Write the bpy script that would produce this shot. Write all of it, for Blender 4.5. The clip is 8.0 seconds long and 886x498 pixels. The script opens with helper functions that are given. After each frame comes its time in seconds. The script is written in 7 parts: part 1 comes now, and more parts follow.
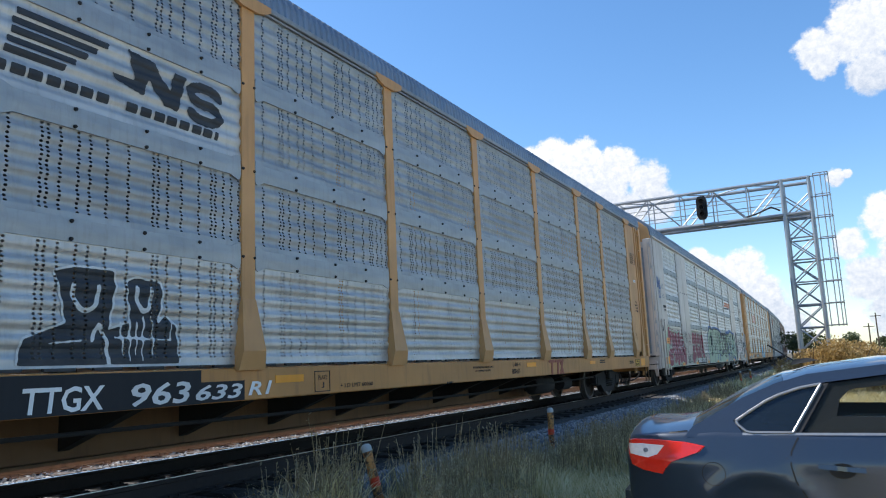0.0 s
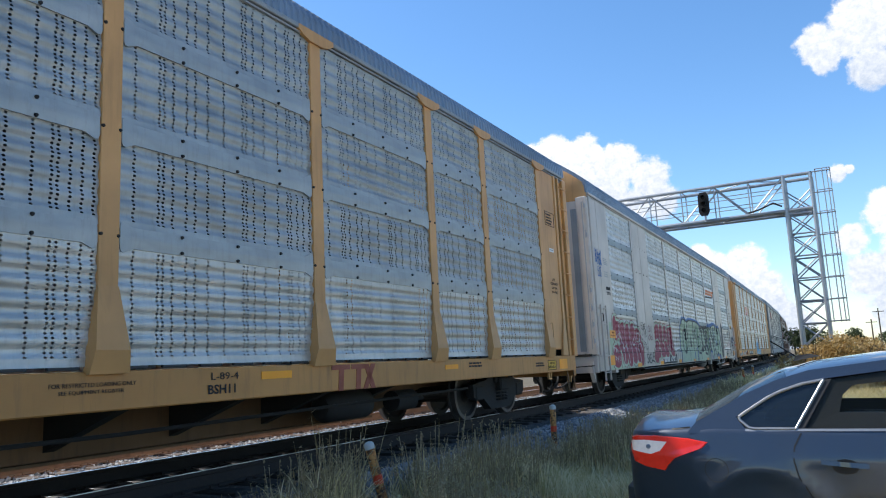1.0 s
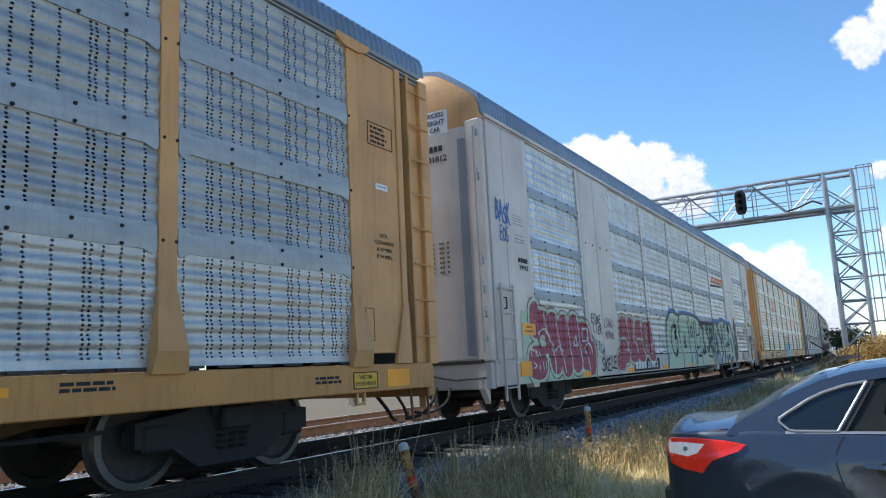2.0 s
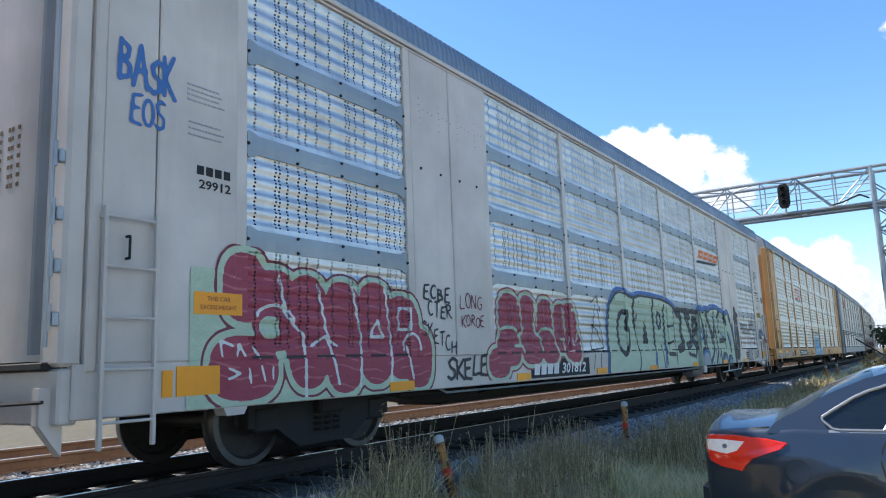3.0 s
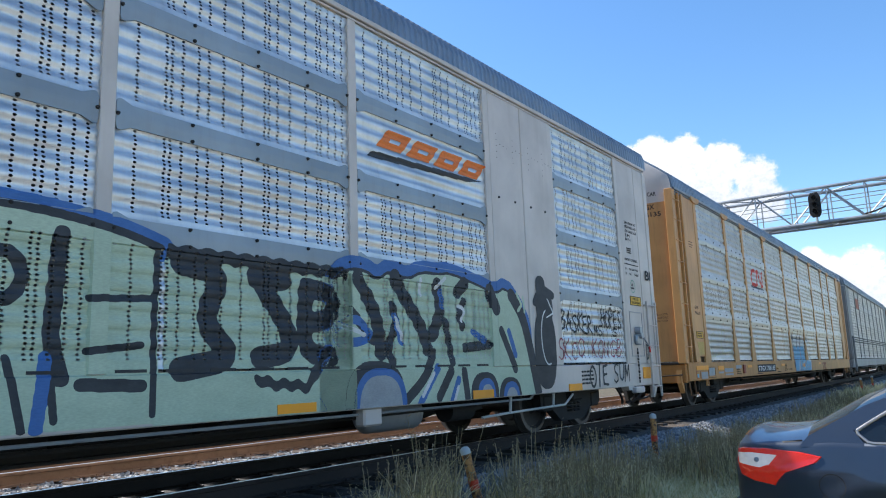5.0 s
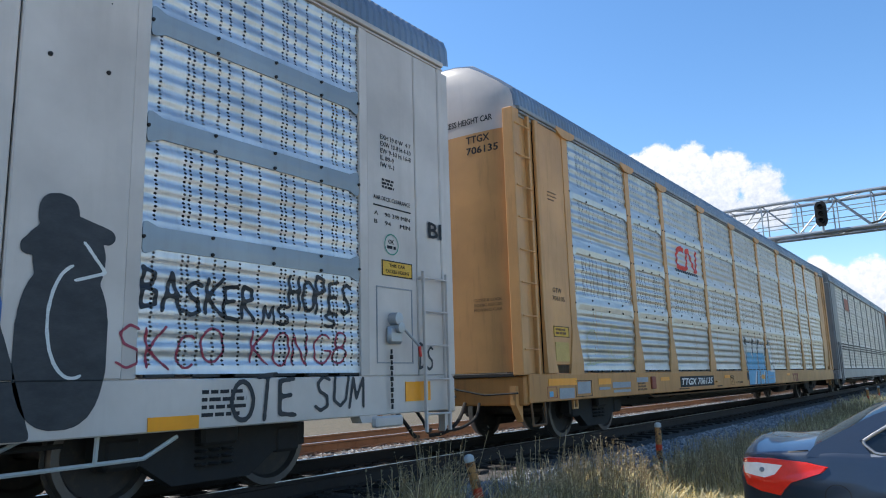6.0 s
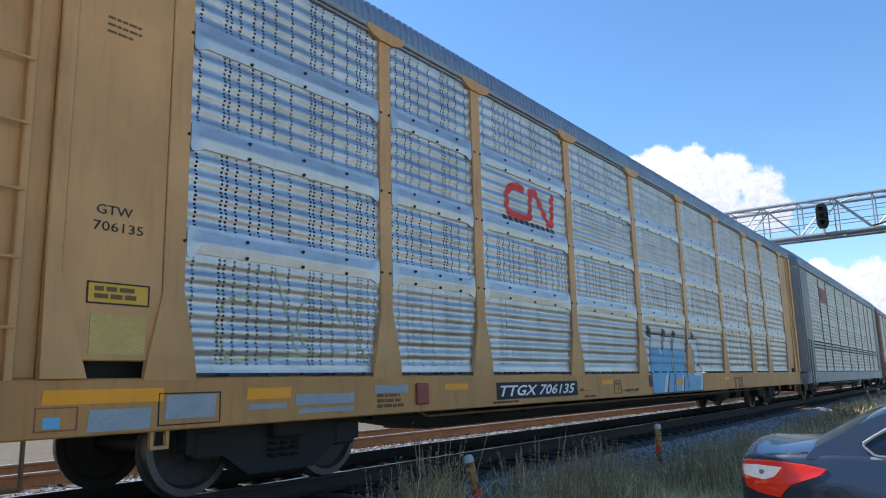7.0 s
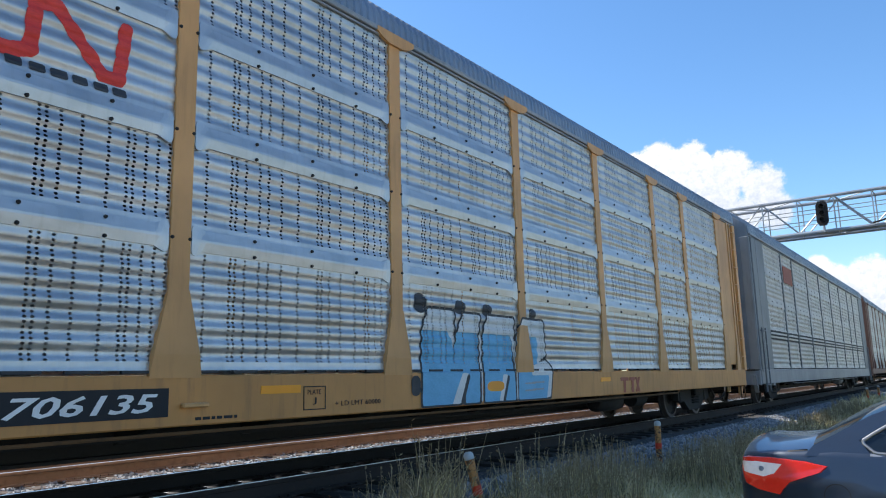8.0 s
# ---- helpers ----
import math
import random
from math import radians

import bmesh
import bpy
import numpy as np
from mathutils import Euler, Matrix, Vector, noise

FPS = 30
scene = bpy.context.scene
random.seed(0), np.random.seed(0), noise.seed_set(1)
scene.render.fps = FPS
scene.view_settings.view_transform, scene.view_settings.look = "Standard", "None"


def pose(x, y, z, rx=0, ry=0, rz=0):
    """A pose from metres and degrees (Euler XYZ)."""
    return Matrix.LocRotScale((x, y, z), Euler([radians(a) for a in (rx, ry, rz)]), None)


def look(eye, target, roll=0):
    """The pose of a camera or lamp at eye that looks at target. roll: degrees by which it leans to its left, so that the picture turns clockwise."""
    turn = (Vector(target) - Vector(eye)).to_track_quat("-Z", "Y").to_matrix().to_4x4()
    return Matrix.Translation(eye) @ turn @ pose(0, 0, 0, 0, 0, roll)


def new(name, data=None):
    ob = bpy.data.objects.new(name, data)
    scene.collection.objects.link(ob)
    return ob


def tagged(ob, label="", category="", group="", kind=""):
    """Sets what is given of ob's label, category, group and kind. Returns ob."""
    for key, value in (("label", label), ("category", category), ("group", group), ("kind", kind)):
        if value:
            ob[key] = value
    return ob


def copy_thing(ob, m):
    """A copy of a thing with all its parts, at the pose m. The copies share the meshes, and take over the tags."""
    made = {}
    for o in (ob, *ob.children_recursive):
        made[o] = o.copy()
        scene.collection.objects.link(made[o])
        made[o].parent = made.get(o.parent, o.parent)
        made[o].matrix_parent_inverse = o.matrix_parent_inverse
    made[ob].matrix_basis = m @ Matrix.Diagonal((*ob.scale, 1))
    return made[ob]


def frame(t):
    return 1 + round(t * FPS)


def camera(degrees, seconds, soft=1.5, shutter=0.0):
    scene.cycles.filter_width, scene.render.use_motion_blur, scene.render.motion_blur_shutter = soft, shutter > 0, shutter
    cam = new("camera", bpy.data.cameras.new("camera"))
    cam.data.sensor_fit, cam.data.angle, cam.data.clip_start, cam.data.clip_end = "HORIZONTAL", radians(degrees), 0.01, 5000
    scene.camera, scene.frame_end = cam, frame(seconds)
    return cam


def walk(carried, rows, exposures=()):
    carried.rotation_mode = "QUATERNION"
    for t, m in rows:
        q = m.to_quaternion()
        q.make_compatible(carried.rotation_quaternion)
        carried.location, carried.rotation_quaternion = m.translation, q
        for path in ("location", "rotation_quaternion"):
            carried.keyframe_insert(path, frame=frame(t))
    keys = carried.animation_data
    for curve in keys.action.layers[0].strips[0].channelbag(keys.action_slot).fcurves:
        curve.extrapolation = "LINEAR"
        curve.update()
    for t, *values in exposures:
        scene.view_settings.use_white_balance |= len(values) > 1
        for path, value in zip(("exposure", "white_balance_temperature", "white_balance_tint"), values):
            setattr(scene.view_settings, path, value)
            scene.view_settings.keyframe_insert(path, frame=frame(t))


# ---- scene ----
# Camera: hand-held on the spot, turning slowly to the left.
EYE = (0.0, 0.0, 1.53)
cam = camera(61.9, 8.0, 1.1)
TURNS = (
    (0.0, 28.65, 9.15, 2.51),
    (0.5, 28.33, 8.99, 2.93),
    (1.0, 28.83, 8.97, 2.76),
    (2.5, 32.89, 9.07, 2.40),
    (3.0, 34.12, 8.76, 2.06),
    (3.5, 34.94, 8.67, 2.73),
    (4.0, 35.29, 8.79, 2.48),
    (5.5, 36.38, 10.07, 1.79),
    (6.0, 36.44, 10.24, 1.60),
    (6.5, 36.53, 10.47, 1.65),
    (7.0, 36.44, 10.26, 1.30),
    (7.5, 36.66, 10.09, 1.39),
    (8.0, 36.44, 10.05, 1.32),
)
walk(cam, [(t, pose(*EYE, 90 + p, r, y)) for t, y, p, r in TURNS],
     ((0.0, 0.50), (1.0, 0.56), (2.5, 0.64), (3.0, 0.75), (4.0, 0.75), (5.5, 0.58), (6.0, 0.53), (8.0, 0.56)))

# Light: clear sky, the sun high on the far side of the train.
SUN_EL, SUN_AZ = 50.0, 7.0
sun_dir = Vector((-math.cos(radians(SUN_EL)) * math.cos(radians(SUN_AZ)),
                  -math.cos(radians(SUN_EL)) * math.sin(radians(SUN_AZ)), math.sin(radians(SUN_EL))))
world = bpy.data.worlds.new("sky")
scene.world = world
world.use_nodes = True
wn = world.node_tree.nodes
wl = world.node_tree.links
wn.clear()
sky = wn.new("ShaderNodeTexSky")
sky.sky_type = "NISHITA"
sky.sun_disc = False
sky.sun_elevation = radians(SUN_EL)
sky.sun_rotation = math.atan2(sun_dir.x, sun_dir.y)
sky.air_density, sky.dust_density, sky.ozone_density = 1.0, 0.3, 3.5
bg = wn.new("ShaderNodeBackground")
bg.inputs["Strength"].default_value = 0.15
wo = wn.new("ShaderNodeOutputWorld")
vivid = wn.new("ShaderNodeHueSaturation")
vivid.inputs["Saturation"].default_value = 1.17
wl.new(sky.outputs[0], vivid.inputs["Color"])
wl.new(vivid.outputs[0], bg.inputs[0])
wl.new(bg.outputs[0], wo.inputs[0])
sun = new("sun", bpy.data.lights.new("sun", "SUN"))
sun.data.energy, sun.data.angle, sun.data.color = 4.5, radians(0.5), (1.0, 0.95, 0.86)
sun.matrix_world = look(sun_dir * 50, (0, 0, 0))


# ---- materials ----
def node_mat(name):
    m = bpy.data.materials.new(name)
    m.use_nodes = True
    return m, m.node_tree.nodes, m.node_tree.links, m.node_tree.nodes["Principled BSDF"]


def noise_tex(n, l, scale, detail=4.0, coord="Object", stretch=None, rough=0.55):
    tc = n.new("ShaderNodeTexCoord")
    src = tc.outputs[coord]
    if stretch:
        mp = n.new("ShaderNodeMapping")
        mp.inputs["Scale"].default_value = stretch
        l.new(src, mp.inputs[0])
        src = mp.outputs[0]
    t = n.new("ShaderNodeTexNoise")
    t.inputs["Scale"].default_value, t.inputs["Detail"].default_value = scale, detail
    t.inputs["Roughness"].default_value = rough
    l.new(src, t.inputs["Vector"])
    return t.outputs["Fac"]


def ramp(n, l, fac, stops):
    r = n.new("ShaderNodeValToRGB")
    while len(r.color_ramp.elements) < len(stops):
        r.color_ramp.elements.new(0.5)
    for e, (p, c) in zip(r.color_ramp.elements, stops):
        e.position, e.color = p, (*c, 1)
    l.new(fac, r.inputs[0])
    return r.outputs[0]


def mix(n, l, fac, a, b, kind="MIX"):
    m = n.new("ShaderNodeMix")
    m.data_type, m.blend_type = "RGBA", kind
    for sock, val in ((m.inputs[0], fac), (m.inputs[6], a), (m.inputs[7], b)):
        if isinstance(val, (int, float)):
            sock.default_value = val
        elif isinstance(val, tuple):
            sock.default_value = (*val, 1)
        else:
            l.new(val, sock)
    return m.outputs[2]


def math_node(n, l, op, a, b=0.0, c=0.0):
    m = n.new("ShaderNodeMath")
    m.operation = op
    for sock, val in zip(m.inputs, (a, b, c)):
        if isinstance(val, (int, float)):
            sock.default_value = val
        else:
            l.new(val, sock)
    return m.outputs[0]


def bump(n, l, b, height, strength=0.3, dist=0.01):
    k = n.new("ShaderNodeBump")
    k.inputs["Strength"].default_value, k.inputs["Distance"].default_value = strength, dist
    l.new(height, k.inputs["Height"])
    l.new(k.outputs[0], b.inputs["Normal"])


def weathered(name, base, dirt=(0.12, 0.08, 0.05), rough=0.5, metal=0.0, amount=0.5, grain=8.0, streak=True, dents=0.15):
    """Painted or bare metal: base colour with slow fading, dirt runs and fine grime."""
    m, n, l, b = node_mat(name)
    slow = noise_tex(n, l, 0.9, 5)
    fine = noise_tex(n, l, grain, 6, stretch=(1, 1, 0.12) if streak else None, rough=0.65)
    lo = tuple(c * 0.78 for c in base)
    hi = tuple(min(1, c * 1.12) for c in base)
    col = ramp(n, l, slow, ((0.3, lo), (0.7, hi)))
    mask = ramp(n, l, fine, ((0.52, (0, 0, 0)), (0.82, (1, 1, 1))))
    col = mix(n, l, math_node(n, l, "MULTIPLY", mask, amount), col, dirt)
    l.new(col, b.inputs["Base Color"])
    rg = n.new("ShaderNodeMapRange")
    rg.inputs[3].default_value, rg.inputs[4].default_value = max(0.05, rough - 0.12), min(1, rough + 0.18)
    l.new(fine, rg.inputs[0])
    l.new(rg.outputs[0], b.inputs["Roughness"])
    b.inputs["Metallic"].default_value = metal
    bump(n, l, b, slow, dents, 0.03)
    return m


M = {}
M["tan"] = weathered("tan_paint", (0.57, 0.295, 0.105), (0.20, 0.11, 0.05), 0.5, amount=0.5)
M["tan_sill"] = weathered("tan_sill_paint", (0.49, 0.225, 0.06), (0.16, 0.09, 0.05), 0.5, amount=0.65)
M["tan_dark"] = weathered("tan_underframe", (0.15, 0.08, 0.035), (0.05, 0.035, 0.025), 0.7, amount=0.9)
M["white"] = weathered("grey_white_paint", (0.56, 0.505, 0.46), (0.30, 0.26, 0.22), 0.42, amount=0.3, grain=3.0)
M["grey"] = weathered("grey_paint", (0.26, 0.28, 0.30), (0.12, 0.11, 0.10), 0.5, amount=0.5)
M["darkgrey"] = weathered("dark_grey_paint", (0.16, 0.18, 0.20), (0.06, 0.055, 0.05), 0.5, amount=0.5)
M["brownred"] = weathered("oxide_red_paint", (0.20, 0.10, 0.07), (0.06, 0.045, 0.04), 0.6, amount=0.5)
M["roof"] = weathered("galvanised_roof", (0.25, 0.30, 0.36), (0.2, 0.18, 0.16), 0.45, 0.6, amount=0.4, streak=False)
M["strap"] = weathered("grey_strap", (0.29, 0.33, 0.36), (0.25, 0.24, 0.23), 0.5, 0.4, amount=0.4)
M["black"] = weathered("black_steel", (0.018, 0.017, 0.017), (0.045, 0.033, 0.025), 0.8, amount=0.7, streak=False)
# near-black: the shade inside the closed cars is put into the colour
M["inside"] = weathered("shaded_interior", (0.05, 0.05, 0.05), (0.03, 0.03, 0.03), 0.9, amount=0.3)
M["rust"] = weathered("rusty_rail", (0.24, 0.135, 0.08), (0.07, 0.035, 0.02), 0.85, amount=0.6, streak=False)
M["railtop"] = weathered("polished_rail_head", (0.45, 0.44, 0.43), (0.25, 0.2, 0.17), 0.3, 0.9, amount=0.3, streak=False)
M["orange"] = weathered("reflector_yellow", (0.90, 0.33, 0.0), (0.5, 0.25, 0.05), 0.4, amount=0.2)
M["ink_black"] = weathered("black_lettering", (0.012, 0.013, 0.016), (0.04, 0.036, 0.032), 0.72, amount=0.3)
M["ink_white"] = weathered("white_lettering", (0.75, 0.75, 0.74), (0.4, 0.37, 0.33), 0.5, amount=0.4)
M["steel"] = weathered("galvanised_steel", (0.36, 0.38, 0.40), (0.35, 0.33, 0.3), 0.4, 0.5, amount=0.3)


def hole_nodes(n, l, y, z, cols):
    """Punched holes: columns in uneven groups across a bay, rows 0.038 m apart."""
    u = math_node(n, l, "DIVIDE", math_node(n, l, "ADD", y, cols / 2 + 10 * cols), cols)
    lane_u = math_node(n, l, "MULTIPLY", math_node(n, l, "FRACT", u), 50.0)
    lane = math_node(n, l, "FLOOR", lane_u)
    sub = math_node(n, l, "FRACT", lane_u)
    on = 0.0
    for k in (3, 8, 9, 11, 14, 16, 19, 23, 28, 29, 31, 34, 38, 41, 42, 44, 46, 48):
        on = math_node(n, l, "ADD", on, math_node(n, l, "COMPARE", lane, float(k), 0.3))
    dy = math_node(n, l, "MULTIPLY", math_node(n, l, "SUBTRACT", sub, 0.5), cols / 50.0 * 0.72)
    w = math_node(n, l, "FRACT", math_node(n, l, "DIVIDE", math_node(n, l, "SUBTRACT", z, 0.01), 0.038))
    dz = math_node(n, l, "MULTIPLY", math_node(n, l, "SUBTRACT", w, 0.5), 0.038)
    r2 = math_node(n, l, "ADD", math_node(n, l, "MULTIPLY", dy, dy), math_node(n, l, "MULTIPLY", dz, dz))
    return math_node(n, l, "MULTIPLY", math_node(n, l, "LESS_THAN", r2, 0.0108 ** 2), on)


def panel_material(name, base, cols, rough=0.28, metal=0.85, dirt=0.4, holes=1.0, tall=False):
    """Corrugated galvanised sheet with punched vent holes that go through it. The y-z plane is the sheet."""
    m, n, l, b = node_mat(name)
    tc = n.new("ShaderNodeTexCoord")
    sp = n.new("ShaderNodeSeparateXYZ")
    l.new(tc.outputs["Object"], sp.inputs[0])
    y, z = sp.outputs[1], sp.outputs[2]
    slow = noise_tex(n, l, 1.3, 5, stretch=(1, 1, 2.5))
    fine = noise_tex(n, l, 14, 5, stretch=(1, 1, 0.15), rough=0.7)
    col = ramp(n, l, slow, ((0.3, tuple(c * 0.72 for c in base)), (0.7, tuple(min(1, c * 1.15) for c in base))))
    mask = ramp(n, l, fine, ((0.5, (0, 0, 0)), (0.85, (1, 1, 1))))
    col = mix(n, l, math_node(n, l, "MULTIPLY", mask, dirt), col, (0.22, 0.20, 0.17))
    l.new(col, b.inputs["Base Color"])
    b.inputs["Metallic"].default_value = metal
    rr = n.new("ShaderNodeMapRange")
    rr.inputs[3].default_value, rr.inputs[4].default_value = rough - 0.08, rough + 0.2
    l.new(slow, rr.inputs[0])
    l.new(rr.outputs[0], b.inputs["Roughness"])
    bump(n, l, b, fine, 0.12, 0.01)
    hole = math_node(n, l, "MULTIPLY", hole_nodes(n, l, y, z, cols), holes)
    # the flat lap at the top of the sheet has none
    hole = math_node(n, l, "MULTIPLY", hole, math_node(n, l, "LESS_THAN", z, 0.76 if not tall else 1.0))
    hole = math_node(n, l, "MULTIPLY", hole, math_node(n, l, "GREATER_THAN", z, 0.06))
    tr = n.new("ShaderNodeBsdfTransparent")
    ms = n.new("ShaderNodeMixShader")
    l.new(hole, ms.inputs[0])
    l.new(b.outputs[0], ms.inputs[1])
    l.new(tr.outputs[0], ms.inputs[2])
    l.new(ms.outputs[0], n["Material Output"].inputs[0])
    return m


for _n, _b, _r, _m, _d in (("dull", (0.37, 0.385, 0.39), 0.45, 0.5, 0.55), ("bright", (0.52, 0.51, 0.49), 0.42, 0.6, 0.45), ("clean", (0.62, 0.63, 0.64), 0.34, 0.68, 0.3), ("satin", (0.49, 0.495, 0.50), 0.31, 0.72, 0.35)):
    M["panel_" + _n] = panel_material("punched_panel_" + _n, _b, 2.74, _r, _m, _d)
    M["panel_low_" + _n] = panel_material("punched_panel_low_" + _n, _b, 2.74, _r, _m, _d, 1.0, True)
    M["panel_plain_" + _n] = panel_material("plain_panel_" + _n, _b, 2.74, _r, _m, _d, 0.0)


# ---- mesh tools ----
class Build:
    """Gathers vertices and faces for one mesh."""

    def __init__(self):
        self.v, self.f, self.mi = [], [], []

    def add(self, verts, faces, mi=0):
        o = len(self.v)
        self.v += [tuple(p) for p in verts]
        self.f += [tuple(i + o for i in q) for q in faces]
        self.mi += [mi] * len(faces)
        return self

    def box(self, x0, x1, y0, y1, z0, z1, c=0.0, mi=0):
        """A box, with edges chamfered by c."""
        x0, x1, y0, y1, z0, z1 = min(x0, x1), max(x0, x1), min(y0, y1), max(y0, y1), min(z0, z1), max(z0, z1)
        if c <= 0:
            v = [(x, y, z) for z in (z0, z1) for x, y in ((x0, y0), (x1, y0), (x1, y1), (x0, y1))]
            return self.add(v, [(3, 2, 1, 0), (4, 5, 6, 7), (0, 1, 5, 4), (1, 2, 6, 5), (2, 3, 7, 6), (3, 0, 4, 7)], mi)
        c = min(c, (x1 - x0) * 0.4, (y1 - y0) * 0.4, (z1 - z0) * 0.4)

        def ring(d, z):
            return [(x0 + c, y0 + d, z), (x1 - c, y0 + d, z), (x1 - d, y0 + c, z), (x1 - d, y1 - c, z),
                    (x1 - c, y1 - d, z), (x0 + c, y1 - d, z), (x0 + d, y1 - c, z), (x0 + d, y0 + c, z)]
        low = [(x0 + c, y0 + c), (x1 - c, y0 + c), (x1 - c, y1 - c), (x0 + c, y1 - c)]
        v = [(x, y, z0) for x, y in low] + ring(0, z0 + c) + ring(0, z1 - c) + [(x, y, z1) for x, y in low]
        f = [(3, 2, 1, 0), (20, 21, 22, 23)]
        for k in range(8):
            a, b2 = 4 + k, 4 + (k + 1) % 8
            f.append((a, b2, b2 + 8, a + 8))
        edge = [(0, 1, 0, 1), (2, 3, 1, 2), (4, 5, 2, 3), (6, 7, 3, 0)]
        for a, b2, p, q in edge:
            f.append((p, q, 4 + b2, 4 + a))
            f.append((12 + a, 12 + b2, 20 + q, 20 + p))
        for a, b2, p in ((1, 2, 1), (3, 4, 2), (5, 6, 3), (7, 0, 0)):
            f.append((p, 4 + b2, 4 + a))
            f.append((12 + a, 12 + b2, 20 + p))
        return self.add(v, f, mi)

    def sweep(self, profile, ys, closed=True, caps=True, shift=None, mi=0):
        """A profile of (x, z) points drawn along y through the values ys; shift(y) moves it sideways."""
        n = len(profile)
        v = [(x + (shift(y) if shift else 0), y, z) for y in ys for x, z in profile]
        f = []
        for k in range(len(ys) - 1):
            for i in range(n if closed else n - 1):
                a, b2 = k * n + i, k * n + (i + 1) % n
                f.append((a, b2, b2 + n, a + n))
        if caps and closed:
            f.append(tuple(range(n - 1, -1, -1)))
            f.append(tuple((len(ys) - 1) * n + i for i in range(n)))
        return self.add(v, f, mi)

    def plate(self, pts, axis, a, b2, mi=0):
        """A polygon pulled to a slab between a and b2 along an axis; pts are in the two others, in order."""
        n = len(pts)

        def at(p, d):
            return {"x": (d, p[0], p[1]), "y": (p[0], d, p[1]), "z": (p[0], p[1], d)}[axis]
        v = [at(p, a) for p in pts] + [at(p, b2) for p in pts]
        f = [tuple(range(n - 1, -1, -1)), tuple(range(n, 2 * n))]
        f += [(i, (i + 1) % n, n + (i + 1) % n, n + i) for i in range(n)]
        return self.add(v, f, mi)

    def rod(self, p, q, r, n=8, r2=None, mi=0):
        p, q = Vector(p), Vector(q)
        d = (q - p).normalized()
        s = d.cross(Vector((0, 0, 1)) if abs(d.z) < 0.9 else Vector((1, 0, 0))).normalized()
        t = d.cross(s)
        r2 = r if r2 is None else r2
        v = []
        for c, rad in ((p, r), (q, r2)):
            v += [c + (s * math.cos(6.28318 * k / n) + t * math.sin(6.28318 * k / n)) * rad for k in range(n)]
        f = [(k, (k + 1) % n, n + (k + 1) % n, n + k) for k in range(n)]
        f += [tuple(range(n - 1, -1, -1)), tuple(range(n, 2 * n))]
        return self.add(v, f, mi)

    def path(self, pts, r, n=6, soft=0):
        """A round bar along a bent line; soft > 0 rounds the bends into one smooth tube."""
        if not soft:
            for a, b2 in zip(pts, pts[1:]):
                self.rod(a, b2, r, n)
            return self
        for _ in range(soft):
            out = [pts[0]]
            for p, q in zip(pts, pts[1:]):
                out += [tuple(a * 0.75 + c * 0.25 for a, c in zip(p, q)), tuple(a * 0.25 + c * 0.75 for a, c in zip(p, q))]
            pts = out + [pts[-1]]
        pts = [Vector(p) for p in pts]
        v = []
        for k, p in enumerate(pts):
            d = (pts[min(k + 1, len(pts) - 1)] - pts[max(k - 1, 0)]).normalized()
            side = d.cross(Vector((1, 0, 0))).normalized()
            up = d.cross(side)
            v += [p + (side * math.cos(6.28318 * i / n) + up * math.sin(6.28318 * i / n)) * r for i in range(n)]
        f = [(k * n + i, k * n + (i + 1) % n, (k + 1) * n + (i + 1) % n, (k + 1) * n + i) for k in range(len(pts) - 1) for i in range(n)]
        f += [tuple(range(n - 1, -1, -1)), tuple((len(pts) - 1) * n + i for i in range(n))]
        return self.add(v, f)

    def lathe(self, prof, centre, axis="x", n=28):
        """Turns (radius, along) points round an axis through centre."""
        v, f, k = [], [], len(prof)
        for i in range(n):
            c, s = math.cos(6.28318530 * i / n), math.sin(6.28318530 * i / n)
            for r, a in prof:
                d = {"x": (a, r * c, r * s), "y": (r * c, a, r * s), "z": (r * c, r * s, a)}[axis]
                v.append((centre[0] + d[0], centre[1] + d[1], centre[2] + d[2]))
        for i in range(n):
            for j in range(k - 1):
                a, b2 = i * k + j, ((i + 1) % n) * k + j
                f.append((a, b2, b2 + 1, a + 1))
        return self.add(v, f)

    def mesh(self, name, mats, smooth=False):
        me = bpy.data.meshes.new(name)
        me.from_pydata(self.v, [], self.f)
        for m in (mats if isinstance(mats, (list, tuple)) else [mats]):
            me.materials.append(m)
        if any(self.mi):
            me.polygons.foreach_set("material_index", self.mi)
        bm = bmesh.new()
        bm.from_mesh(me)
        if smooth:
            bmesh.ops.remove_doubles(bm, verts=bm.verts, dist=0.00002)
        bmesh.ops.recalc_face_normals(bm, faces=bm.faces)
        bm.to_mesh(me)
        bm.free()
        if smooth:
            me.polygons.foreach_set("use_smooth", [True] * len(me.polygons))
            me.set_sharp_from_angle(angle=radians(smooth if smooth > 1 else 40))
        return me


def part(name, bd, material, parent=None, label="", smooth=False):
    ob = new(name, bd.mesh(name, material, smooth) if isinstance(bd, Build) else bd)
    ob.parent = parent
    if label:
        ob["label"] = label
    return ob


def thing(name, label, category, group="", kind="", at=None):
    ob = new(name)
    ob.empty_display_size = 0.2
    if at is not None:
        ob.matrix_basis = at
    return tagged(ob, label, category, group, kind)


# ---- the line of the track ----
TRACK_X, RAIL_Z, BEND = -6.95, 0.55, 2400.0
SPEED, CAR_LEN, FIRST_GAP = 7.43, 28.65, 24.42


def bend(y):
    """Sideways place of the track's middle at y: a very slow curve to the left."""
    return -y * abs(y) / (2 * BEND) if y < 0 else -y * y / (2 * BEND)


def on_track(y, z=RAIL_Z):
    return pose(TRACK_X + bend(y), y, z, 0, 0, math.degrees(y / BEND) if y > 0 else 0)


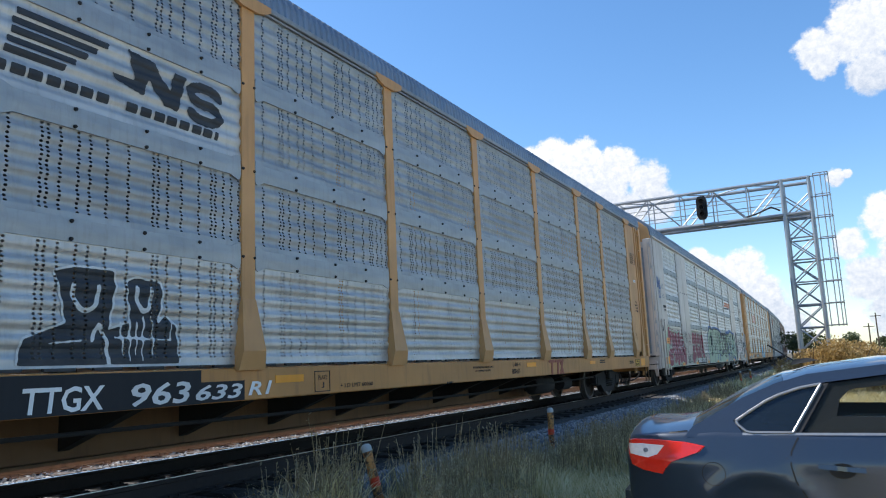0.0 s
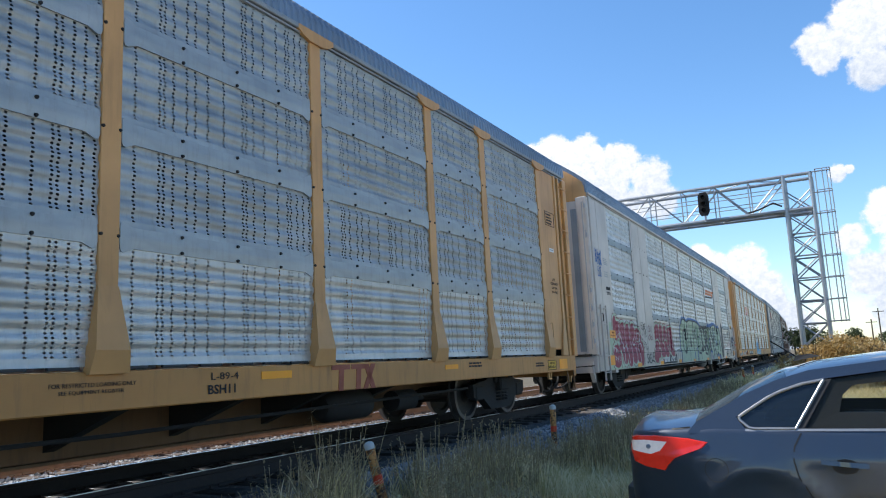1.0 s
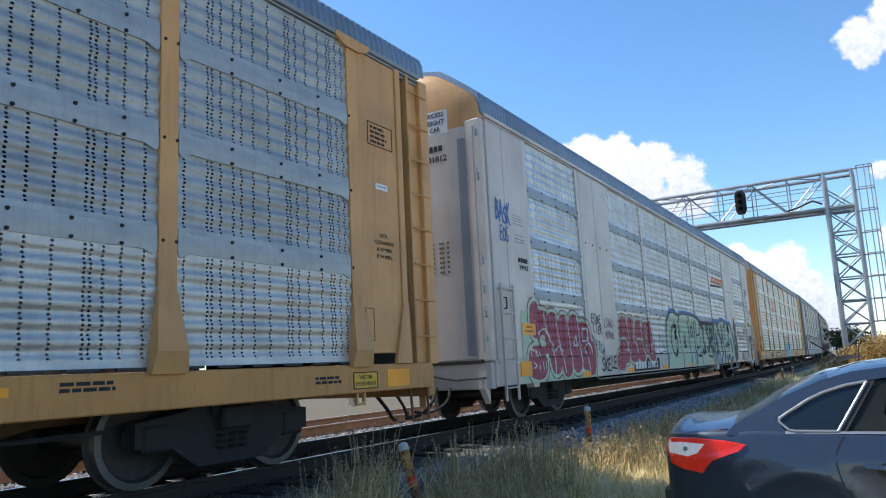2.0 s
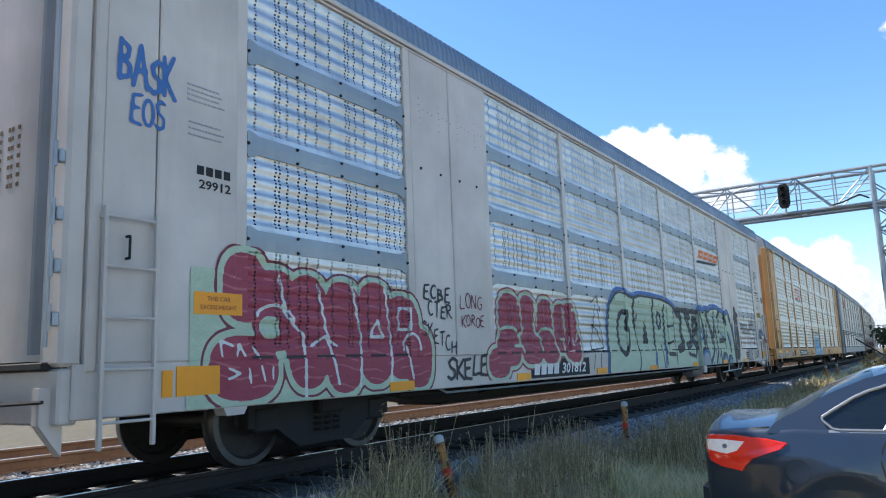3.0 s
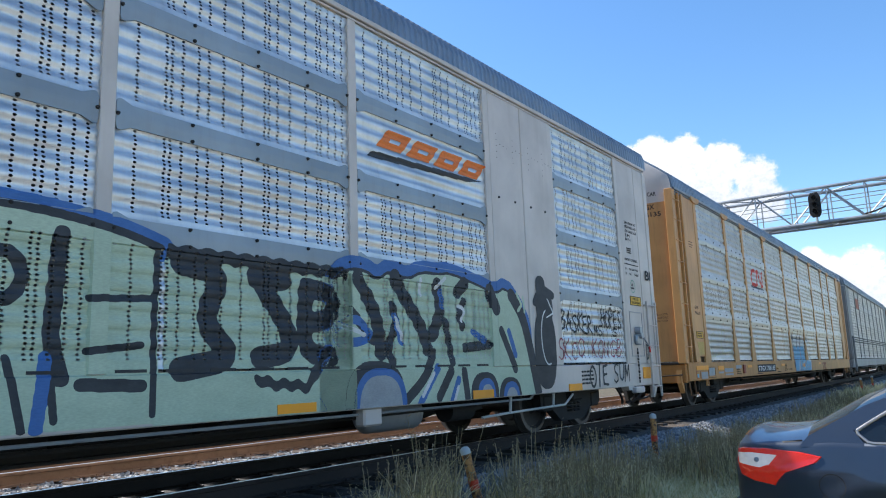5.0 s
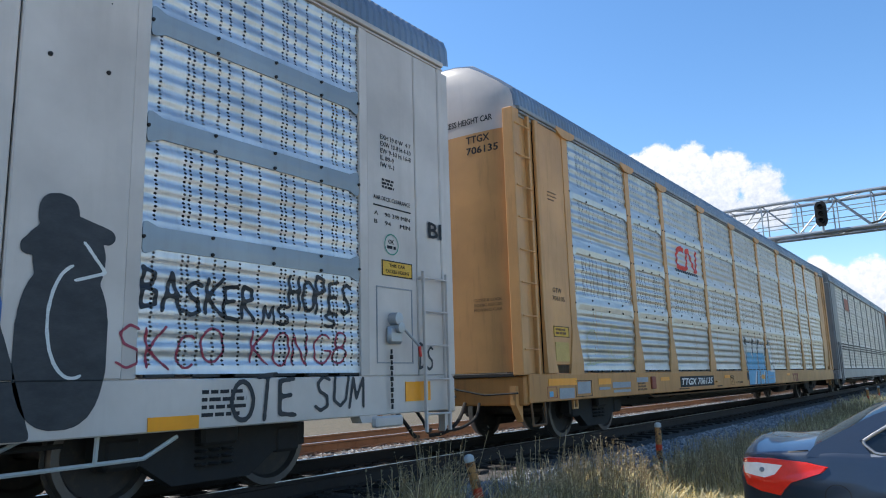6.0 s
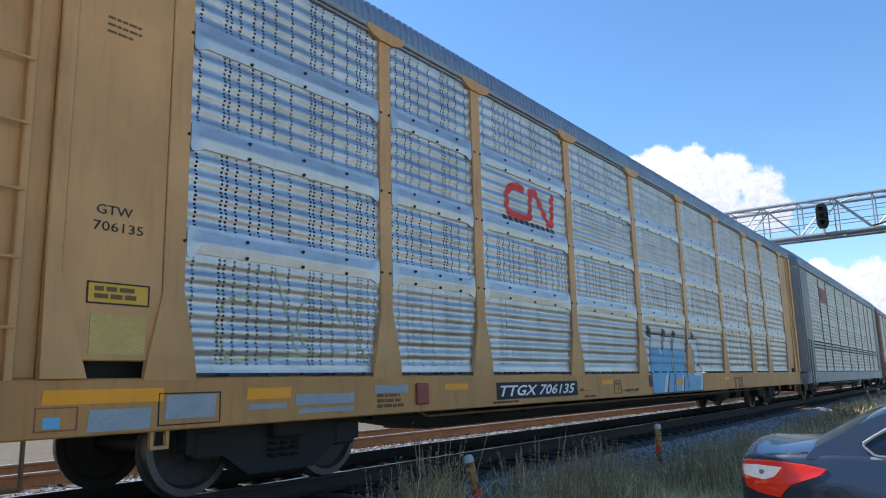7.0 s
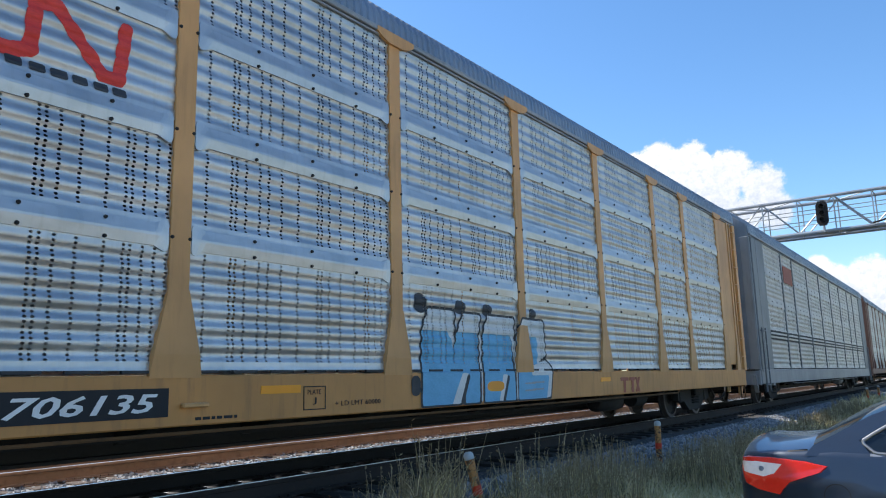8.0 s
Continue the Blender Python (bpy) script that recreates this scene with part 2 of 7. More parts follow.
# ---- ground ----
def ground_height(x, y):
    """Grass by the camera, a low bank for the tracks, flat land beyond."""
    d = x - TRACK_X - bend(max(-60.0, min(260.0, y)))
    if d > 0:
        z = -0.02 + 0.05 * math.sin(x * 0.9 + y * 0.37) * math.sin(y * 0.6) if d < 12 else 0.0
        return z - 0.04
    return 0.02 if d > -9.5 else -0.1


def ground_material():
    m, n, l, b = node_mat("grassy_earth")
    a = noise_tex(n, l, 0.35, 6)
    c = noise_tex(n, l, 5.0, 6, rough=0.7)
    col = ramp(n, l, a, ((0.3, (0.20, 0.19, 0.09)), (0.5, (0.30, 0.26, 0.14)), (0.72, (0.40, 0.33, 0.19))))
    col = mix(n, l, 0.6, col, ramp(n, l, c, ((0.3, (0.35, 0.35, 0.3)), (0.75, (1, 1, 0.95)))), "MULTIPLY")
    # pale gravel patch away from the tracks, added unseen to bounce light onto the train
    tc = n.new("ShaderNodeTexCoord")
    sp = n.new("ShaderNodeSeparateXYZ")
    l.new(tc.outputs["Object"], sp.inputs[0])
    edge = math_node(n, l, "ADD", sp.outputs[0], math_node(n, l, "MULTIPLY", a, 3.0))
    bounce_patch = ramp(n, l, math_node(n, l, "MULTIPLY", math_node(n, l, "SUBTRACT", edge, 0.6), 0.8), ((0.0, (0, 0, 0)), (1.0, (1, 1, 1))))
    near = math_node(n, l, "LESS_THAN", sp.outputs[1], 24.0)
    col = mix(n, l, math_node(n, l, "MULTIPLY", bounce_patch, near), col, ramp(n, l, c, ((0.3, (0.36, 0.33, 0.27)), (0.7, (0.51, 0.48, 0.41)))))
    # bare dark brown earth beyond the far track
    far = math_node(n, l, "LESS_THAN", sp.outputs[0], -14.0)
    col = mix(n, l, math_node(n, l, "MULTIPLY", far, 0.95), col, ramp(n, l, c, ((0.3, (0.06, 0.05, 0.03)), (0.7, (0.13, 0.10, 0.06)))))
    l.new(col, b.inputs["Base Color"])
    b.inputs["Roughness"].default_value = 0.95
    bump(n, l, b, c, 0.6, 0.05)
    return m


def ballast_material(name="crushed_stone", tone=1.0):
    m, n, l, b = node_mat(name)
    tc = n.new("ShaderNodeTexCoord")
    vo = n.new("ShaderNodeTexVoronoi")
    vo.inputs["Scale"].default_value = 22
    l.new(tc.outputs["Object"], vo.inputs["Vector"])
    sep = n.new("ShaderNodeSeparateColor")
    l.new(vo.outputs["Color"], sep.inputs[0])
    col = ramp(n, l, sep.outputs[0], ((0.0, (0.16 * tone, 0.16 * tone, 0.17 * tone)), (0.5, (0.33 * tone, 0.33 * tone, 0.34 * tone)), (1.0, (0.52 * tone, 0.50 * tone, 0.47 * tone))))
    dirt = noise_tex(n, l, 0.7, 5)
    col = mix(n, l, ramp(n, l, dirt, ((0.45, (0, 0, 0)), (0.75, (0.6, 0.6, 0.6)))), col, (0.20, 0.13, 0.08))
    l.new(col, b.inputs["Base Color"])
    b.inputs["Roughness"].default_value = 0.9
    bump(n, l, b, vo.outputs["Distance"], 0.9, 0.04)
    return m


def stone_material():
    m, n, l, b = node_mat("loose_stone")
    g = n.new("ShaderNodeNewGeometry")
    col = ramp(n, l, g.outputs["Random Per Island"], ((0.0, (0.13, 0.14, 0.16)), (0.5, (0.28, 0.29, 0.31)), (1.0, (0.50, 0.49, 0.47))))
    fine = noise_tex(n, l, 40, 4)
    col = mix(n, l, 0.4, col, ramp(n, l, fine, ((0.3, (0.5, 0.5, 0.5)), (0.7, (1, 1, 1)))), "MULTIPLY")
    l.new(col, b.inputs["Base Color"])
    b.inputs["Roughness"].default_value = 0.85
    return m


M["ground"] = ground_material()
M["ballast"] = ballast_material()
# darker stones and rails: the train's shade put into the colour
M["oily"] = ballast_material("shaded_ballast", 0.22)
M["greasy"] = weathered("shaded_dark_rail", (0.035, 0.025, 0.020), (0.08, 0.05, 0.036), 0.9, amount=0.4, streak=False)
M["stone"] = stone_material()
# near-track ties, darkened with the train's shade in their colour
M["shaded_tie"] = weathered("shaded_timber_tie", (0.03, 0.024, 0.02), (0.07, 0.055, 0.045), 0.85, amount=0.5, grain=5)
M["tie"] = weathered("weathered_timber_tie", (0.085, 0.062, 0.048), (0.2, 0.17, 0.14), 0.9, amount=0.5, grain=5)


def spread(a, b2, n, power=1.0):
    return [a + (b2 - a) * (k / n) ** power for k in range(n + 1)]


xs = sorted(set([-3000, -1500, -700, -300, -150, -80, -50, -35, -25] + [round(-20 + 0.8 * k, 3) for k in range(41)] + [15, 20, 30, 50, 100, 250, 700, 1500, 3000]))
ys = sorted(set([-1500, -600, -250, -100, -50, -30, -20] + [round(-14 + 1.0 * k, 3) for k in range(75)] + [66, 72, 80, 90, 105, 125, 150, 190, 260, 400, 700, 1400, 3000]))
gd = Build()
gv = [(x, y, ground_height(x, y)) for y in ys for x in xs]
gf = [(j * len(xs) + i, j * len(xs) + i + 1, (j + 1) * len(xs) + i + 1, (j + 1) * len(xs) + i) for j in range(len(ys) - 1) for i in range(len(xs) - 1)]
gd.add(gv, gf)
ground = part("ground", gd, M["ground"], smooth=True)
tagged(ground, "flat ground of dry grass and earth beside the tracks", "ground", kind="structure")

TY = [-60 + 5 * k for k in range(20)] + [40 + 10 * k for k in range(40)]
SPACING = 4.35
bal = Build()
bal.sweep([(3.1, -0.06), (2.0, RAIL_Z - 0.35), (1.7, RAIL_Z - 0.25), (0, RAIL_Z - 0.215), (-0.95, RAIL_Z - 0.235), (-SPACING / 2, RAIL_Z - 0.31), (-SPACING, RAIL_Z - 0.295), (-SPACING - 1.85, RAIL_Z - 0.34), (-SPACING - 3.3, -0.06), (-SPACING / 2, -0.3)],
          TY, shift=lambda y: TRACK_X + bend(y))
# faces under the train take the stones with shade in the colour
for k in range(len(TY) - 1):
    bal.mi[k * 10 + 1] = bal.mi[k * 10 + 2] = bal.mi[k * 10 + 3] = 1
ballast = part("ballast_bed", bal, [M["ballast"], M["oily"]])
tagged(ballast, "grey crushed-stone bed under the two railway tracks", "ballast", kind="structure")

# the rail's section: foot, web and head
RAIL = [(-0.07, -0.186), (0.07, -0.186), (0.07, -0.174), (0.012, -0.155), (0.009, -0.05), (0.036, -0.038), (0.037, -0.008), (0.026, 0.0), (-0.026, 0.0), (-0.037, -0.008), (-0.036, -0.038), (-0.009, -0.05), (-0.012, -0.155), (-0.07, -0.174)]


def make_track(offset, label, web, timber, drop=0.0):
    tr = thing("railway_track", label, "railway track", "parallel railway tracks", "structure")
    for side in (0.755, -0.755):
        b = Build()
        n = len(RAIL)
        b.sweep([(x + side, z + RAIL_Z - drop) for x, z in RAIL], TY, shift=lambda y: TRACK_X + offset + bend(y))
        for k in range(len(TY) - 1):
            b.mi[k * n + 7] = 1
        part("rail", b, [M[web], M["railtop"]], tr, "rusty steel rail with a polished head")
    tb = Build().box(-1.3, 1.3, -0.115, 0.115, RAIL_Z - 0.37, RAIL_Z - 0.195, 0.012).mesh("tie", M[timber])
    pb = Build()
    for side in (0.755, -0.755):
        pb.box(side - 0.18, side + 0.18, -0.1, 0.1, RAIL_Z - 0.196, RAIL_Z - 0.182, 0.004)
        for dx, dy in ((0.1, 0.06), (-0.1, -0.06), (0.1, -0.06), (-0.1, 0.06)):
            pb.box(side + dx - 0.012, side + dx + 0.012, dy - 0.012, dy + 0.012, RAIL_Z - 0.19, RAIL_Z - 0.155)
    plates = pb.mesh("tie_plate", M[web])
    for k in range(150):
        y = -6 + 0.52 * k + random.uniform(-0.03, 0.03)
        o = part("tie", tb, None, tr)
        o.matrix_basis = pose(TRACK_X + offset + bend(y) + random.uniform(-0.04, 0.04), y, -drop, 0, 0, random.uniform(-1, 1))
        p = part("tie_plate", plates, M["rust"], tr)
        p.matrix_basis = pose(TRACK_X + offset + bend(y), y, -drop)
    far = Build()
    for k in range(220):
        y = 72 + 0.52 * k
        x = TRACK_X + offset + bend(y)
        far.box(x - 1.3, x + 1.3, y - 0.115, y + 0.115, RAIL_Z - drop - 0.37, RAIL_Z - drop - 0.195)
    part("far_tie", far, M["tie"], tr)["kind"] = "stuff"
    return tr


# rails and ties here are the ones coloured for the train's shade
make_track(0.0, "rusty rails on timber ties under the moving train", "greasy", "shaded_tie")
make_track(-SPACING, "empty sunlit track with rusty rails and timber ties", "rust", "tie", 0.08)

# loose stones on the shoulder of the bank, and between the tracks
rnd = np.random.RandomState(3)


def stones(name, count, y0, y1, d0, d1, label):
    """Small uneven stones scattered over the ballast."""
    base = np.array([(1, 0, 0), (-1, 0, 0), (0, 1, 0), (0, -1, 0), (0, 0, 1), (0, 0, -1)], float)
    tri = [(0, 2, 4), (2, 1, 4), (1, 3, 4), (3, 0, 4), (2, 0, 5), (1, 2, 5), (3, 1, 5), (0, 3, 5)]
    prof = [(-SPACING - 3.3, -0.06), (-SPACING - 1.85, RAIL_Z - 0.34), (-SPACING, RAIL_Z - 0.295), (-SPACING / 2, RAIL_Z - 0.31), (0, RAIL_Z - 0.215), (1.85, RAIL_Z - 0.26), (3.1, -0.06)]
    vs, fs = [], []
    for k in range(count):
        y = y0 + (y1 - y0) * rnd.rand() ** 1.5
        d = d0 + (d1 - d0) * rnd.rand()
        z = float(np.interp(d, [p[0] for p in prof], [p[1] for p in prof]))
        s = 0.018 + 0.024 * rnd.rand()
        q = np.linalg.qr(rnd.randn(3, 3))[0]
        v = (base * (0.6 + 0.7 * rnd.rand(6, 1))) @ q * s + (TRACK_X + bend(y) + d, y, z + s * 0.4)
        o = 6 * k
        vs += v.tolist()
        fs += [(a + o, b2 + o, c + o) for a, b2, c in tri]
    me = bpy.data.meshes.new(name)
    me.from_pydata(vs, [], fs)
    me.materials.append(M["stone"])
    ob = new(name, me)
    return tagged(ob, label, "gravel", kind="stuff")


stones("loose_gravel", 24000, 2.0, 34.0, 1.75, 3.3, "loose grey crushed stones on the track's shoulder")
stones("loose_gravel", 12000, 3.0, 40.0, -SPACING - 0.6, -1.0, "pale sunlit crushed stones between the tracks")


# ---- grass ----
def blade_material(name, low, mid, high):
    m, n, l, b = node_mat(name)
    g = n.new("ShaderNodeNewGeometry")
    col = ramp(n, l, g.outputs["Random Per Island"], ((0.0, low), (0.55, mid), (1.0, high)))
    l.new(col, b.inputs["Base Color"])
    b.inputs["Roughness"].default_value = 0.65
    tl = n.new("ShaderNodeBsdfTranslucent")
    l.new(col, tl.inputs[0])
    ms = n.new("ShaderNodeMixShader")
    ms.inputs[0].default_value = 0.5
    l.new(b.outputs[0], ms.inputs[1])
    l.new(tl.outputs[0], ms.inputs[2])
    l.new(ms.outputs[0], n["Material Output"].inputs[0])
    return m


M["blade"] = blade_material("grass_blades", (0.54, 0.44, 0.19), (0.85, 0.71, 0.39), (0.94, 0.83, 0.56))
M["straw"] = blade_material("dry_reed", (0.24, 0.18, 0.09), (0.38, 0.30, 0.17), (0.55, 0.46, 0.30))


def grass(name, count, place, tall, label, material, seed, width=0.007):
    """Bent tapering blades; place(r) gives x, y, z and a height factor, or None."""
    r = np.random.RandomState(seed)
    vs, fs = [], []
    made = 0
    while made < count:
        p = place(r)
        if p is None:
            continue
        x, y, z, k = p
        h = (tall[0] + (tall[1] - tall[0]) * r.rand() ** 1.8) * k
        a = 6.283 * r.rand()
        lean = (0.15 + 0.75 * r.rand() ** 1.5) * h
        dx, dy = math.cos(a) * lean, math.sin(a) * lean
        wx, wy = -math.sin(a + r.randn() * 0.6), math.cos(a + r.randn() * 0.6)
        w = width * (0.6 + 0.8 * r.rand()) * (1 + y / 25)
        o = len(vs)
        for f, ww in ((0.0, 1.0), (0.45, 0.8), (0.8, 0.45)):
            cx, cy, cz = x + dx * f * f, y + dy * f * f, z + h * f * (1 - 0.18 * f)
            vs.append((cx - wx * w * ww, cy - wy * w * ww, cz))
            vs.append((cx + wx * w * ww, cy + wy * w * ww, cz))
        vs.append((x + dx, y + dy, z + h * 0.8))
        fs += [(o, o + 1, o + 3, o + 2), (o + 2, o + 3, o + 5, o + 4), (o + 4, o + 5, o + 6)]
        made += 1
    me = bpy.data.meshes.new(name)
    me.from_pydata(vs, [], fs)
    me.materials.append(material)
    return tagged(new(name, me), label, "grass", kind="stuff")


def verge(r):
    """The strip between the stones and the parked car, thick and uneven."""
    y = 2.8 + 42 * r.rand() ** 1.8
    d = 1.75 + 6.3 * r.rand()
    x = TRACK_X + bend(y) + d
    n = noise.noise(Vector((x * 0.55, y * 0.55, 1.7)))
    edge = (2.0 if y < 6.4 else 2.0 + min(0.5, (y - 6.4) * 0.4)) + 0.35 * noise.noise(Vector((y * 0.6, 3.3, 0))) - max(0, (y - 12)) * 0.03
    if d < edge and r.rand() > 0.04:
        return None
    k = (0.75 + 0.5 * n) * (0.62 if d < edge + 0.5 else 1.0)
    if 4.2 < y < 7.6 and d > edge + 0.25:
        k *= 1.4
    if abs(x * 6.47 + 4.25 * y) < 2.0 and y < 6.9:
        k *= 0.45
    if d > 6.0:
        k *= 0.7
    k *= 1.0 - 0.45 * min(1.0, max(0.0, (y - 9.0) / 8.0))
    # short in front of the parked car
    if y < 7.6:
        k *= 1.0 - 0.55 * min(1.0, max(0.0, (x / y + 0.62) / 0.26))
    if y < 5.2:
        k *= 0.7
    return x, y, ground_height(x, y) - 0.02 + max(0, 0.12 * (3.1 - d)), max(0.25, k)


grass("verge_grass", 200000, verge, (0.25, 0.95), "tall tangled green and straw-coloured grass beside the track", M["blade"], 5, 0.0062)


def seed_stalks(count, seed):
    """Thin grass stalks that end in loose, drooping seed heads."""
    r = np.random.RandomState(seed)
    vs, fs = [], []
    made = 0
    while made < count:
        p = verge(r)
        if p is None or p[3] < 0.5 or p[1] < 5.0 or (p[0] > -0.4 * p[1] and p[1] < 9):
            continue
        x, y, z, k = p
        h = (0.55 + 0.5 * r.rand()) * k
        dx, dy = r.randn() * 0.12 * h, r.randn() * 0.12 * h
        w = 0.0022 * (1 + y / 22)
        o = len(vs)
        vs += [(x - w, y, z), (x + w, y, z), (x + dx + w, y + dy, z + h), (x + dx - w, y + dy, z + h)]
        fs.append((o, o + 1, o + 2, o + 3))
        for j in range(9):
            f = 0.72 + 0.3 * j / 8
            cx, cy, cz = x + dx * f, y + dy * f, z + h * f
            a = 6.283 * r.rand()
            q = (0.016 + 0.022 * r.rand()) * (1 + y / 40)
            ex, ey, ez = math.cos(a) * q, math.sin(a) * q, q * (0.9 - 1.2 * r.rand())
            o = len(vs)
            vs += [(cx, cy, cz), (cx + ex * 0.5 - ey * 0.25, cy + ey * 0.5 + ex * 0.25, cz + ez * 0.6), (cx + ex, cy + ey, cz + ez), (cx + ex * 0.5 + ey * 0.25, cy + ey * 0.5 - ex * 0.25, cz + ez * 0.4)]
            fs.append((o, o + 1, o + 2, o + 3))
        made += 1
    me = bpy.data.meshes.new("seed_heads")
    me.from_pydata(vs, [], fs)
    me.materials.append(M["straw"])
    return tagged(new("seed_heads", me), "brown grass stalks with loose seed heads", "grass", kind="stuff")


seed_stalks(5500, 11)


def far_verge(r):
    y = 30 + 130 * r.rand() ** 1.4
    d = 2.3 + 9 * r.rand()
    x = TRACK_X + bend(y) + d
    return x, y, -0.05, 0.8 + 0.5 * noise.noise(Vector((x * 0.3, y * 0.2, 4)))


grass("far_grass", 16000, far_verge, (0.35, 0.8), "rough grass along the track further off", M["blade"], 6, 0.012)


# ---- marker posts ----
def post_material():
    m, n, l, b = node_mat("peeling_orange_paint")
    a = noise_tex(n, l, 16, 6, rough=0.7)
    c = noise_tex(n, l, 5, 3)
    col = ramp(n, l, c, ((0.3, (0.50, 0.17, 0.03)), (0.7, (0.58, 0.30, 0.10))))
    col = mix(n, l, ramp(n, l, a, ((0.47, (0, 0, 0)), (0.56, (1, 1, 1)))), col, (0.10, 0.05, 0.03))
    l.new(col, b.inputs["Base Color"])
    b.inputs["Roughness"].default_value = 0.75
    bump(n, l, b, a, 0.3, 0.01)
    return m


M["post"] = post_material()
M["red_band"] = weathered("red_reflector_band", (0.75, 0.06, 0.015), (0.3, 0.08, 0.04), 0.35, amount=0.3)
M["pale"] = weathered("pale_grey_cap", (0.5, 0.52, 0.5), (0.2, 0.19, 0.17), 0.6, amount=0.5)


def marker_post():
    p = thing("marker_post", "thin weathered orange marker post with a red band", "post", "marker posts along the track")
    r = 0.048
    part("tube", Build().rod((0, 0, -0.1), (0, 0, 0.79), r, 14), M["post"], p, smooth=True)
    part("cap", Build().lathe([(0.0, 0.86), (r * 0.7, 0.852), (r * 1.1, 0.83), (r * 1.12, 0.785), (r, 0.78)], (0, 0, 0), "z", 16), M["pale"], p, "pale domed cap", True)
    part("band", Build().rod((0, 0, 0.43), (0, 0, 0.52), r + 0.003, 14), M["red_band"], p, "red reflective band", True)
    part("lower_sleeve", Build().rod((0, 0, 0.0), (0, 0, 0.20), r + 0.004, 14), M["pale"], p, "pale lower sleeve", True)
    return p


mp = marker_post()
mp.matrix_basis = pose(-4.25, 6.47, -0.03, 7, -11, 0)
for x, y, rx, ry in ((-4.4, 11.6, 0, 1), (-4.4, 35.6, 0, 0), (-4.45, 39.8, 1, 0)):
    copy_thing(mp, pose(x, y, -0.04, rx, ry, random.uniform(0, 90)))


# ---- signal bridge ----
def signal_bridge():
    g = thing("signal_bridge", "galvanised steel lattice signal bridge over the tracks", "signal gantry")
    Y0, Y1 = 35.5, 36.7
    XL, XR, ZT, ZB = -1.85, -0.75, 9.1, 7.55
    legs = [(x, y) for x in (XL, XR) for y in (Y0, Y1)]
    for x, y in legs:
        part("leg", Build().rod((x, y, -0.1), (x, y, ZT + 0.05), 0.085, 10), M["steel"], g, smooth=True)
    part("foundation", Build().box(XL - 0.4, XR + 0.4, Y0 - 0.4, Y1 + 0.4, -0.2, 0.45, 0.03), M["pale"], g, "concrete foundation block")
    lev = [0.6 + 0.98 * k for k in range(9)]
    for y in (Y0, Y1):
        for k, (a, c) in enumerate(zip(lev, lev[1:])):
            part("brace", Build().rod((XL, y, a), (XR, y, a), 0.04, 6).rod((XL, y, a), (XR, y, c), 0.032, 6).rod((XR, y, a), (XL, y, c), 0.032, 6), M["steel"], g)
    for x in (XL, XR):
        for k, (a, c) in enumerate(zip(lev, lev[1:])):
            part("brace", Build().rod((x, Y0, a), (x, Y1, a), 0.035, 6).rod((x, Y0 if k % 2 else Y1, a), (x, Y1 if k % 2 else Y0, c), 0.03, 6), M["steel"], g)
    XE = -21.0
    for y in (Y0, Y1):
        for z in (ZB, ZT):
            part("chord", Build().rod((XR, y, z), (XE, y, z), 0.075, 8), M["steel"], g, smooth=True)
        n = 13
        for k in range(n):
            a, c = XL + (XE - XL) * k / n, XL + (XE - XL) * (k + 1) / n
            part("lattice", Build().rod((a, y, ZB), (a, y, ZT), 0.03, 6).rod((a, y, ZB if k % 2 else ZT), (c, y, ZT if k % 2 else ZB), 0.035, 6), M["steel"], g)
    for z in (ZB, ZT):
        b = Build()
        for k in range(13):
            a, c = XL + (XE - XL) * k / 13, XL + (XE - XL) * (k + 1) / 13
            b.rod((a, Y0, z), (a, Y1, z), 0.025, 6).rod((a, Y0 if k % 2 else Y1, z), (c, Y1 if k % 2 else Y0, z), 0.025, 6)
        part("cross_bracing", b, M["steel"], g)
    part("walkway", Build().box(XE, XL, Y0 + 0.2, Y1 - 0.2, ZB + 0.03, ZB + 0.07), M["steel"], g, "grating walkway")
    for y in (Y0 + 0.15, Y1 - 0.15):
        for z in (ZB + 0.55, ZB + 1.05):
            part("handrail", Build().rod((XL, y, z), (XE, y, z), 0.02, 6), M["steel"], g)
    for x in (XE, XE - 1.1):
        for y in (Y0, Y1):
            part("leg", Build().rod((x, y, -0.1), (x, y, ZT + 0.05), 0.085, 10), M["steel"], g, smooth=True)
    # ladder with its cage beside the right leg
    lx0, lx1, ly = -0.55, -0.1, Y0 - 0.05
    for x in (lx0, lx1, (lx0 + lx1) / 2 + 0.05, lx1 + 0.12):
        part("ladder_rail", Build().rod((x, ly, 2.55), (x, ly, ZT + 0.12), 0.026, 6), M["steel"], g)
    for k in range(8):
        z = 2.6 + 0.93 * k
        part("cage_hoop", Build().rod((XR, ly, z), (lx1 + 0.14, ly, z), 0.03, 6).rod((lx1 + 0.14, ly, z), (lx1 + 0.1, ly - 0.5, z), 0.02, 6).rod((lx1 + 0.1, ly - 0.5, z), (lx0, ly - 0.5, z), 0.02, 6).rod((lx0, ly - 0.5, z), (lx0, ly, z), 0.02, 6), M["steel"], g)
    # cable swag near the leg
    part("cable", Build().path([(-2.0, Y0 - 0.1, 7.75), (-2.35, Y0 - 0.12, 7.95), (-3.0, Y0 - 0.12, 7.72), (-3.4, Y0 - 0.1, 7.65)], 0.04, 6), M["black"], g, "black cable")
    # signal head on the near chord, and a second one over the other track
    for sx in (-5.25, -9.3):
        hood = Build()
        prof = [(-0.24, -0.36), (-0.24, 0.36), (-0.14, 0.55), (0.14, 0.55), (0.24, 0.36), (0.24, -0.36), (0.14, -0.55), (-0.14, -0.55)]
        hood.plate([(sx + px, 8.3 + pz) for px, pz in prof], "y", Y0 - 0.32, Y0 - 0.28)
        head = part("signal_head", hood, M["black"], g, "black oval signal background")
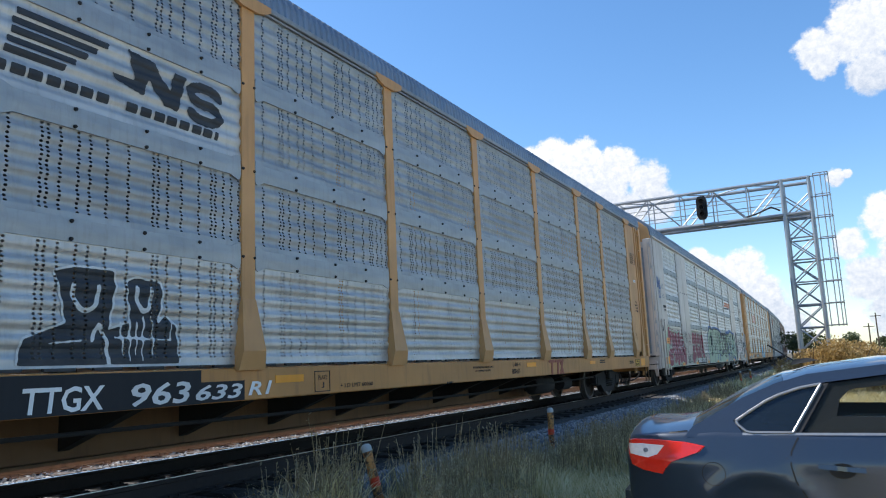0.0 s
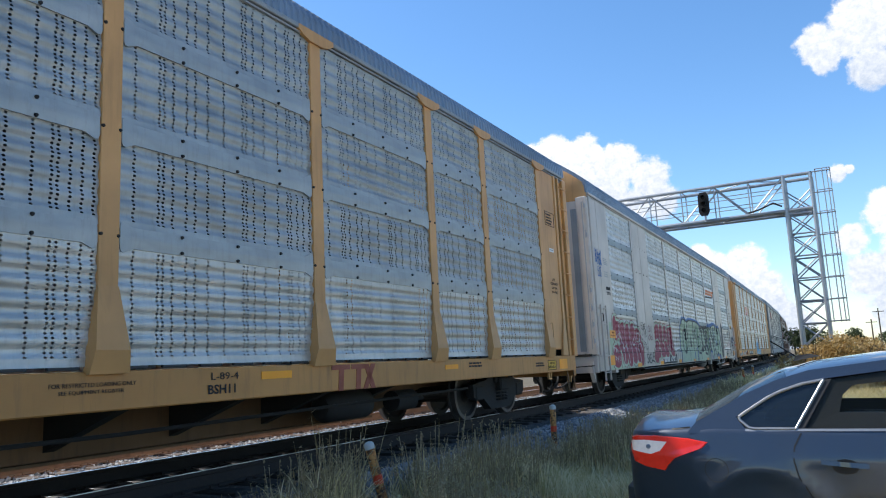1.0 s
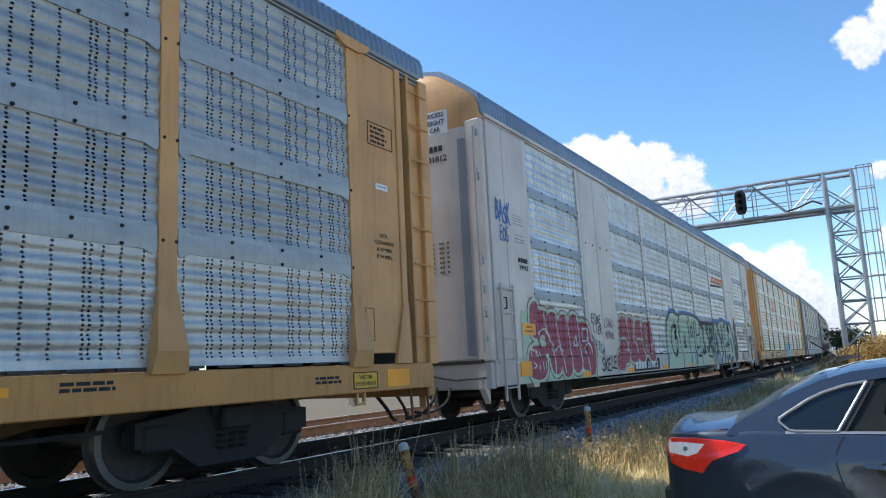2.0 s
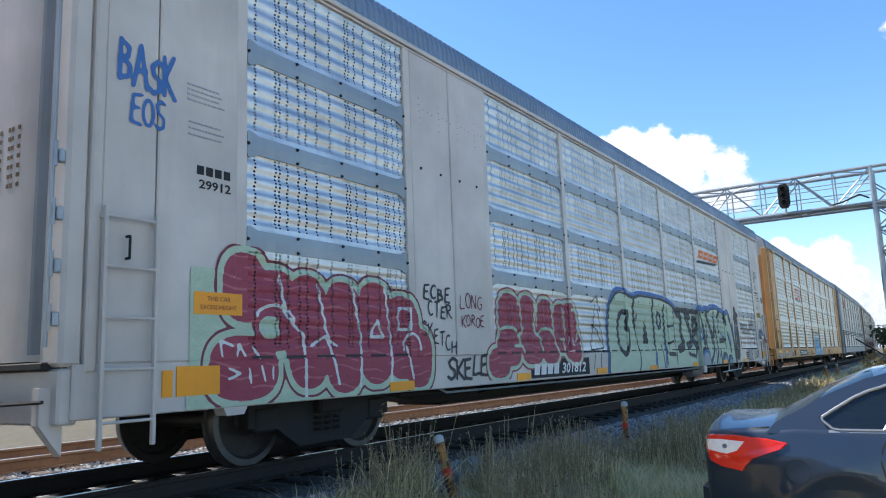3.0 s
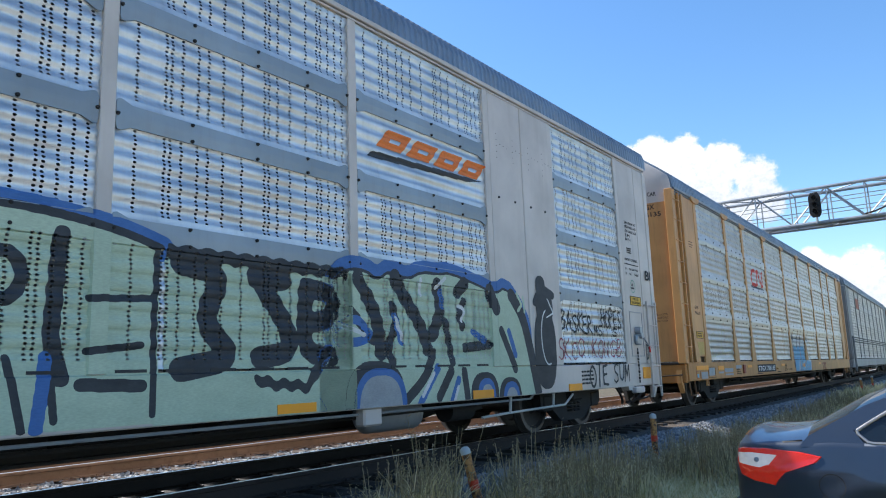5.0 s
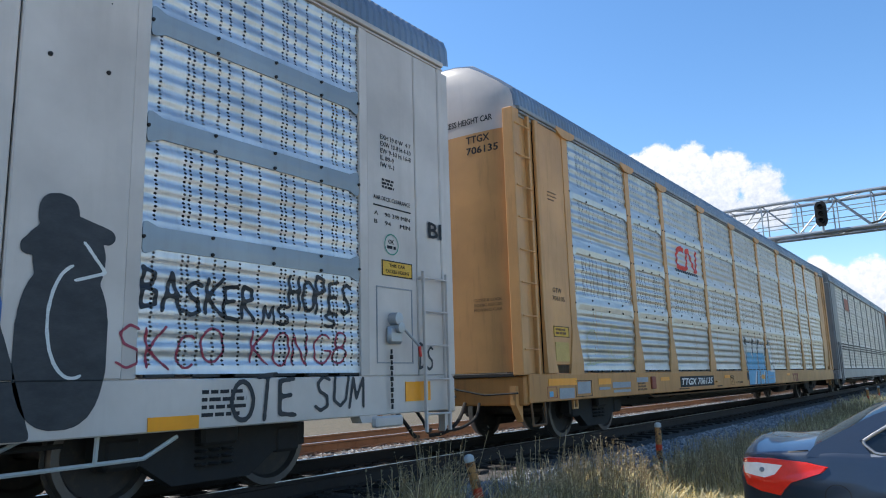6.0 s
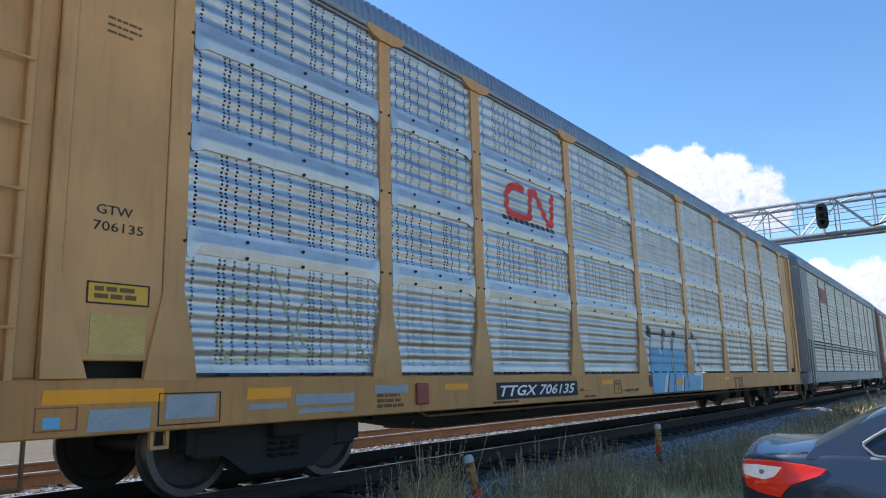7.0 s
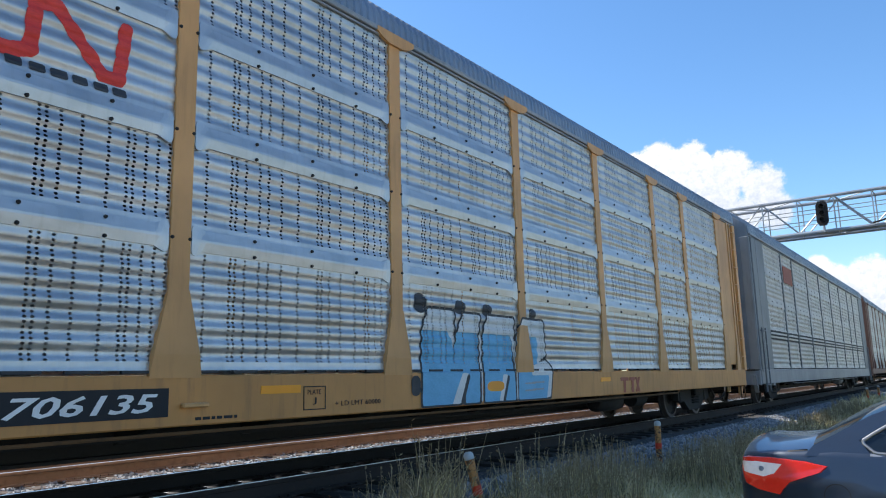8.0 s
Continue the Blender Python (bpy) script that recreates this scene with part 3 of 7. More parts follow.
        part("housing", Build().box(sx - 0.15, sx + 0.15, Y0 - 0.28, Y0 - 0.05, 7.95, 8.65, 0.03), M["black"], head)
        for z in (8.0, 8.3, 8.6):
            part("lens_hood", Build().lathe([(0.1, 0.0), (0.105, -0.18)], (sx, Y0 - 0.32, z), "y", 14), M["black"], head)
        part("mast", Build().rod((sx, Y0 - 0.12, ZB - 0.05), (sx, Y0 - 0.12, 8.0), 0.05, 8), M["steel"], head)
    return g


signal_bridge()


# ---- parked car ----
def car_paint():
    m, n, l, b = node_mat("dark_blue_grey_car_paint")
    fl = noise_tex(n, l, 900, 2)
    dust = noise_tex(n, l, 3, 5)
    col = ramp(n, l, fl, ((0.35, (0.020, 0.032, 0.055)), (0.7, (0.036, 0.055, 0.088))))
    col = mix(n, l, ramp(n, l, dust, ((0.5, (0, 0, 0)), (0.9, (0.25, 0.25, 0.25)))), col, (0.05, 0.048, 0.045))
    l.new(col, b.inputs["Base Color"])
    b.inputs["Metallic"].default_value = 0.3
    b.inputs["Roughness"].default_value = 0.34
    b.inputs["Coat Weight"].default_value = 1.0
    b.inputs["Coat Roughness"].default_value = 0.06
    return m


def plain(name, col, rough, metal=0.0, coat=0.0):
    m, n, l, b = node_mat(name)
    f = noise_tex(n, l, 30, 4)
    c = ramp(n, l, f, ((0.3, tuple(k * 0.85 for k in col)), (0.7, col)))
    l.new(c, b.inputs["Base Color"])
    b.inputs["Roughness"].default_value, b.inputs["Metallic"].default_value = rough, metal
    b.inputs["Coat Weight"].default_value = coat
    return m


def glass_material(name, tint, clear):
    m, n, l, b = node_mat(name)
    b.inputs["Base Color"].default_value = (*tint, 1)
    b.inputs["Roughness"].default_value = 0.03
    tr = n.new("ShaderNodeBsdfTransparent")
    tr.inputs[0].default_value = (0.8, 0.84, 0.84, 1)
    ms = n.new("ShaderNodeMixShader")
    ms.inputs[0].default_value = clear
    l.new(b.outputs[0], ms.inputs[1])
    l.new(tr.outputs[0], ms.inputs[2])
    l.new(ms.outputs[0], n["Material Output"].inputs[0])
    return m


M["car"] = car_paint()
M["tint"] = glass_material("dark_tinted_glass", (0.012, 0.02, 0.03), 0.12)
M["clear"] = glass_material("clear_window_glass", (0.02, 0.03, 0.03), 0.85)
M["rubber"] = plain("black_rubber_trim", (0.012, 0.012, 0.013), 0.6)
M["cabin"] = plain("dark_cabin_cloth", (0.02, 0.02, 0.022), 0.9)
M["chrome"] = plain("satin_trim", (0.36, 0.37, 0.38), 0.48, 0.8)
M["tail_red"] = plain("red_tail_lens", (0.62, 0.016, 0.008), 0.2, 0.0, 1.0)
# weak glow added to brighten the red lens
_lens_node = M["tail_red"].node_tree.nodes["Principled BSDF"]
_lens_node.inputs["Emission Color"].default_value = (1.0, 0.045, 0.012, 1)
_lens_node.inputs["Emission Strength"].default_value = 0.11
M["tail_white"] = plain("clear_tail_lens", (0.80, 0.77, 0.73), 0.12, 0.1, 1.0)
# weak warm glow added to brighten the clear lens
_lens_node = M["tail_white"].node_tree.nodes["Principled BSDF"]
_lens_node.inputs["Emission Color"].default_value = (1.0, 0.90, 0.80, 1)
_lens_node.inputs["Emission Strength"].default_value = 0.12
M["alloy"] = plain("alloy_wheel", (0.4, 0.41, 0.42), 0.35, 0.9)

SX = [0.0, 0.04, 0.10, 0.20, 0.35, 0.6, 1.0, 1.6, 2.4, 3.2, 3.8, 4.15, 4.35, 4.48, 4.53]
SW = [0.60, 0.72, 0.79, 0.84, 0.875, 0.90, 0.91, 0.91, 0.905, 0.90, 0.88, 0.82, 0.72, 0.55, 0.42]
DECK = ([0.0, 0.025, 0.05, 0.10, 0.2, 0.35, 0.55, 0.8, 1.2, 2.6, 3.1, 3.4, 3.9, 4.25, 4.45, 4.53], [0.84, 0.97, 1.045, 1.062, 1.052, 1.060, 1.085, 1.09, 1.03, 1.0, 1.03, 1.0, 0.93, 0.84, 0.72, 0.62])
SHOULDER = ([0.0, 0.06, 0.3, 0.7, 1.2, 2.0, 3.0, 3.6, 4.1, 4.4, 4.53], [0.82, 0.955, 0.985, 1.0, 0.985, 0.965, 0.95, 0.90, 0.82, 0.70, 0.6])


def side_y(x, z):
    """Half width of the car body at a place along it and a height."""
    w = float(np.interp(x, SX, SW))
    zs = float(np.interp(x, *SHOULDER))
    f = float(np.interp(z, [0.18, 0.3, 0.5, 0.68, 0.80, 0.86, zs - 0.02, zs], [-0.09, -0.03, 0.0, 0.0, 0.002, -0.018, -0.05, -0.075]))
    for wx in (0.98, 3.62):
        r = math.hypot(x - wx, (z - 0.32) * 1.0)
        f += 0.020 * math.exp(-((r - 0.40) / 0.05) ** 2)
    return w + f


def glass_y(z):
    return 0.835 - (z - 1.0) * 0.46


def sedan():
    c = thing("sedan", "dark blue-grey parked sedan with red tail lamps", "car", at=pose(-1.63, 6.54, 0.0))
    b = Build()
    gx = [0.0, 0.012, 0.025, 0.04, 0.06, 0.085, 0.12] + [0.16 + 0.06 * k for k in range(70)] + [4.40, 4.45, 4.5, 4.53]
    gz = [0.0, 0.05, 0.12, 0.2, 0.28, 0.36, 0.44, 0.5, 0.56, 0.62, 0.68, 0.74, 0.79, 0.83, 0.87, 0.91, 0.95, 0.98, 1.0]
    rows_ = []
    for x in gx:
        zs, zd = float(np.interp(x, *SHOULDER)), float(np.interp(x, *DECK))
        row = []
        for k in gz:
            z = 0.2 + (zs - 0.2) * k
            row.append((side_y(x, z), z))
        y0 = row[-1][0]
        for k in (0.985, 0.95, 0.88, 0.75, 0.5, 0.25, 0.0):
            row.append((y0 * k, zs + (zd - zs) * (1 - k ** 2.6)))
        rows_.append([(x, -y, z) for y, z in row] + [(x, y, z) for y, z in row[-2::-1]])
    n = len(rows_[0])
    b.add([p for r in rows_ for p in r], [(j * n + i, j * n + i + 1, (j + 1) * n + i + 1, (j + 1) * n + i) for j in range(len(gx) - 1) for i in range(n - 1)])
    b.add(rows_[0], [tuple(range(n))])
    b.add(rows_[-1], [tuple(range(n))])
    body = part("body", b, M["car"], c, "dark blue-grey painted bodywork", 75)
    # greenhouse
    R = [(0.56, 1.03), (0.72, 1.12), (0.91, 1.225), (1.14, 1.32), (1.34, 1.375), (1.81, 1.425), (2.4, 1.42), (2.85, 1.28), (3.4, 1.0)]
    W = [(0.84, 1.07), (0.90, 1.105), (1.00, 1.165), (1.16, 1.245), (1.44, 1.315), (1.85, 1.36), (2.42, 1.35), (2.78, 1.22), (3.1, 1.0)]
    roof = Build()
    glass, front = Build(), Build()
    cols = (-1, -0.95, -0.85, -0.6, -0.3, 0, 0.3, 0.6, 0.85, 0.95, 1)

    def arch(p):
        x, z = p
        y = glass_y(z)
        push = 0.07 if x < 1.2 or x > 2.7 else 0.0
        sign = -1 if x < 1.5 else 1
        return [(x + sign * push * (1 - k * k) * 0.6, y * k, z + 0.055 * (1 - abs(k) ** 3)) for k in cols]
    fine = []
    for (a, za), (d, zd) in zip(R, R[1:]):
        fine += [(a + (d - a) * k / 4, za + (zd - za) * k / 4) for k in range(4)]
    fine.append(R[-1])
    arcs = [arch(p) for p in fine]
    for k in range(len(arcs) - 1):
        tgt = glass if k < 13 else front if k >= 25 else roof
        tgt.add(arcs[k] + arcs[k + 1], [(i, i + 1, 12 + i, 11 + i) for i in range(10)])
    part("roof_panel", roof, M["car"], c, "", True)
    part("rear_window", glass, M["tint"], c, "dark rear window", True)
    part("windscreen", front, M["tint"], c, "dark windscreen", True)
    for s in (-1, 1):
        sd = Build()

        def P(p, o=0.0):
            return (p[0], s * (glass_y(p[1]) + o), p[1])
        for k in range(len(R) - 1):
            sd.add([P(R[k], 0.002), P(R[k + 1], 0.002), P(W[k + 1], 0.004), P(W[k], 0.004), P(R[k], -0.03), P(R[k + 1], -0.03), P(W[k + 1], -0.03), P(W[k], -0.03)],
                   [(0, 1, 2, 3), (7, 6, 5, 4), (0, 4, 5, 1), (2, 6, 7, 3)])
        sd.add([P((0.5, 0.96), -0.002), P((0.56, 1.03), 0.002), P((0.84, 1.07), 0.004), P((0.90, 0.985), 0.002), P((0.90, 0.95), 0.0)], [(0, 1, 2, 3, 4)])
        sd.add([P((0.90, 0.95), 0.0), P((0.90, 0.985), 0.002), P((3.15, 0.985), 0.002), P((3.15, 0.94), 0.0)], [(0, 1, 2, 3)])
        part("side_frame", sd, M["car"], c, "", True)
        qg = [(0.862, 1.068), (0.868, 1.045), (0.925, 0.995), (0.96, 0.988), (1.225, 0.987), (1.425, 1.306), (1.29, 1.283), (1.15, 1.238), (1.06, 1.196), (0.99, 1.152), (0.92, 1.108)]
        g = Build().add([P(p, -0.004) for p in qg], [tuple(range(len(qg)))])
        part("quarter_window", g, M["tint"], c, "dark quarter window")
        tr = Build().path([P(p, 0.004) for p in qg] + [P(qg[0], 0.004)], 0.0105, 8)
        part("window_trim", tr, M["chrome"], c, "satin metal window trim")
        dg = [(1.27, 0.987), (1.465, 1.307), (1.85, 1.352), (2.12, 1.35), (2.12, 0.987)]
        part("door_window", Build().add([P(p, -0.006) for p in dg], [tuple(range(5))]), M["clear"], c, "clear door window")
        rim = Build()
        inner = [(1.50, 1.09), (1.53, 1.20), (1.60, 1.265), (1.85, 1.29), (2.06, 1.285), (2.06, 1.08)]
        outer = [(1.27, 0.987), (1.40, 1.21), (1.465, 1.307), (1.85, 1.352), (2.12, 1.35), (2.12, 0.987)]
        rim.add([P(p, -0.012) for p in outer] + [P(p, -0.02) for p in inner], [(k, (k + 1) % 6, 6 + (k + 1) % 6, 6 + k) for k in range(6)])
        part("door_window_frame", rim, M["cabin"], c, "dark door frame lining")
        part("pillar", Build().add([P(p, 0.002) for p in ((1.225, 0.985), (1.275, 0.985), (1.475, 1.312), (1.425, 1.305))], [(0, 1, 2, 3)]), M["rubber"], c)
        part("pillar", Build().add([P(p, 0.002) for p in ((2.10, 0.985), (2.26, 0.985), (2.24, 1.36), (2.10, 1.36))], [(0, 1, 2, 3)]), M["rubber"], c)
        fw = [(2.26, 0.987), (2.24, 1.355), (2.42, 1.345), (2.78, 1.215), (3.06, 1.0)]
        part("door_window", Build().add([P(p, -0.006) for p in fw], [tuple(range(5))]), M["clear"], c, "clear door window")

        def S(x, z, o):
            return (x, s * (side_y(x, z) + o), z)
        belt = Build()
        for k in range(22):
            x0, x1 = 0.9 + 0.1 * k, 1.0 + 0.1 * k
            belt.add([P((x0, 0.972), 0.008), P((x1, 0.972), 0.008), P((x1, 0.988), 0.008), P((x0, 0.988), 0.008)], [(0, 1, 2, 3)])
        part("belt_trim", belt, M["chrome"], c, "satin metal belt trim")
        # door seams
        for line in ([(1.255, 0.96), (1.205, 0.87), (1.195, 0.78), (1.215, 0.68), (1.30, 0.52), (1.36, 0.42), (1.40, 0.3)], [(2.2, 0.95), (2.19, 0.6), (2.2, 0.3)], [(0.14, 0.935), (0.40, 0.985), (0.52, 0.998)]):
            sm = Build()
            for (a, za), (d, zd) in zip(line, line[1:]):
                nx, nz = (zd - za), -(d - a)
                h = math.hypot(nx, nz)
                nx, nz = nx / h * 0.005, nz / h * 0.005
                sm.add([S(a - nx, za - nz, 0.002), S(d - nx, zd - nz, 0.002), S(d + nx, zd + nz, 0.002), S(a + nx, za + nz, 0.002)], [(0, 1, 2, 3)])
            part("seam", sm, M["rubber"], c)
        hd = Build()
        for k in range(6):
            x0, x1 = 1.36 + 0.046 * k, 1.36 + 0.046 * (k + 1)
            z0 = 0.795 - 0.004 * k
            hd.add([S(x0, z0, 0.028), S(x1, z0 - 0.004, 0.028), S(x1, z0 - 0.034, 0.034), S(x0, z0 - 0.030, 0.034), S(x0, z0, -0.01), S(x1, z0 - 0.004, -0.01), S(x1, z0 - 0.034, -0.01), S(x0, z0 - 0.030, -0.01)],
                   [(0, 1, 2, 3), (0, 4, 5, 1), (3, 2, 6, 7), (0, 3, 7, 4), (1, 5, 6, 2)])
        part("door_handle", hd, M["car"], c, "", True)
        # flat dark disc stands for the shaded hollow behind the handle
        part("handle_recess_shade", Build().add([S(1.50 + 0.08 * math.cos(a * 0.52), 0.75 + 0.05 * math.sin(a * 0.52), 0.004) for a in range(12)], [tuple(range(12))]), M["rubber"], c)
        fl = Build()
        for k in range(24):
            a0, a1 = 0.2618 * k, 0.2618 * (k + 1)
            fl.add([S(0.69 + r * math.cos(a), 0.71 + r * math.sin(a), 0.002) for r, a in ((0.082, a0), (0.082, a1), (0.077, a1), (0.077, a0))], [(0, 1, 2, 3)])
        if s < 0:
            part("fuel_flap", fl, M["rubber"], c, "round fuel flap seam")
        # tail lamp
        tl = [(0.035, 0.923), (0.10, 0.938), (0.266, 0.942), (0.506, 0.925), (0.65, 0.898), (0.607, 0.857), (0.506, 0.82), (0.405, 0.782), (0.355, 0.732), (0.325, 0.69), (0.174, 0.712), (0.072, 0.748), (0.04, 0.84)]

        def lens(pts, o, name, mat, label):
            cx = sum(p[0] for p in pts) / len(pts)
            cz = sum(p[1] for p in pts) / len(pts)
            bb = Build()
            rings = [1.0, 0.94, 0.7, 0.4]
            vv = []
            m_ = []
            for (a, za), (d, zd) in zip(pts, pts[1:] + pts[:1]):
                m_ += [(a + (d - a) * k / 4, za + (zd - za) * k / 4) for k in range(4)]
            for ri, r in enumerate(rings):
                vv += [S(cx + (x - cx) * r, cz + (z - cz) * r, -0.01 if ri == 0 else o) for x, z in m_]
            vv.append(S(cx, cz, o + 0.002))
            k = len(m_)
            ff = [(j * k + i, j * k + (i + 1) % k, (j + 1) * k + (i + 1) % k, (j + 1) * k + i) for j in range(3) for i in range(k)]
            ff += [(3 * k + i, 3 * k + (i + 1) % k, 4 * k) for i in range(k)]
            bb.add(vv, ff)
            return part(name, bb, mat, c, label, True)
        lens(tl, 0.016, "tail_lamp", M["tail_red"], "red wrap-around tail lamp")
        lens([(0.045, 0.898), (0.174, 0.909), (0.36, 0.900), (0.303, 0.832), (0.229, 0.807), (0.063, 0.827)], 0.022, "reversing_lens", M["tail_white"], "clear lens in the tail lamp")
        lens([(0.21 + 0.020 * math.cos(a * 0.628), 0.862 + 0.018 * math.sin(a * 0.628)) for a in range(10)], 0.026, "reflector", M["chrome"], "round bulb reflector")
    # bumper line, spoiler lip, antenna, cabin
    part("rear_bumper", Build().box(-0.02, 0.3, -0.72, 0.72, 0.34, 0.60, 0.06), M["car"], c)
    an = part("antenna", Build().path([(1.235, 0, 1.462), (1.05, 0, 1.60)], 0.006, 6), M["rubber"], c, "thin black roof antenna")
    part("antenna_base", Build().add([(1.20, -0.03, 1.43), (1.20, 0.03, 1.43), (1.40, 0.03, 1.462), (1.40, -0.03, 1.462), (1.23, -0.018, 1.475), (1.23, 0.018, 1.475), (1.33, 0.016, 1.484), (1.33, -0.016, 1.484)],
                                     [(4, 5, 6, 7), (0, 4, 7, 3), (1, 2, 6, 5), (0, 1, 5, 4), (3, 7, 6, 2)]), M["rubber"], an)
    part("cabin_floor", Build().box(0.7, 3.3, -0.72, 0.72, 0.3, 0.94, 0.03), M["cabin"], c, "dark cabin lining")
    part("rear_seat", Build().box(1.0, 1.42, -0.62, 0.62, 0.9, 1.10, 0.05), M["cabin"], c)
    for y in (-0.36, 0.36):
        part("head_rest", Build().lathe([(0.0, -0.12), (0.07, -0.11), (0.10, -0.06), (0.10, 0.06), (0.07, 0.11), (0.0, 0.12)], (1.38, y, 1.15), "y", 14), M["cabin"], c, "", True)
    for y in (-0.36, 0.36):
        part("front_seat", Build().box(2.15, 2.38, y - 0.22, y + 0.22, 0.9, 1.22, 0.06), M["cabin"], c)
    for x in (0.98, 3.62):
        for s in (-1, 1):
            w = part("wheel", Build().lathe([(0.20, 0.09 * s), (0.29, 0.10 * s), (0.325, 0.07 * s), (0.325, -0.07 * s), (0.29, -0.1 * s), (0.2, -0.09 * s)], (x, s * 0.78, 0.325), "y", 28), M["rubber"], c, "black tyre", True)
            part("rim", Build().lathe([(0.0, 0.06 * s), (0.06, 0.07 * s), (0.18, 0.05 * s), (0.21, 0.085 * s), (0.2, -0.05 * s)], (x, s * 0.78, 0.325), "y", 20), M["alloy"], w, "alloy rim", True)
    return c


sedan()


# ---- clouds, far away ----
def cloud(name, az, el, blobs, seed, half_w, half_h, puff=0.5):
    """A far cloud: a sheet 2 km off that glows where blobs of vapour overlap. Units on it are degrees."""
    d = Vector((math.sin(radians(az)) * math.cos(radians(el)), math.cos(radians(az)) * math.cos(radians(el)), math.sin(radians(el))))
    unit = 2000 * math.tan(radians(1))
    me = bpy.data.meshes.new(name)
    me.from_pydata([(-half_w, -half_h, 0), (half_w, -half_h, 0), (half_w, half_h, 0), (-half_w, half_h, 0)], [], [(0, 1, 2, 3)])
    m, n, l, b = node_mat(name)
    tc = n.new("ShaderNodeTexCoord")
    mp = n.new("ShaderNodeMapping")
    mp.inputs["Location"].default_value = (seed * 3.1, seed * 1.7, seed)
    l.new(tc.outputs["Object"], mp.inputs[0])

    def nz(scale, detail, rough):
        t = n.new("ShaderNodeTexNoise")
        t.inputs["Scale"].default_value, t.inputs["Detail"].default_value, t.inputs["Roughness"].default_value = scale, detail, rough
        l.new(mp.outputs[0], t.inputs["Vector"])
        return t.outputs["Fac"]
    big, small = nz(0.8, 8, 0.62), nz(2.6, 6, 0.6)
    sp = n.new("ShaderNodeSeparateXYZ")
    l.new(tc.outputs["Object"], sp.inputs[0])
    field = 0.0
    for cx, cy, r in blobs:
        dx = math_node(n, l, "SUBTRACT", sp.outputs[0], cx)
        dy = math_node(n, l, "SUBTRACT", sp.outputs[1], cy)
        q = math_node(n, l, "SQRT", math_node(n, l, "ADD", math_node(n, l, "MULTIPLY", dx, dx), math_node(n, l, "MULTIPLY", dy, dy)))
        v = math_node(n, l, "SUBTRACT", 1.0, math_node(n, l, "DIVIDE", q, r))
        field = math_node(n, l, "MAXIMUM", field, v) if not isinstance(field, float) else math_node(n, l, "MAXIMUM", v, -1.0)
    f = math_node(n, l, "ADD", field, math_node(n, l, "MULTIPLY", math_node(n, l, "SUBTRACT", big, 0.5), puff * 2.2))
    f = math_node(n, l, "ADD", f, math_node(n, l, "MULTIPLY", math_node(n, l, "SUBTRACT", small, 0.5), puff * 0.4))
    al = n.new("ShaderNodeMapRange")
    al.interpolation_type = "SMOOTHSTEP"
    al.inputs[1].default_value, al.inputs[2].default_value = 0.14, 0.42
    l.new(f, al.inputs[0])
    shade = math_node(n, l, "ADD", math_node(n, l, "MULTIPLY", small, 0.55), math_node(n, l, "MULTIPLY", math_node(n, l, "ADD", sp.outputs[1], half_h * 0.6), 0.22 / half_h))
    col = ramp(n, l, shade, ((0.22, (0.56, 0.64, 0.78)), (0.42, (0.80, 0.84, 0.91)), (0.56, (0.97, 0.97, 0.98))))
    em = n.new("ShaderNodeEmission")
    em.inputs[1].default_value = 0.80
    l.new(col, em.inputs[0])
    tr = n.new("ShaderNodeBsdfTransparent")
    ms = n.new("ShaderNodeMixShader")
    l.new(al.outputs[0], ms.inputs[0])
    l.new(tr.outputs[0], ms.inputs[1])
    l.new(em.outputs[0], ms.inputs[2])
    l.new(ms.outputs[0], n["Material Output"].inputs[0])
    me.materials.append(m)
    ob = new("backdrop_cloud", me)
    ob.visible_shadow = False
    q = (-d).to_track_quat("Z", "Y").to_matrix().to_4x4()
    ob.matrix_basis = Matrix.Translation(Vector(EYE) + d * 2000) @ q @ Matrix.Diagonal((unit, unit, unit, 1))
    return tagged(ob, "white sunlit cumulus cloud far off in the sky", "cloud", kind="structure")


cloud("cumulus", -15.5, 13.0, [(-3.6, 2.5, 2.2), (-1.5, 2.0, 2.4), (1.0, 1.3, 2.3), (3.2, 0.2, 2.0), (-3.4, 0.0, 2.2), (0.0, -0.5, 2.8), (3.8, -1.6, 1.9), (-5.4, 2.8, 1.1), (1.5, -2.2, 2.6)], 1.3, 8.5, 6.0, 0.42)
cloud("cumulus", 3.0, 20.5, [(-2.3, 0.0, 1.9), (0.2, 0.6, 3.0), (3.0, 0.5, 3.2), (0.5, -2.2, 2.0), (2.8, -2.4, 2.4), (-2.2, -1.2, 1.2)], 5.2, 8.0, 6.0, 0.42)
cloud("cumulus", -6.5, 4.6, [(-1.8, 1.2, 2.0), (0.4, 1.2, 2.2), (-2.6, 2.6, 1.1), (1.2, -0.8, 2.6), (-0.8, -1.5, 3.0), (2.4, -3.0, 2.8)], 9.4, 7.0, 5.5, 0.4)
cloud("cumulus", 3.5, 5.5, [(-2.6, 1.6, 1.4), (0.0, 3.2, 2.4), (2.8, 4.0, 2.8), (-1.8, -0.8, 2.2), (1.2, 0.2, 3.4), (4.0, 0.6, 3.2), (0.2, -3.2, 3.2)], 13.7, 9.0, 8.0, 0.42)
cloud("wisp", 0.5, 11.8, [(0.0, 0.0, 0.8), (0.7, 0.1, 0.5)], 17.1, 2.0, 1.4, 0.5)


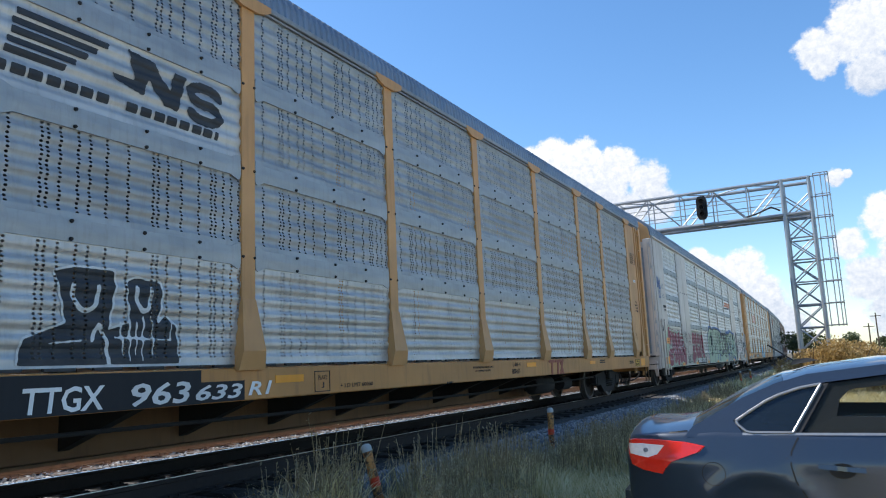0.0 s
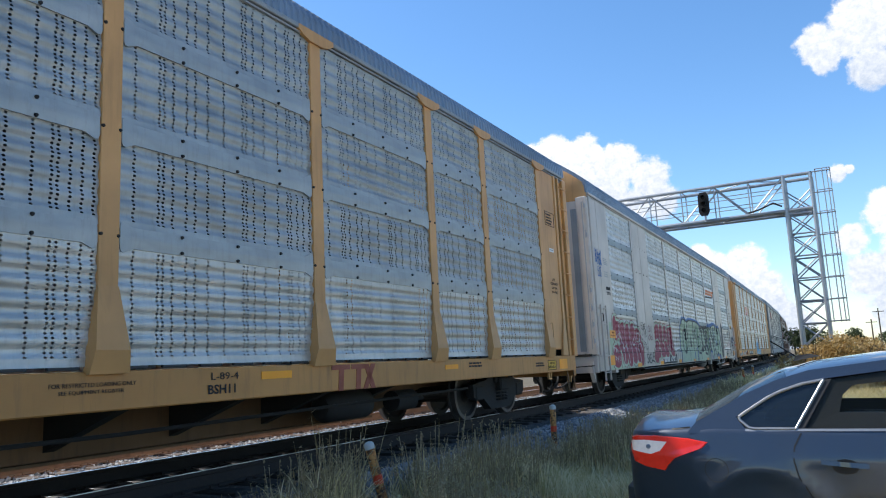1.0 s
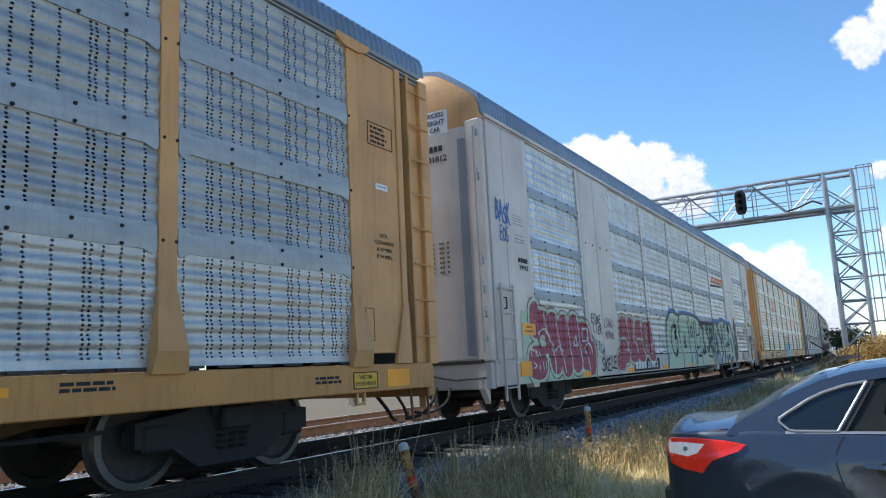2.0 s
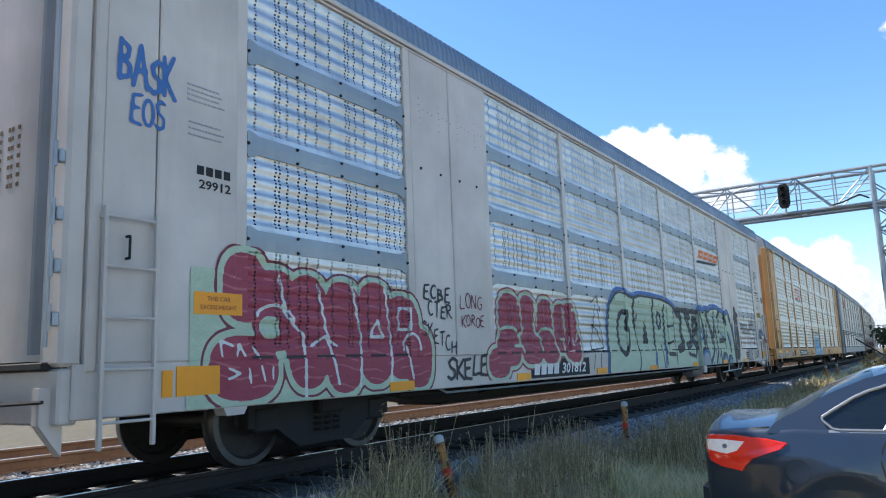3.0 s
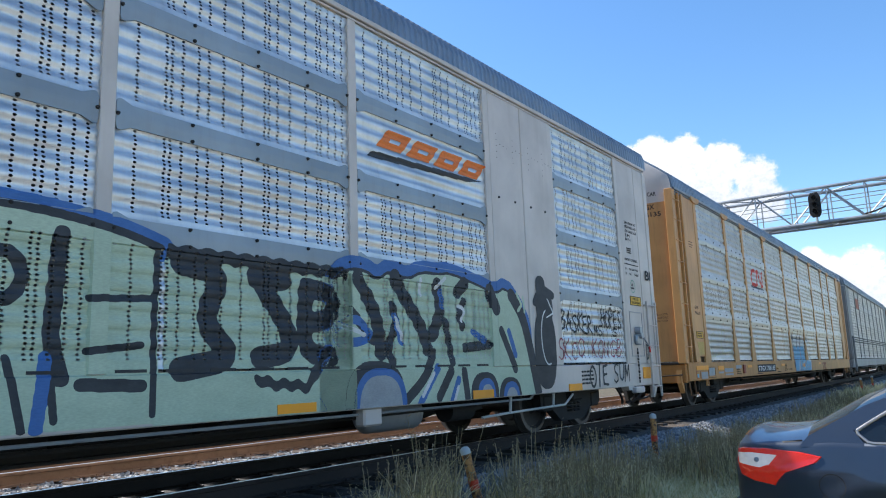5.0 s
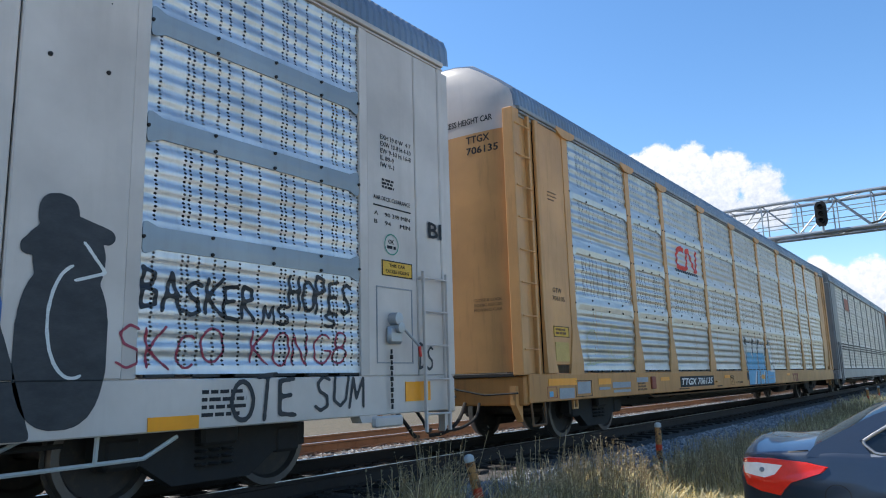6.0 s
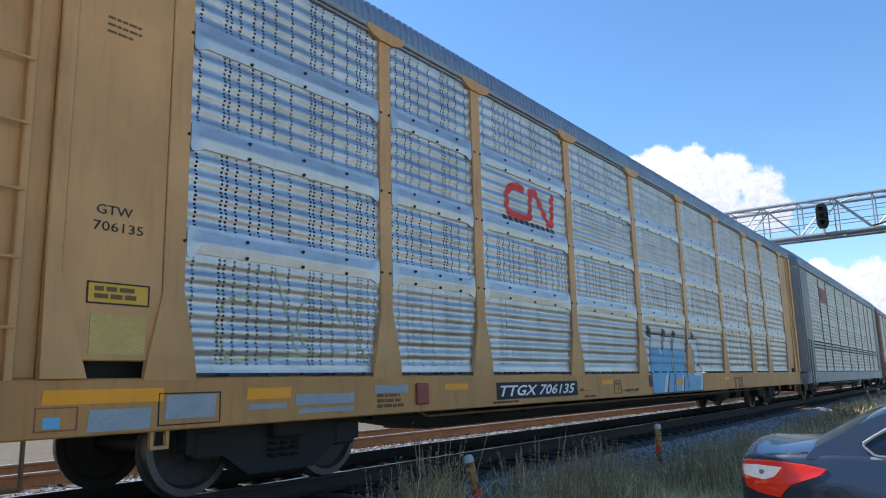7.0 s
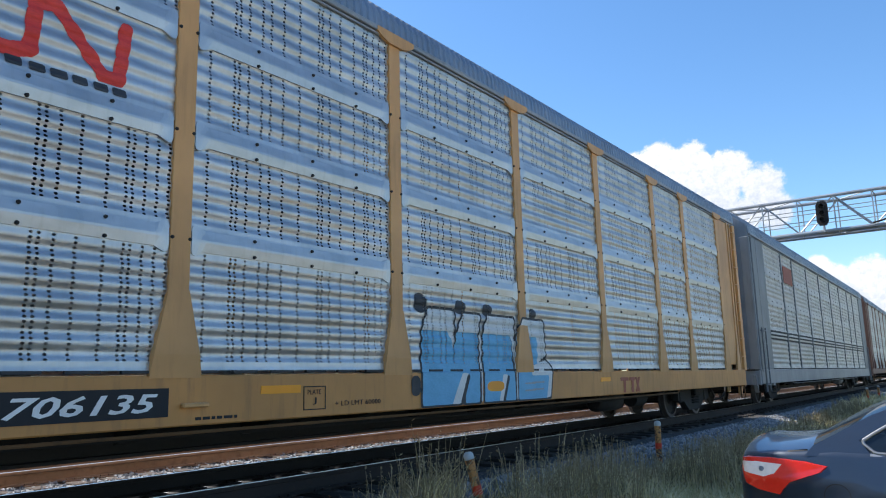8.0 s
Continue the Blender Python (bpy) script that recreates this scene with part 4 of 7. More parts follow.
# ---- bushes and far trees ----
def leaf_cloud(name, lumps, count, size, material, seed):
    """Many small bent leaves gathered in lumps (x, y, z, radius, squash)."""
    r = np.random.RandomState(seed)
    vs, fs = [], []
    for k in range(count):
        x, y, z, rad, sq = lumps[r.randint(len(lumps))]
        d = r.randn(3)
        d /= np.linalg.norm(d)
        p = np.array((x, y, z)) + d * rad * (0.55 + 0.5 * r.rand()) * np.array((1, 1, sq))
        p[2] = max(p[2], 0.02)
        a, b2 = r.randn(3), r.randn(3)
        a /= np.linalg.norm(a)
        b2 = np.cross(a, b2)
        b2 /= np.linalg.norm(b2)
        s = size * (0.6 + 0.8 * r.rand())
        o = len(vs)
        vs += [tuple(p - a * s), tuple(p + b2 * s * 0.4), tuple(p + a * s), tuple(p - b2 * s * 0.4)]
        fs.append((o, o + 1, o + 2, o + 3))
    me = bpy.data.meshes.new(name)
    me.from_pydata(vs, [], fs)
    me.materials.append(material)
    return me


M["bush"] = blade_material("ochre_leaves", (0.24, 0.15, 0.045), (0.40, 0.27, 0.10), (0.55, 0.40, 0.18))
M["leaf"] = blade_material("dark_green_leaves", (0.03, 0.045, 0.018), (0.055, 0.075, 0.03), (0.09, 0.11, 0.045))
M["bark"] = weathered("bark", (0.10, 0.075, 0.05), (0.05, 0.04, 0.03), 0.9, amount=0.5)
for bi in range(9):
    rr = np.random.RandomState(40 + bi)
    bx, by = -1.35 + 0.85 * bi + rr.rand() * 0.2, 29.5 + 2.5 * rr.rand()
    h = 2.0 + 0.3 * rr.rand() - 0.04 * bi
    bush = thing("bush", "dry ochre-coloured shrub in full sun beyond the car", "bush", "ochre shrubs")
    st = Build()
    for k in range(7):
        st.rod((bx + rr.randn() * 0.15, by + rr.randn() * 0.15, -0.1), (bx + rr.randn() * 0.7, by + rr.randn() * 0.6, h * 0.75), 0.03, 5, 0.01)
    part("stem", st, M["bark"], bush)
    lumps = [(bx + rr.randn() * 0.4, by + rr.randn() * 0.45, h * (0.2 + 0.55 * rr.rand()), 0.42 + 0.2 * rr.rand(), 0.8) for k in range(11)]
    part("foliage", leaf_cloud("foliage", lumps, 4200, 0.06, M["bush"], 60 + bi), None, bush, "ochre leaves and seed heads")
for ti, (tx, ty, th) in enumerate(((-4.6, 105, 4.4), (-6.5, 130, 5.2), (-2.6, 118, 3.8), (0.8, 150, 4.6), (-9.5, 170, 6.0), (6.0, 160, 4.2), (-13, 210, 6.5), (12, 190, 5.0))):
    rr = np.random.RandomState(80 + ti)
    tree = thing("tree", "small dark green tree far down the line", "tree", "distant trees")
    tb = Build().rod((tx, ty, -0.1), (tx + 0.2, ty, th * 0.5), 0.16, 8, 0.09)
    for k in range(5):
        tb.rod((tx + 0.2 * k / 5, ty, th * (0.25 + 0.05 * k)), (tx + rr.randn() * 1.1, ty + rr.randn() * 1.1, th * (0.6 + 0.25 * rr.rand())), 0.06, 6, 0.02)
    part("trunk", tb, M["bark"], tree)
    lumps = [(tx + rr.randn() * 1.2, ty + rr.randn() * 1.2, th * (0.35 + 0.5 * rr.rand()), 0.8 + 0.5 * rr.rand(), 0.8) for k in range(9)]
    part("crown", leaf_cloud("crown", lumps, 1300, 0.2, M["leaf"], 90 + ti), None, tree)
for px, py, ph in ((2.7, 120, 5.1), (3.75, 122, 6.6), (9.0, 150, 8.0)):
    pl = thing("utility_pole", "thin wooden utility pole far off", "utility pole", "distant poles")
    part("mast", Build().rod((px, py, -0.1), (px, py, ph), 0.11, 8, 0.08), M["bark"], pl)
    part("crossarm", Build().box(px - 0.7, px + 0.7, py - 0.05, py + 0.05, ph - 0.5, ph - 0.4), M["bark"], pl)


# ---- auto-rack cars ----
HALF = 1.50
EDGES = [-11.8, -9.07, -7.12, -4.3, -1.43, 1.43, 4.3, 7.12, 9.07, 11.8]
ROWS_Z = [(1.12, 2.32), (2.31, 3.27), (3.26, 4.22), (4.21, 5.06)]
END = 13.55


def corrugation(z0, z1, top_flat):
    """Outline (x, z) of a sheet with soft level ribs 0.15 m apart and a flat lap at its top; its foot hangs over the sheet below."""
    pts = [(0.029, z0 - 0.012), (0.024, z0 + 0.012)]
    lim = z1 - top_flat
    z = z0 + 0.03
    while z < lim - 0.005:
        pts.append((0.0135 + 0.009 * math.tanh(2.2 * math.cos(2 * math.pi * (z - z0 - 0.045) / 0.152)), z))
        z += 0.019
    pts += [(0.021, lim + 0.012), (0.026, lim + 0.03), (0.025, (lim + z1) / 2), (0.018, (lim + z1) / 2 + 0.02), (0.013, z1 - 0.01), (0.012, z1 + 0.02)]
    return pts


def door_y(x):
    """How far the rounded end door stands out at x."""
    c = min(1.0, abs(x) / (HALF - 0.02)) ** 2.4
    return END - 0.19 + 0.18 * math.sqrt(max(0.0, 1 - c * c))


DOOR_X = [(HALF - 0.02) * k for k in (-1, -0.985, -0.95, -0.88, -0.75, -0.5, -0.2, 0.2, 0.5, 0.75, 0.88, 0.95, 0.985, 1)]


def door_face(x):
    """The same for the door as built, in flat facets."""
    return float(np.interp(x, DOOR_X, [door_y(k) for k in DOOR_X]))


PANEL_MESH = {}


def panel_mesh(width, row, mat, rough=True):
    key = (round(width, 2), row, mat, rough)
    if key not in PANEL_MESH:
        z0, z1 = ROWS_Z[row]
        b = Build()
        prof = corrugation(0.0, z1 - z0, 0.2 if row < 3 else 0.05) if rough else [(0.02, 0.0), (0.02, z1 - z0)]
        ys_ = [-width / 2, -width / 2 + 0.03, -width / 4, 0, width / 4, width / 2 - 0.03, width / 2]
        n = len(prof)
        v = [((x if abs(y) < width / 2 - 0.001 else 0.008), y, z) for y in ys_ for x, z in prof]
        f = [(k * n + i, (k + 1) * n + i, (k + 1) * n + i + 1, k * n + i + 1) for k in range(len(ys_) - 1) for i in range(n - 1)]
        b.add(v, f)
        me = b.mesh("side_panel", M[mat], 50)
        PANEL_MESH[key] = me
    return PANEL_MESH[key]


ROOF = [(1.50, 5.16), (1.49, 5.34), (1.44, 5.46), (1.18, 5.67), (0.9, 5.88), (0.7, 6.02), (0.4, 6.08), (0.0, 6.10)]
ROOF = ROOF + [(-x, z) for x, z in ROOF[-2::-1]]


def roof_mesh(half, mat, rise, pitch=0.118):
    """Ribbed roof: ribs run across the car."""
    b = Build()
    n = len(ROOF)
    section = [(x, z + rise * min(1.0, (z - 5.16) * 4)) for x, z in ROOF]
    yy, rr = [], []
    y = -half
    while y < half - 0.01:
        for dy, lift in ((0.0, 0.0), (0.07, 0.0), (0.10, 0.024), (0.17, 0.024)):
            yy.append(y + dy * pitch / 0.2)
            rr.append(lift)
        y += pitch
    yy.append(half)
    rr.append(0.0)
    v = []
    for y, lift in zip(yy, rr):
        for x, z in section:
            d = Vector((x, z - 4.6)).normalized()
            v.append((x + d.x * lift, y, z + d.y * lift))
    f = [(k * n + i, k * n + i + 1, (k + 1) * n + i + 1, (k + 1) * n + i) for k in range(len(yy) - 1) for i in range(n - 1)]
    b.add(v, f)
    b.add([(x, -half, z) for x, z in section], [tuple(range(n))])
    b.add([(x, half, z) for x, z in section], [tuple(range(n))])
    return b.mesh("roof", mat)


def wheelset():
    b = Build()
    for s in (1, -1):
        x = 0.755 * s
        prof = [(0.07, -0.09), (0.13, -0.06), (0.16, -0.03), (0.36, -0.02), (0.39, -0.07), (0.455, -0.065), (0.46, 0.03), (0.485, 0.04), (0.485, 0.065), (0.40, 0.07), (0.37, 0.03), (0.16, 0.03), (0.1, 0.07)]
        b.lathe([(r, -a * s) for r, a in prof], (x, 0, 0), "x", 32)
    b.rod((-0.95, 0, 0), (0.95, 0, 0), 0.08, 14)
    # bolts on the axle caps make the turning visible
    for s in (1, -1):
        b.lathe([(0.0, 0.03 * s), (0.09, 0.03 * s), (0.1, -0.04 * s)], (0.97 * s, 0, 0), "x", 14)
        for k in range(3):
            a = 2.094 * k
            b.box(0.99 * s - 0.02, 0.99 * s + 0.03, 0.055 * math.cos(a) - 0.014, 0.055 * math.cos(a) + 0.014, 0.055 * math.sin(a) - 0.014, 0.055 * math.sin(a) + 0.014)
    for k in range(32 * 12):
        if k % 12 in (4, 5):
            b.mi[k] = b.mi[32 * 12 + k] = 1
    return b.mesh("wheelset", [M["wheel"], M["rim_steel"]], True)


M["rim_steel"] = weathered("worn_rim_steel", (0.16, 0.15, 0.145), (0.08, 0.06, 0.05), 0.45, 0.7, amount=0.5, streak=False)
M["wheel"] = weathered("dusty_wheel_steel", (0.045, 0.04, 0.038), (0.15, 0.11, 0.08), 0.6, 0.3, amount=0.5, streak=False)
WHEEL_ME = wheelset()
def side_frame():
    f = Build()
    x0, x1 = 0.93, 1.08
    f.plate([(-1.12, 0.62), (-1.12, 0.40), (-0.72, 0.36), (-0.42, 0.16), (0.42, 0.16), (0.72, 0.36), (1.12, 0.40), (1.12, 0.62), (0.62, 0.68), (0.30, 0.78), (-0.30, 0.78), (-0.62, 0.68)], "x", x0, x1)
    for k in (-1, 0, 1):
        for j in range(5):
            f.lathe([(0.05, 0.0), (0.068, 0.015), (0.05, 0.03)], (x1 + 0.02, 0.14 * k, 0.30 + 0.06 * j), "z", 10)
    f.box(x0 - 0.02, x1 + 0.05, -0.28, 0.28, 0.62, 0.74, 0.02)
    for k in (-0.89, 0.89):
        f.box(x0 - 0.01, x1 + 0.02, k - 0.16, k + 0.16, 0.34, 0.60, 0.03)
    return f.mesh("side_frame", M["black"])


SIDE_FRAME_ME = side_frame()
BOLSTER_ME = Build().box(-1.2, 1.2, -0.2, 0.2, 0.48, 0.72, 0.03).box(-0.25, 0.25, -0.25, 0.25, 0.7, 0.86, 0.02).box(-0.75, 0.75, -0.62, -0.52, 0.32, 0.44, 0.01).box(-0.75, 0.75, 0.52, 0.62, 0.32, 0.44, 0.01).mesh("bolster", M["black"])

WHEELSETS = []
TRAIN = []


def truck(car, y, turning):
    tr = part("truck", BOLSTER_ME, M["black"], car, "black cast-steel truck")
    tr.location = (0, y, 0)
    for turn in (0, 180):
        o = part("side_frame", SIDE_FRAME_ME, None, tr)
        o.matrix_basis = pose(0, 0, 0, 0, 0, turn)
    for dy in (-0.89, 0.89):
        w = part("wheelset", WHEEL_ME, M["wheel"], tr, "steel wheels on an axle")
        w.location = (0, dy, 0.46)
        if turning:
            WHEELSETS.append(w)


def post_mesh(w, flare, mat, cap, foot=0.13):
    """Side post, nearly flush with the sheets; with a wide flared foot where the car has one, and a T-shaped cap."""
    b = Build()
    if flare:
        b.box(HALF - 0.03, HALF + 0.012, -w / 2, w / 2, 1.76, 5.08, 0.005)
        f = 0.245 if foot < 0.08 else 0.195
        b.add([(HALF - 0.02, -w / 2, 1.78), (HALF + 0.018, -w / 2, 1.78), (HALF + 0.018, w / 2, 1.78), (HALF - 0.02, w / 2, 1.78),
               (HALF - 0.02, -f + 0.02, 1.24), (HALF + foot, -f + 0.03, 1.24), (HALF + foot, f - 0.03, 1.24), (HALF - 0.02, f - 0.02, 1.24),
               (HALF - 0.02, -f, 1.045), (HALF + foot * 0.6, -f, 1.045), (HALF + foot * 0.6, f, 1.045), (HALF - 0.02, f, 1.045)],
              [(0, 1, 2, 3), (0, 4, 5, 1), (1, 5, 6, 2), (2, 6, 7, 3), (4, 8, 9, 5), (5, 9, 10, 6), (6, 10, 11, 7), (11, 10, 9, 8)])
    else:
        b.box(HALF - 0.03, HALF + 0.014, -w / 2, w / 2, 1.07, 5.08, 0.006)
    if cap:
        tee = ((-0.34, 5.16), (-0.34, 5.10), (-0.26, 5.05), (-w / 2 - 0.03, 5.01), (w / 2 + 0.03, 5.01), (0.26, 5.05), (0.34, 5.10), (0.34, 5.16))
        b.add([(HALF + 0.046, y, z) for y, z in tee] + [(HALF, y, z) for y, z in tee],
              [tuple(range(8))] + [(i, (i + 1) % 8, 8 + (i + 1) % 8, 8 + i) for i in range(8)])
    return b.mesh("post", mat)


def strap_mesh(wide, mat, bulge):
    """Cover strip over the joint of two rows of sheets, with flared rounded ears at its ends."""
    h = wide / 2 - (0.112 if mat != "strap" else 0.075)
    cut = ((-h, 0.10), (-h + 0.012, 0.128), (-h + 0.04, 0.135), (-h + 0.085, 0.118), (-h + 0.14, 0.095))
    cut = cut + tuple((-y, g) for y, g in reversed(cut))
    b = Build()
    v = []
    for y, g in cut:
        out = HALF + 0.005 + bulge * min(1.0, (h - abs(y)) / 0.14)
        v += [(HALF - 0.016, y, -g), (HALF + 0.003, y, -g), (out, y, -0.01), (out, y, 0.012), (HALF + 0.003, y, g), (HALF - 0.016, y, g)]
    f = [(k * 6 + i, (k + 1) * 6 + i, (k + 1) * 6 + i + 1, k * 6 + i + 1) for k in range(len(cut) - 1) for i in range(5)]
    f += [tuple(range(6)), tuple(6 * (len(cut) - 1) + i for i in range(6))]
    return b.add(v, f).mesh("strap", M[mat])


SHARED = {}


def shared(key, make):
    if key not in SHARED:
        SHARED[key] = make()
    return SHARED[key]


def rack_car(index, style):
    """One closed auto-rack car. style: paint, sheet materials, flared posts or flush ones."""
    s0 = FIRST_GAP - CAR_LEN / 2 + CAR_LEN * index
    car = thing("auto_rack_car", style["label"], "freight car", "cars of the freight train")
    paint = M[style["paint"]]
    flare, near = style["flare"], index < 4
    zs = style.get("low", 0.65)
    TRAIN.append((car, s0))

    def both(name, me, y=0.0, label="", far=True):
        for k, m in enumerate((pose(0, y, 0), pose(0, -y, 0, 0, 0, 180))):
            if k and not far:
                continue
            o = part(name, me, None, car, label)
            o.matrix_basis = m if k == 0 else pose(0, y, 0, 0, 0, 180)

    # underframe
    half_sill = END - 0.15
    sill = Build().box(HALF - 0.08, HALF + 0.012, -half_sill, half_sill, zs, 1.07, 0.012).box(HALF - 0.22, HALF - 0.08, -half_sill, half_sill, zs, zs + 0.03)
    both("side_sill", sill.mesh("side_sill", M[style["sill"]]))
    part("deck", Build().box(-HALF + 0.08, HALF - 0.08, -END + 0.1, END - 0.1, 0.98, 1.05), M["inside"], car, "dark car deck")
    cs = Build()
    deep = style.get("belly", 0.36)
    cs.plate([(-END + 0.6, 0.98), (-END + 0.6, 0.68), (-8.6, 0.62), (-6.9, deep), (6.9, deep), (8.6, 0.62), (END - 0.6, 0.68), (END - 0.6, 0.98)], "x", -0.3, 0.3)
    cs.box(-0.42, 0.42, -6.9, 6.9, deep - 0.015, deep + 0.015)
    # beam colour darkened to carry the shade under the deck
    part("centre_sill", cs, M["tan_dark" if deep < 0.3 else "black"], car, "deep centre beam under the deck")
    cb = Build().plate([(-HALF + 0.09, 0.98), (HALF - 0.09, 0.98), (HALF - 0.09, 0.76), (0.3, deep + 0.09), (-0.3, deep + 0.09), (-HALF + 0.09, 0.76)], "y", -0.06, 0.06)
    cbm = shared(("cb", deep), lambda: cb.mesh("cross_bearer", M["black"]))
    for k in range(-4, 5):
        o = part("cross_bearer", cbm, None, car)
        o.location = (0, k * 1.45 + 0.3, 0)
    if deep > 0.3:
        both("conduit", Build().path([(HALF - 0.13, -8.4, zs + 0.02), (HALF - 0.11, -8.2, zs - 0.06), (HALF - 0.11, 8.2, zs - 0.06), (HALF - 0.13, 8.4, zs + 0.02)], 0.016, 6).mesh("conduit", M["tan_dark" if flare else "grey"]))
    # brake gear
    part("brake_pipe", Build().path([(1.2, -9, 0.6), (1.15, -4, 0.55), (1.0, 2, 0.5), (1.1, 8.8, 0.58)], 0.022, 6), M["black"], car)
    part("air_tank", Build().lathe([(0.0, -0.55), (0.14, -0.52), (0.2, -0.44), (0.2, 0.44), (0.14, 0.52), (0.0, 0.55)], (0.85, 5.6, 0.52), "y", 18), M["black" if flare else "grey"], car, "dusty air reservoir", True)
    part("brake_cylinder", Build().lathe([(0.0, -0.3), (0.15, -0.3), (0.15, 0.25), (0.06, 0.3), (0.03, 0.6), (0.0, 0.6)], (0.9, 7.0, 0.5), "y", 16), M["black"], car, "", True)
    for y in (-10.2, 10.2):
        truck(car, y, near)
    # couplers with hose
    for s in (1, -1):
        c = Build().box(-0.11, 0.11, s * (END - 0.6), s * (CAR_LEN / 2 - 0.22), 0.70, 0.92, 0.02).box(-0.2, 0.16, s * (CAR_LEN / 2 - 0.3), s * (CAR_LEN / 2 + 0.06), 0.66, 0.96, 0.05)
        cp = part("coupler", c, M["black"], car)
        part("air_hose", Build().path([(0.45, s * (END - 0.05), 0.66), (0.5, s * (END + 0.18), 0.42), (0.42, s * (END + 0.42), 0.26), (0.3, s * (END + 0.66), 0.24)], 0.028, 7, 2), M["black"], cp)
        part("end_sill", Build().box(-HALF + 0.02, HALF - 0.02, s * (END - 0.22), s * (END - 0.06), 0.62, 1.04, 0.02), M[style["sill"]], car)
    # posts and sheets
    w = 0.2 if flare else 0.13
    pm = post_mesh(w, flare, paint, style["cap"], style.get("foot", 0.1))
    for e in EDGES:
        both("post", pm, e)
    rail = Build().box(HALF - 0.06, HALF + 0.04, -END + 0.2, END - 0.2, 5.105, 5.17, 0.01).box(HALF - 0.08, HALF + 0.022, -END + 0.2, END - 0.2, 5.062, 5.085, 0.004).box(HALF - 0.07, HALF - 0.03, -END + 0.2, END - 0.2, 5.02, 5.12)
    both("top_rail", rail.mesh("top_rail", M[style["rail"]]))
    for j, (a, c) in enumerate(zip(EDGES, EDGES[1:])):
        wide = c - a
        solid = style["columns"] and j in (1, 7)
        for row in range(4):
            z0 = ROWS_Z[row][0]
            for side in (1, -1):
                if solid:
                    continue
                mat = "panel_" + (style["sheet"](j, row) if side > 0 else "plain_bright")
                if row in (0, 3) and side > 0:
                    mat = mat.replace("panel_", "panel_low_")
                o = part("side_panel", panel_mesh(wide, row, mat, side > 0), None, car)
                o.matrix_basis = pose(HALF - 0.03 if side > 0 else -HALF + 0.03, (a + c) / 2, z0, 0, 0, 0 if side > 0 else 180)
        if solid:
            q = Build()
            for y0, y1 in ((a + 0.06, (a + c) / 2 - 0.008), ((a + c) / 2 + 0.008, c - 0.06)):
                q.box(HALF - 0.03, HALF + 0.02, y0, y1, 1.07, 5.06, 0.012)
            both("solid_column", q.mesh("solid_column", paint))
            if near:
                cb2 = Build()
                for yb in (-0.72, -0.26, 0.22, 0.68):
                    cb2.lathe([(0.0, 0.02), (0.016, 0.016), (0.02, 0.0)], (HALF + 0.02, yb, 3.5), "x", 8)
                    for k2 in range(5):
                        cb2.lathe([(0.0, 0.008), (0.007, 0.0)], (HALF + 0.02, yb, 4.1 + 0.09 * k2), "x", 6)
                    for k2 in range(3):
                        cb2.lathe([(0.0, 0.008), (0.008, 0.0)], (HALF + 0.02, yb + 0.1 * (k2 + 1), 4.32 - 0.01 * k2), "x", 6)
                o = part("rivet_field", shared("rivet_field", lambda: cb2.mesh("rivet_field", M["black"])), None, car, "dark bolts and rivets")
                o.location = (0, (a + c) / 2, 0)
                o["kind"] = "stuff"
        elif near:
            if style["strap"]:
                me = shared(("strap", round(wide, 2), style["strap"]), lambda: strap_mesh(wide, style["strap"], 0.011 if style["strap"] == "panel_plain_satin" else 0.003))
                for row in range(3):
                    o = part("strap", me, None, car, "steel cover strip across the joint of two sheets")
                    o.location = (0, (a + c) / 2, ROWS_Z[row][1] - 0.1)
            # thin dark boxes stand for the shade in slots below the sheets
            sl = Build()
            k3 = -wide / 2 + 0.15
            while k3 < wide / 2 - 0.3:
                sl.box(HALF - 0.03, HALF + 0.006, k3, k3 + 0.27, 1.083, 1.108)
                k3 += 0.44
            o = part("slot_shade", shared(("slot", round(wide, 2)), lambda: sl.mesh("slot_shade", M["inside"])), None, car, "dark strips standing for the shaded slots under the sheets")
            o.location = (0, (a + c) / 2, 0)
            o["kind"] = "stuff"
            rb = Build()
            for row in range(3):
                z = ROWS_Z[row][1] - 0.1
                for yb in (-0.47, -0.225, 0.03, 0.26, 0.47):
                    for dz in (-0.075, 0.075) if abs(yb) < 0.4 else (0.0,):
                        rb.lathe([(0.0, 0.022), (0.014, 0.019), (0.018, 0.0)], (HALF + 0.005, yb * wide, z + dz), "x", 8)
            me = shared(("bolt", round(wide, 2)), lambda: rb.mesh("bolt_strip", M["black"]))
            o = part("bolt_strip", me, None, car, "dark bolt heads")
            o["kind"] = "stuff"
            o.location = (0, (a + c) / 2, 0)
    # roof
    o = part("roof", shared(("roof", flare), lambda: roof_mesh(END - 0.15, M["roof"], 0.0 if flare else 0.06)), None, car, "ribbed galvanised roof")
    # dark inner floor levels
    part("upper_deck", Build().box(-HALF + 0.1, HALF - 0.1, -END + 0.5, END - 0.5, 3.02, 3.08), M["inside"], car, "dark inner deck")
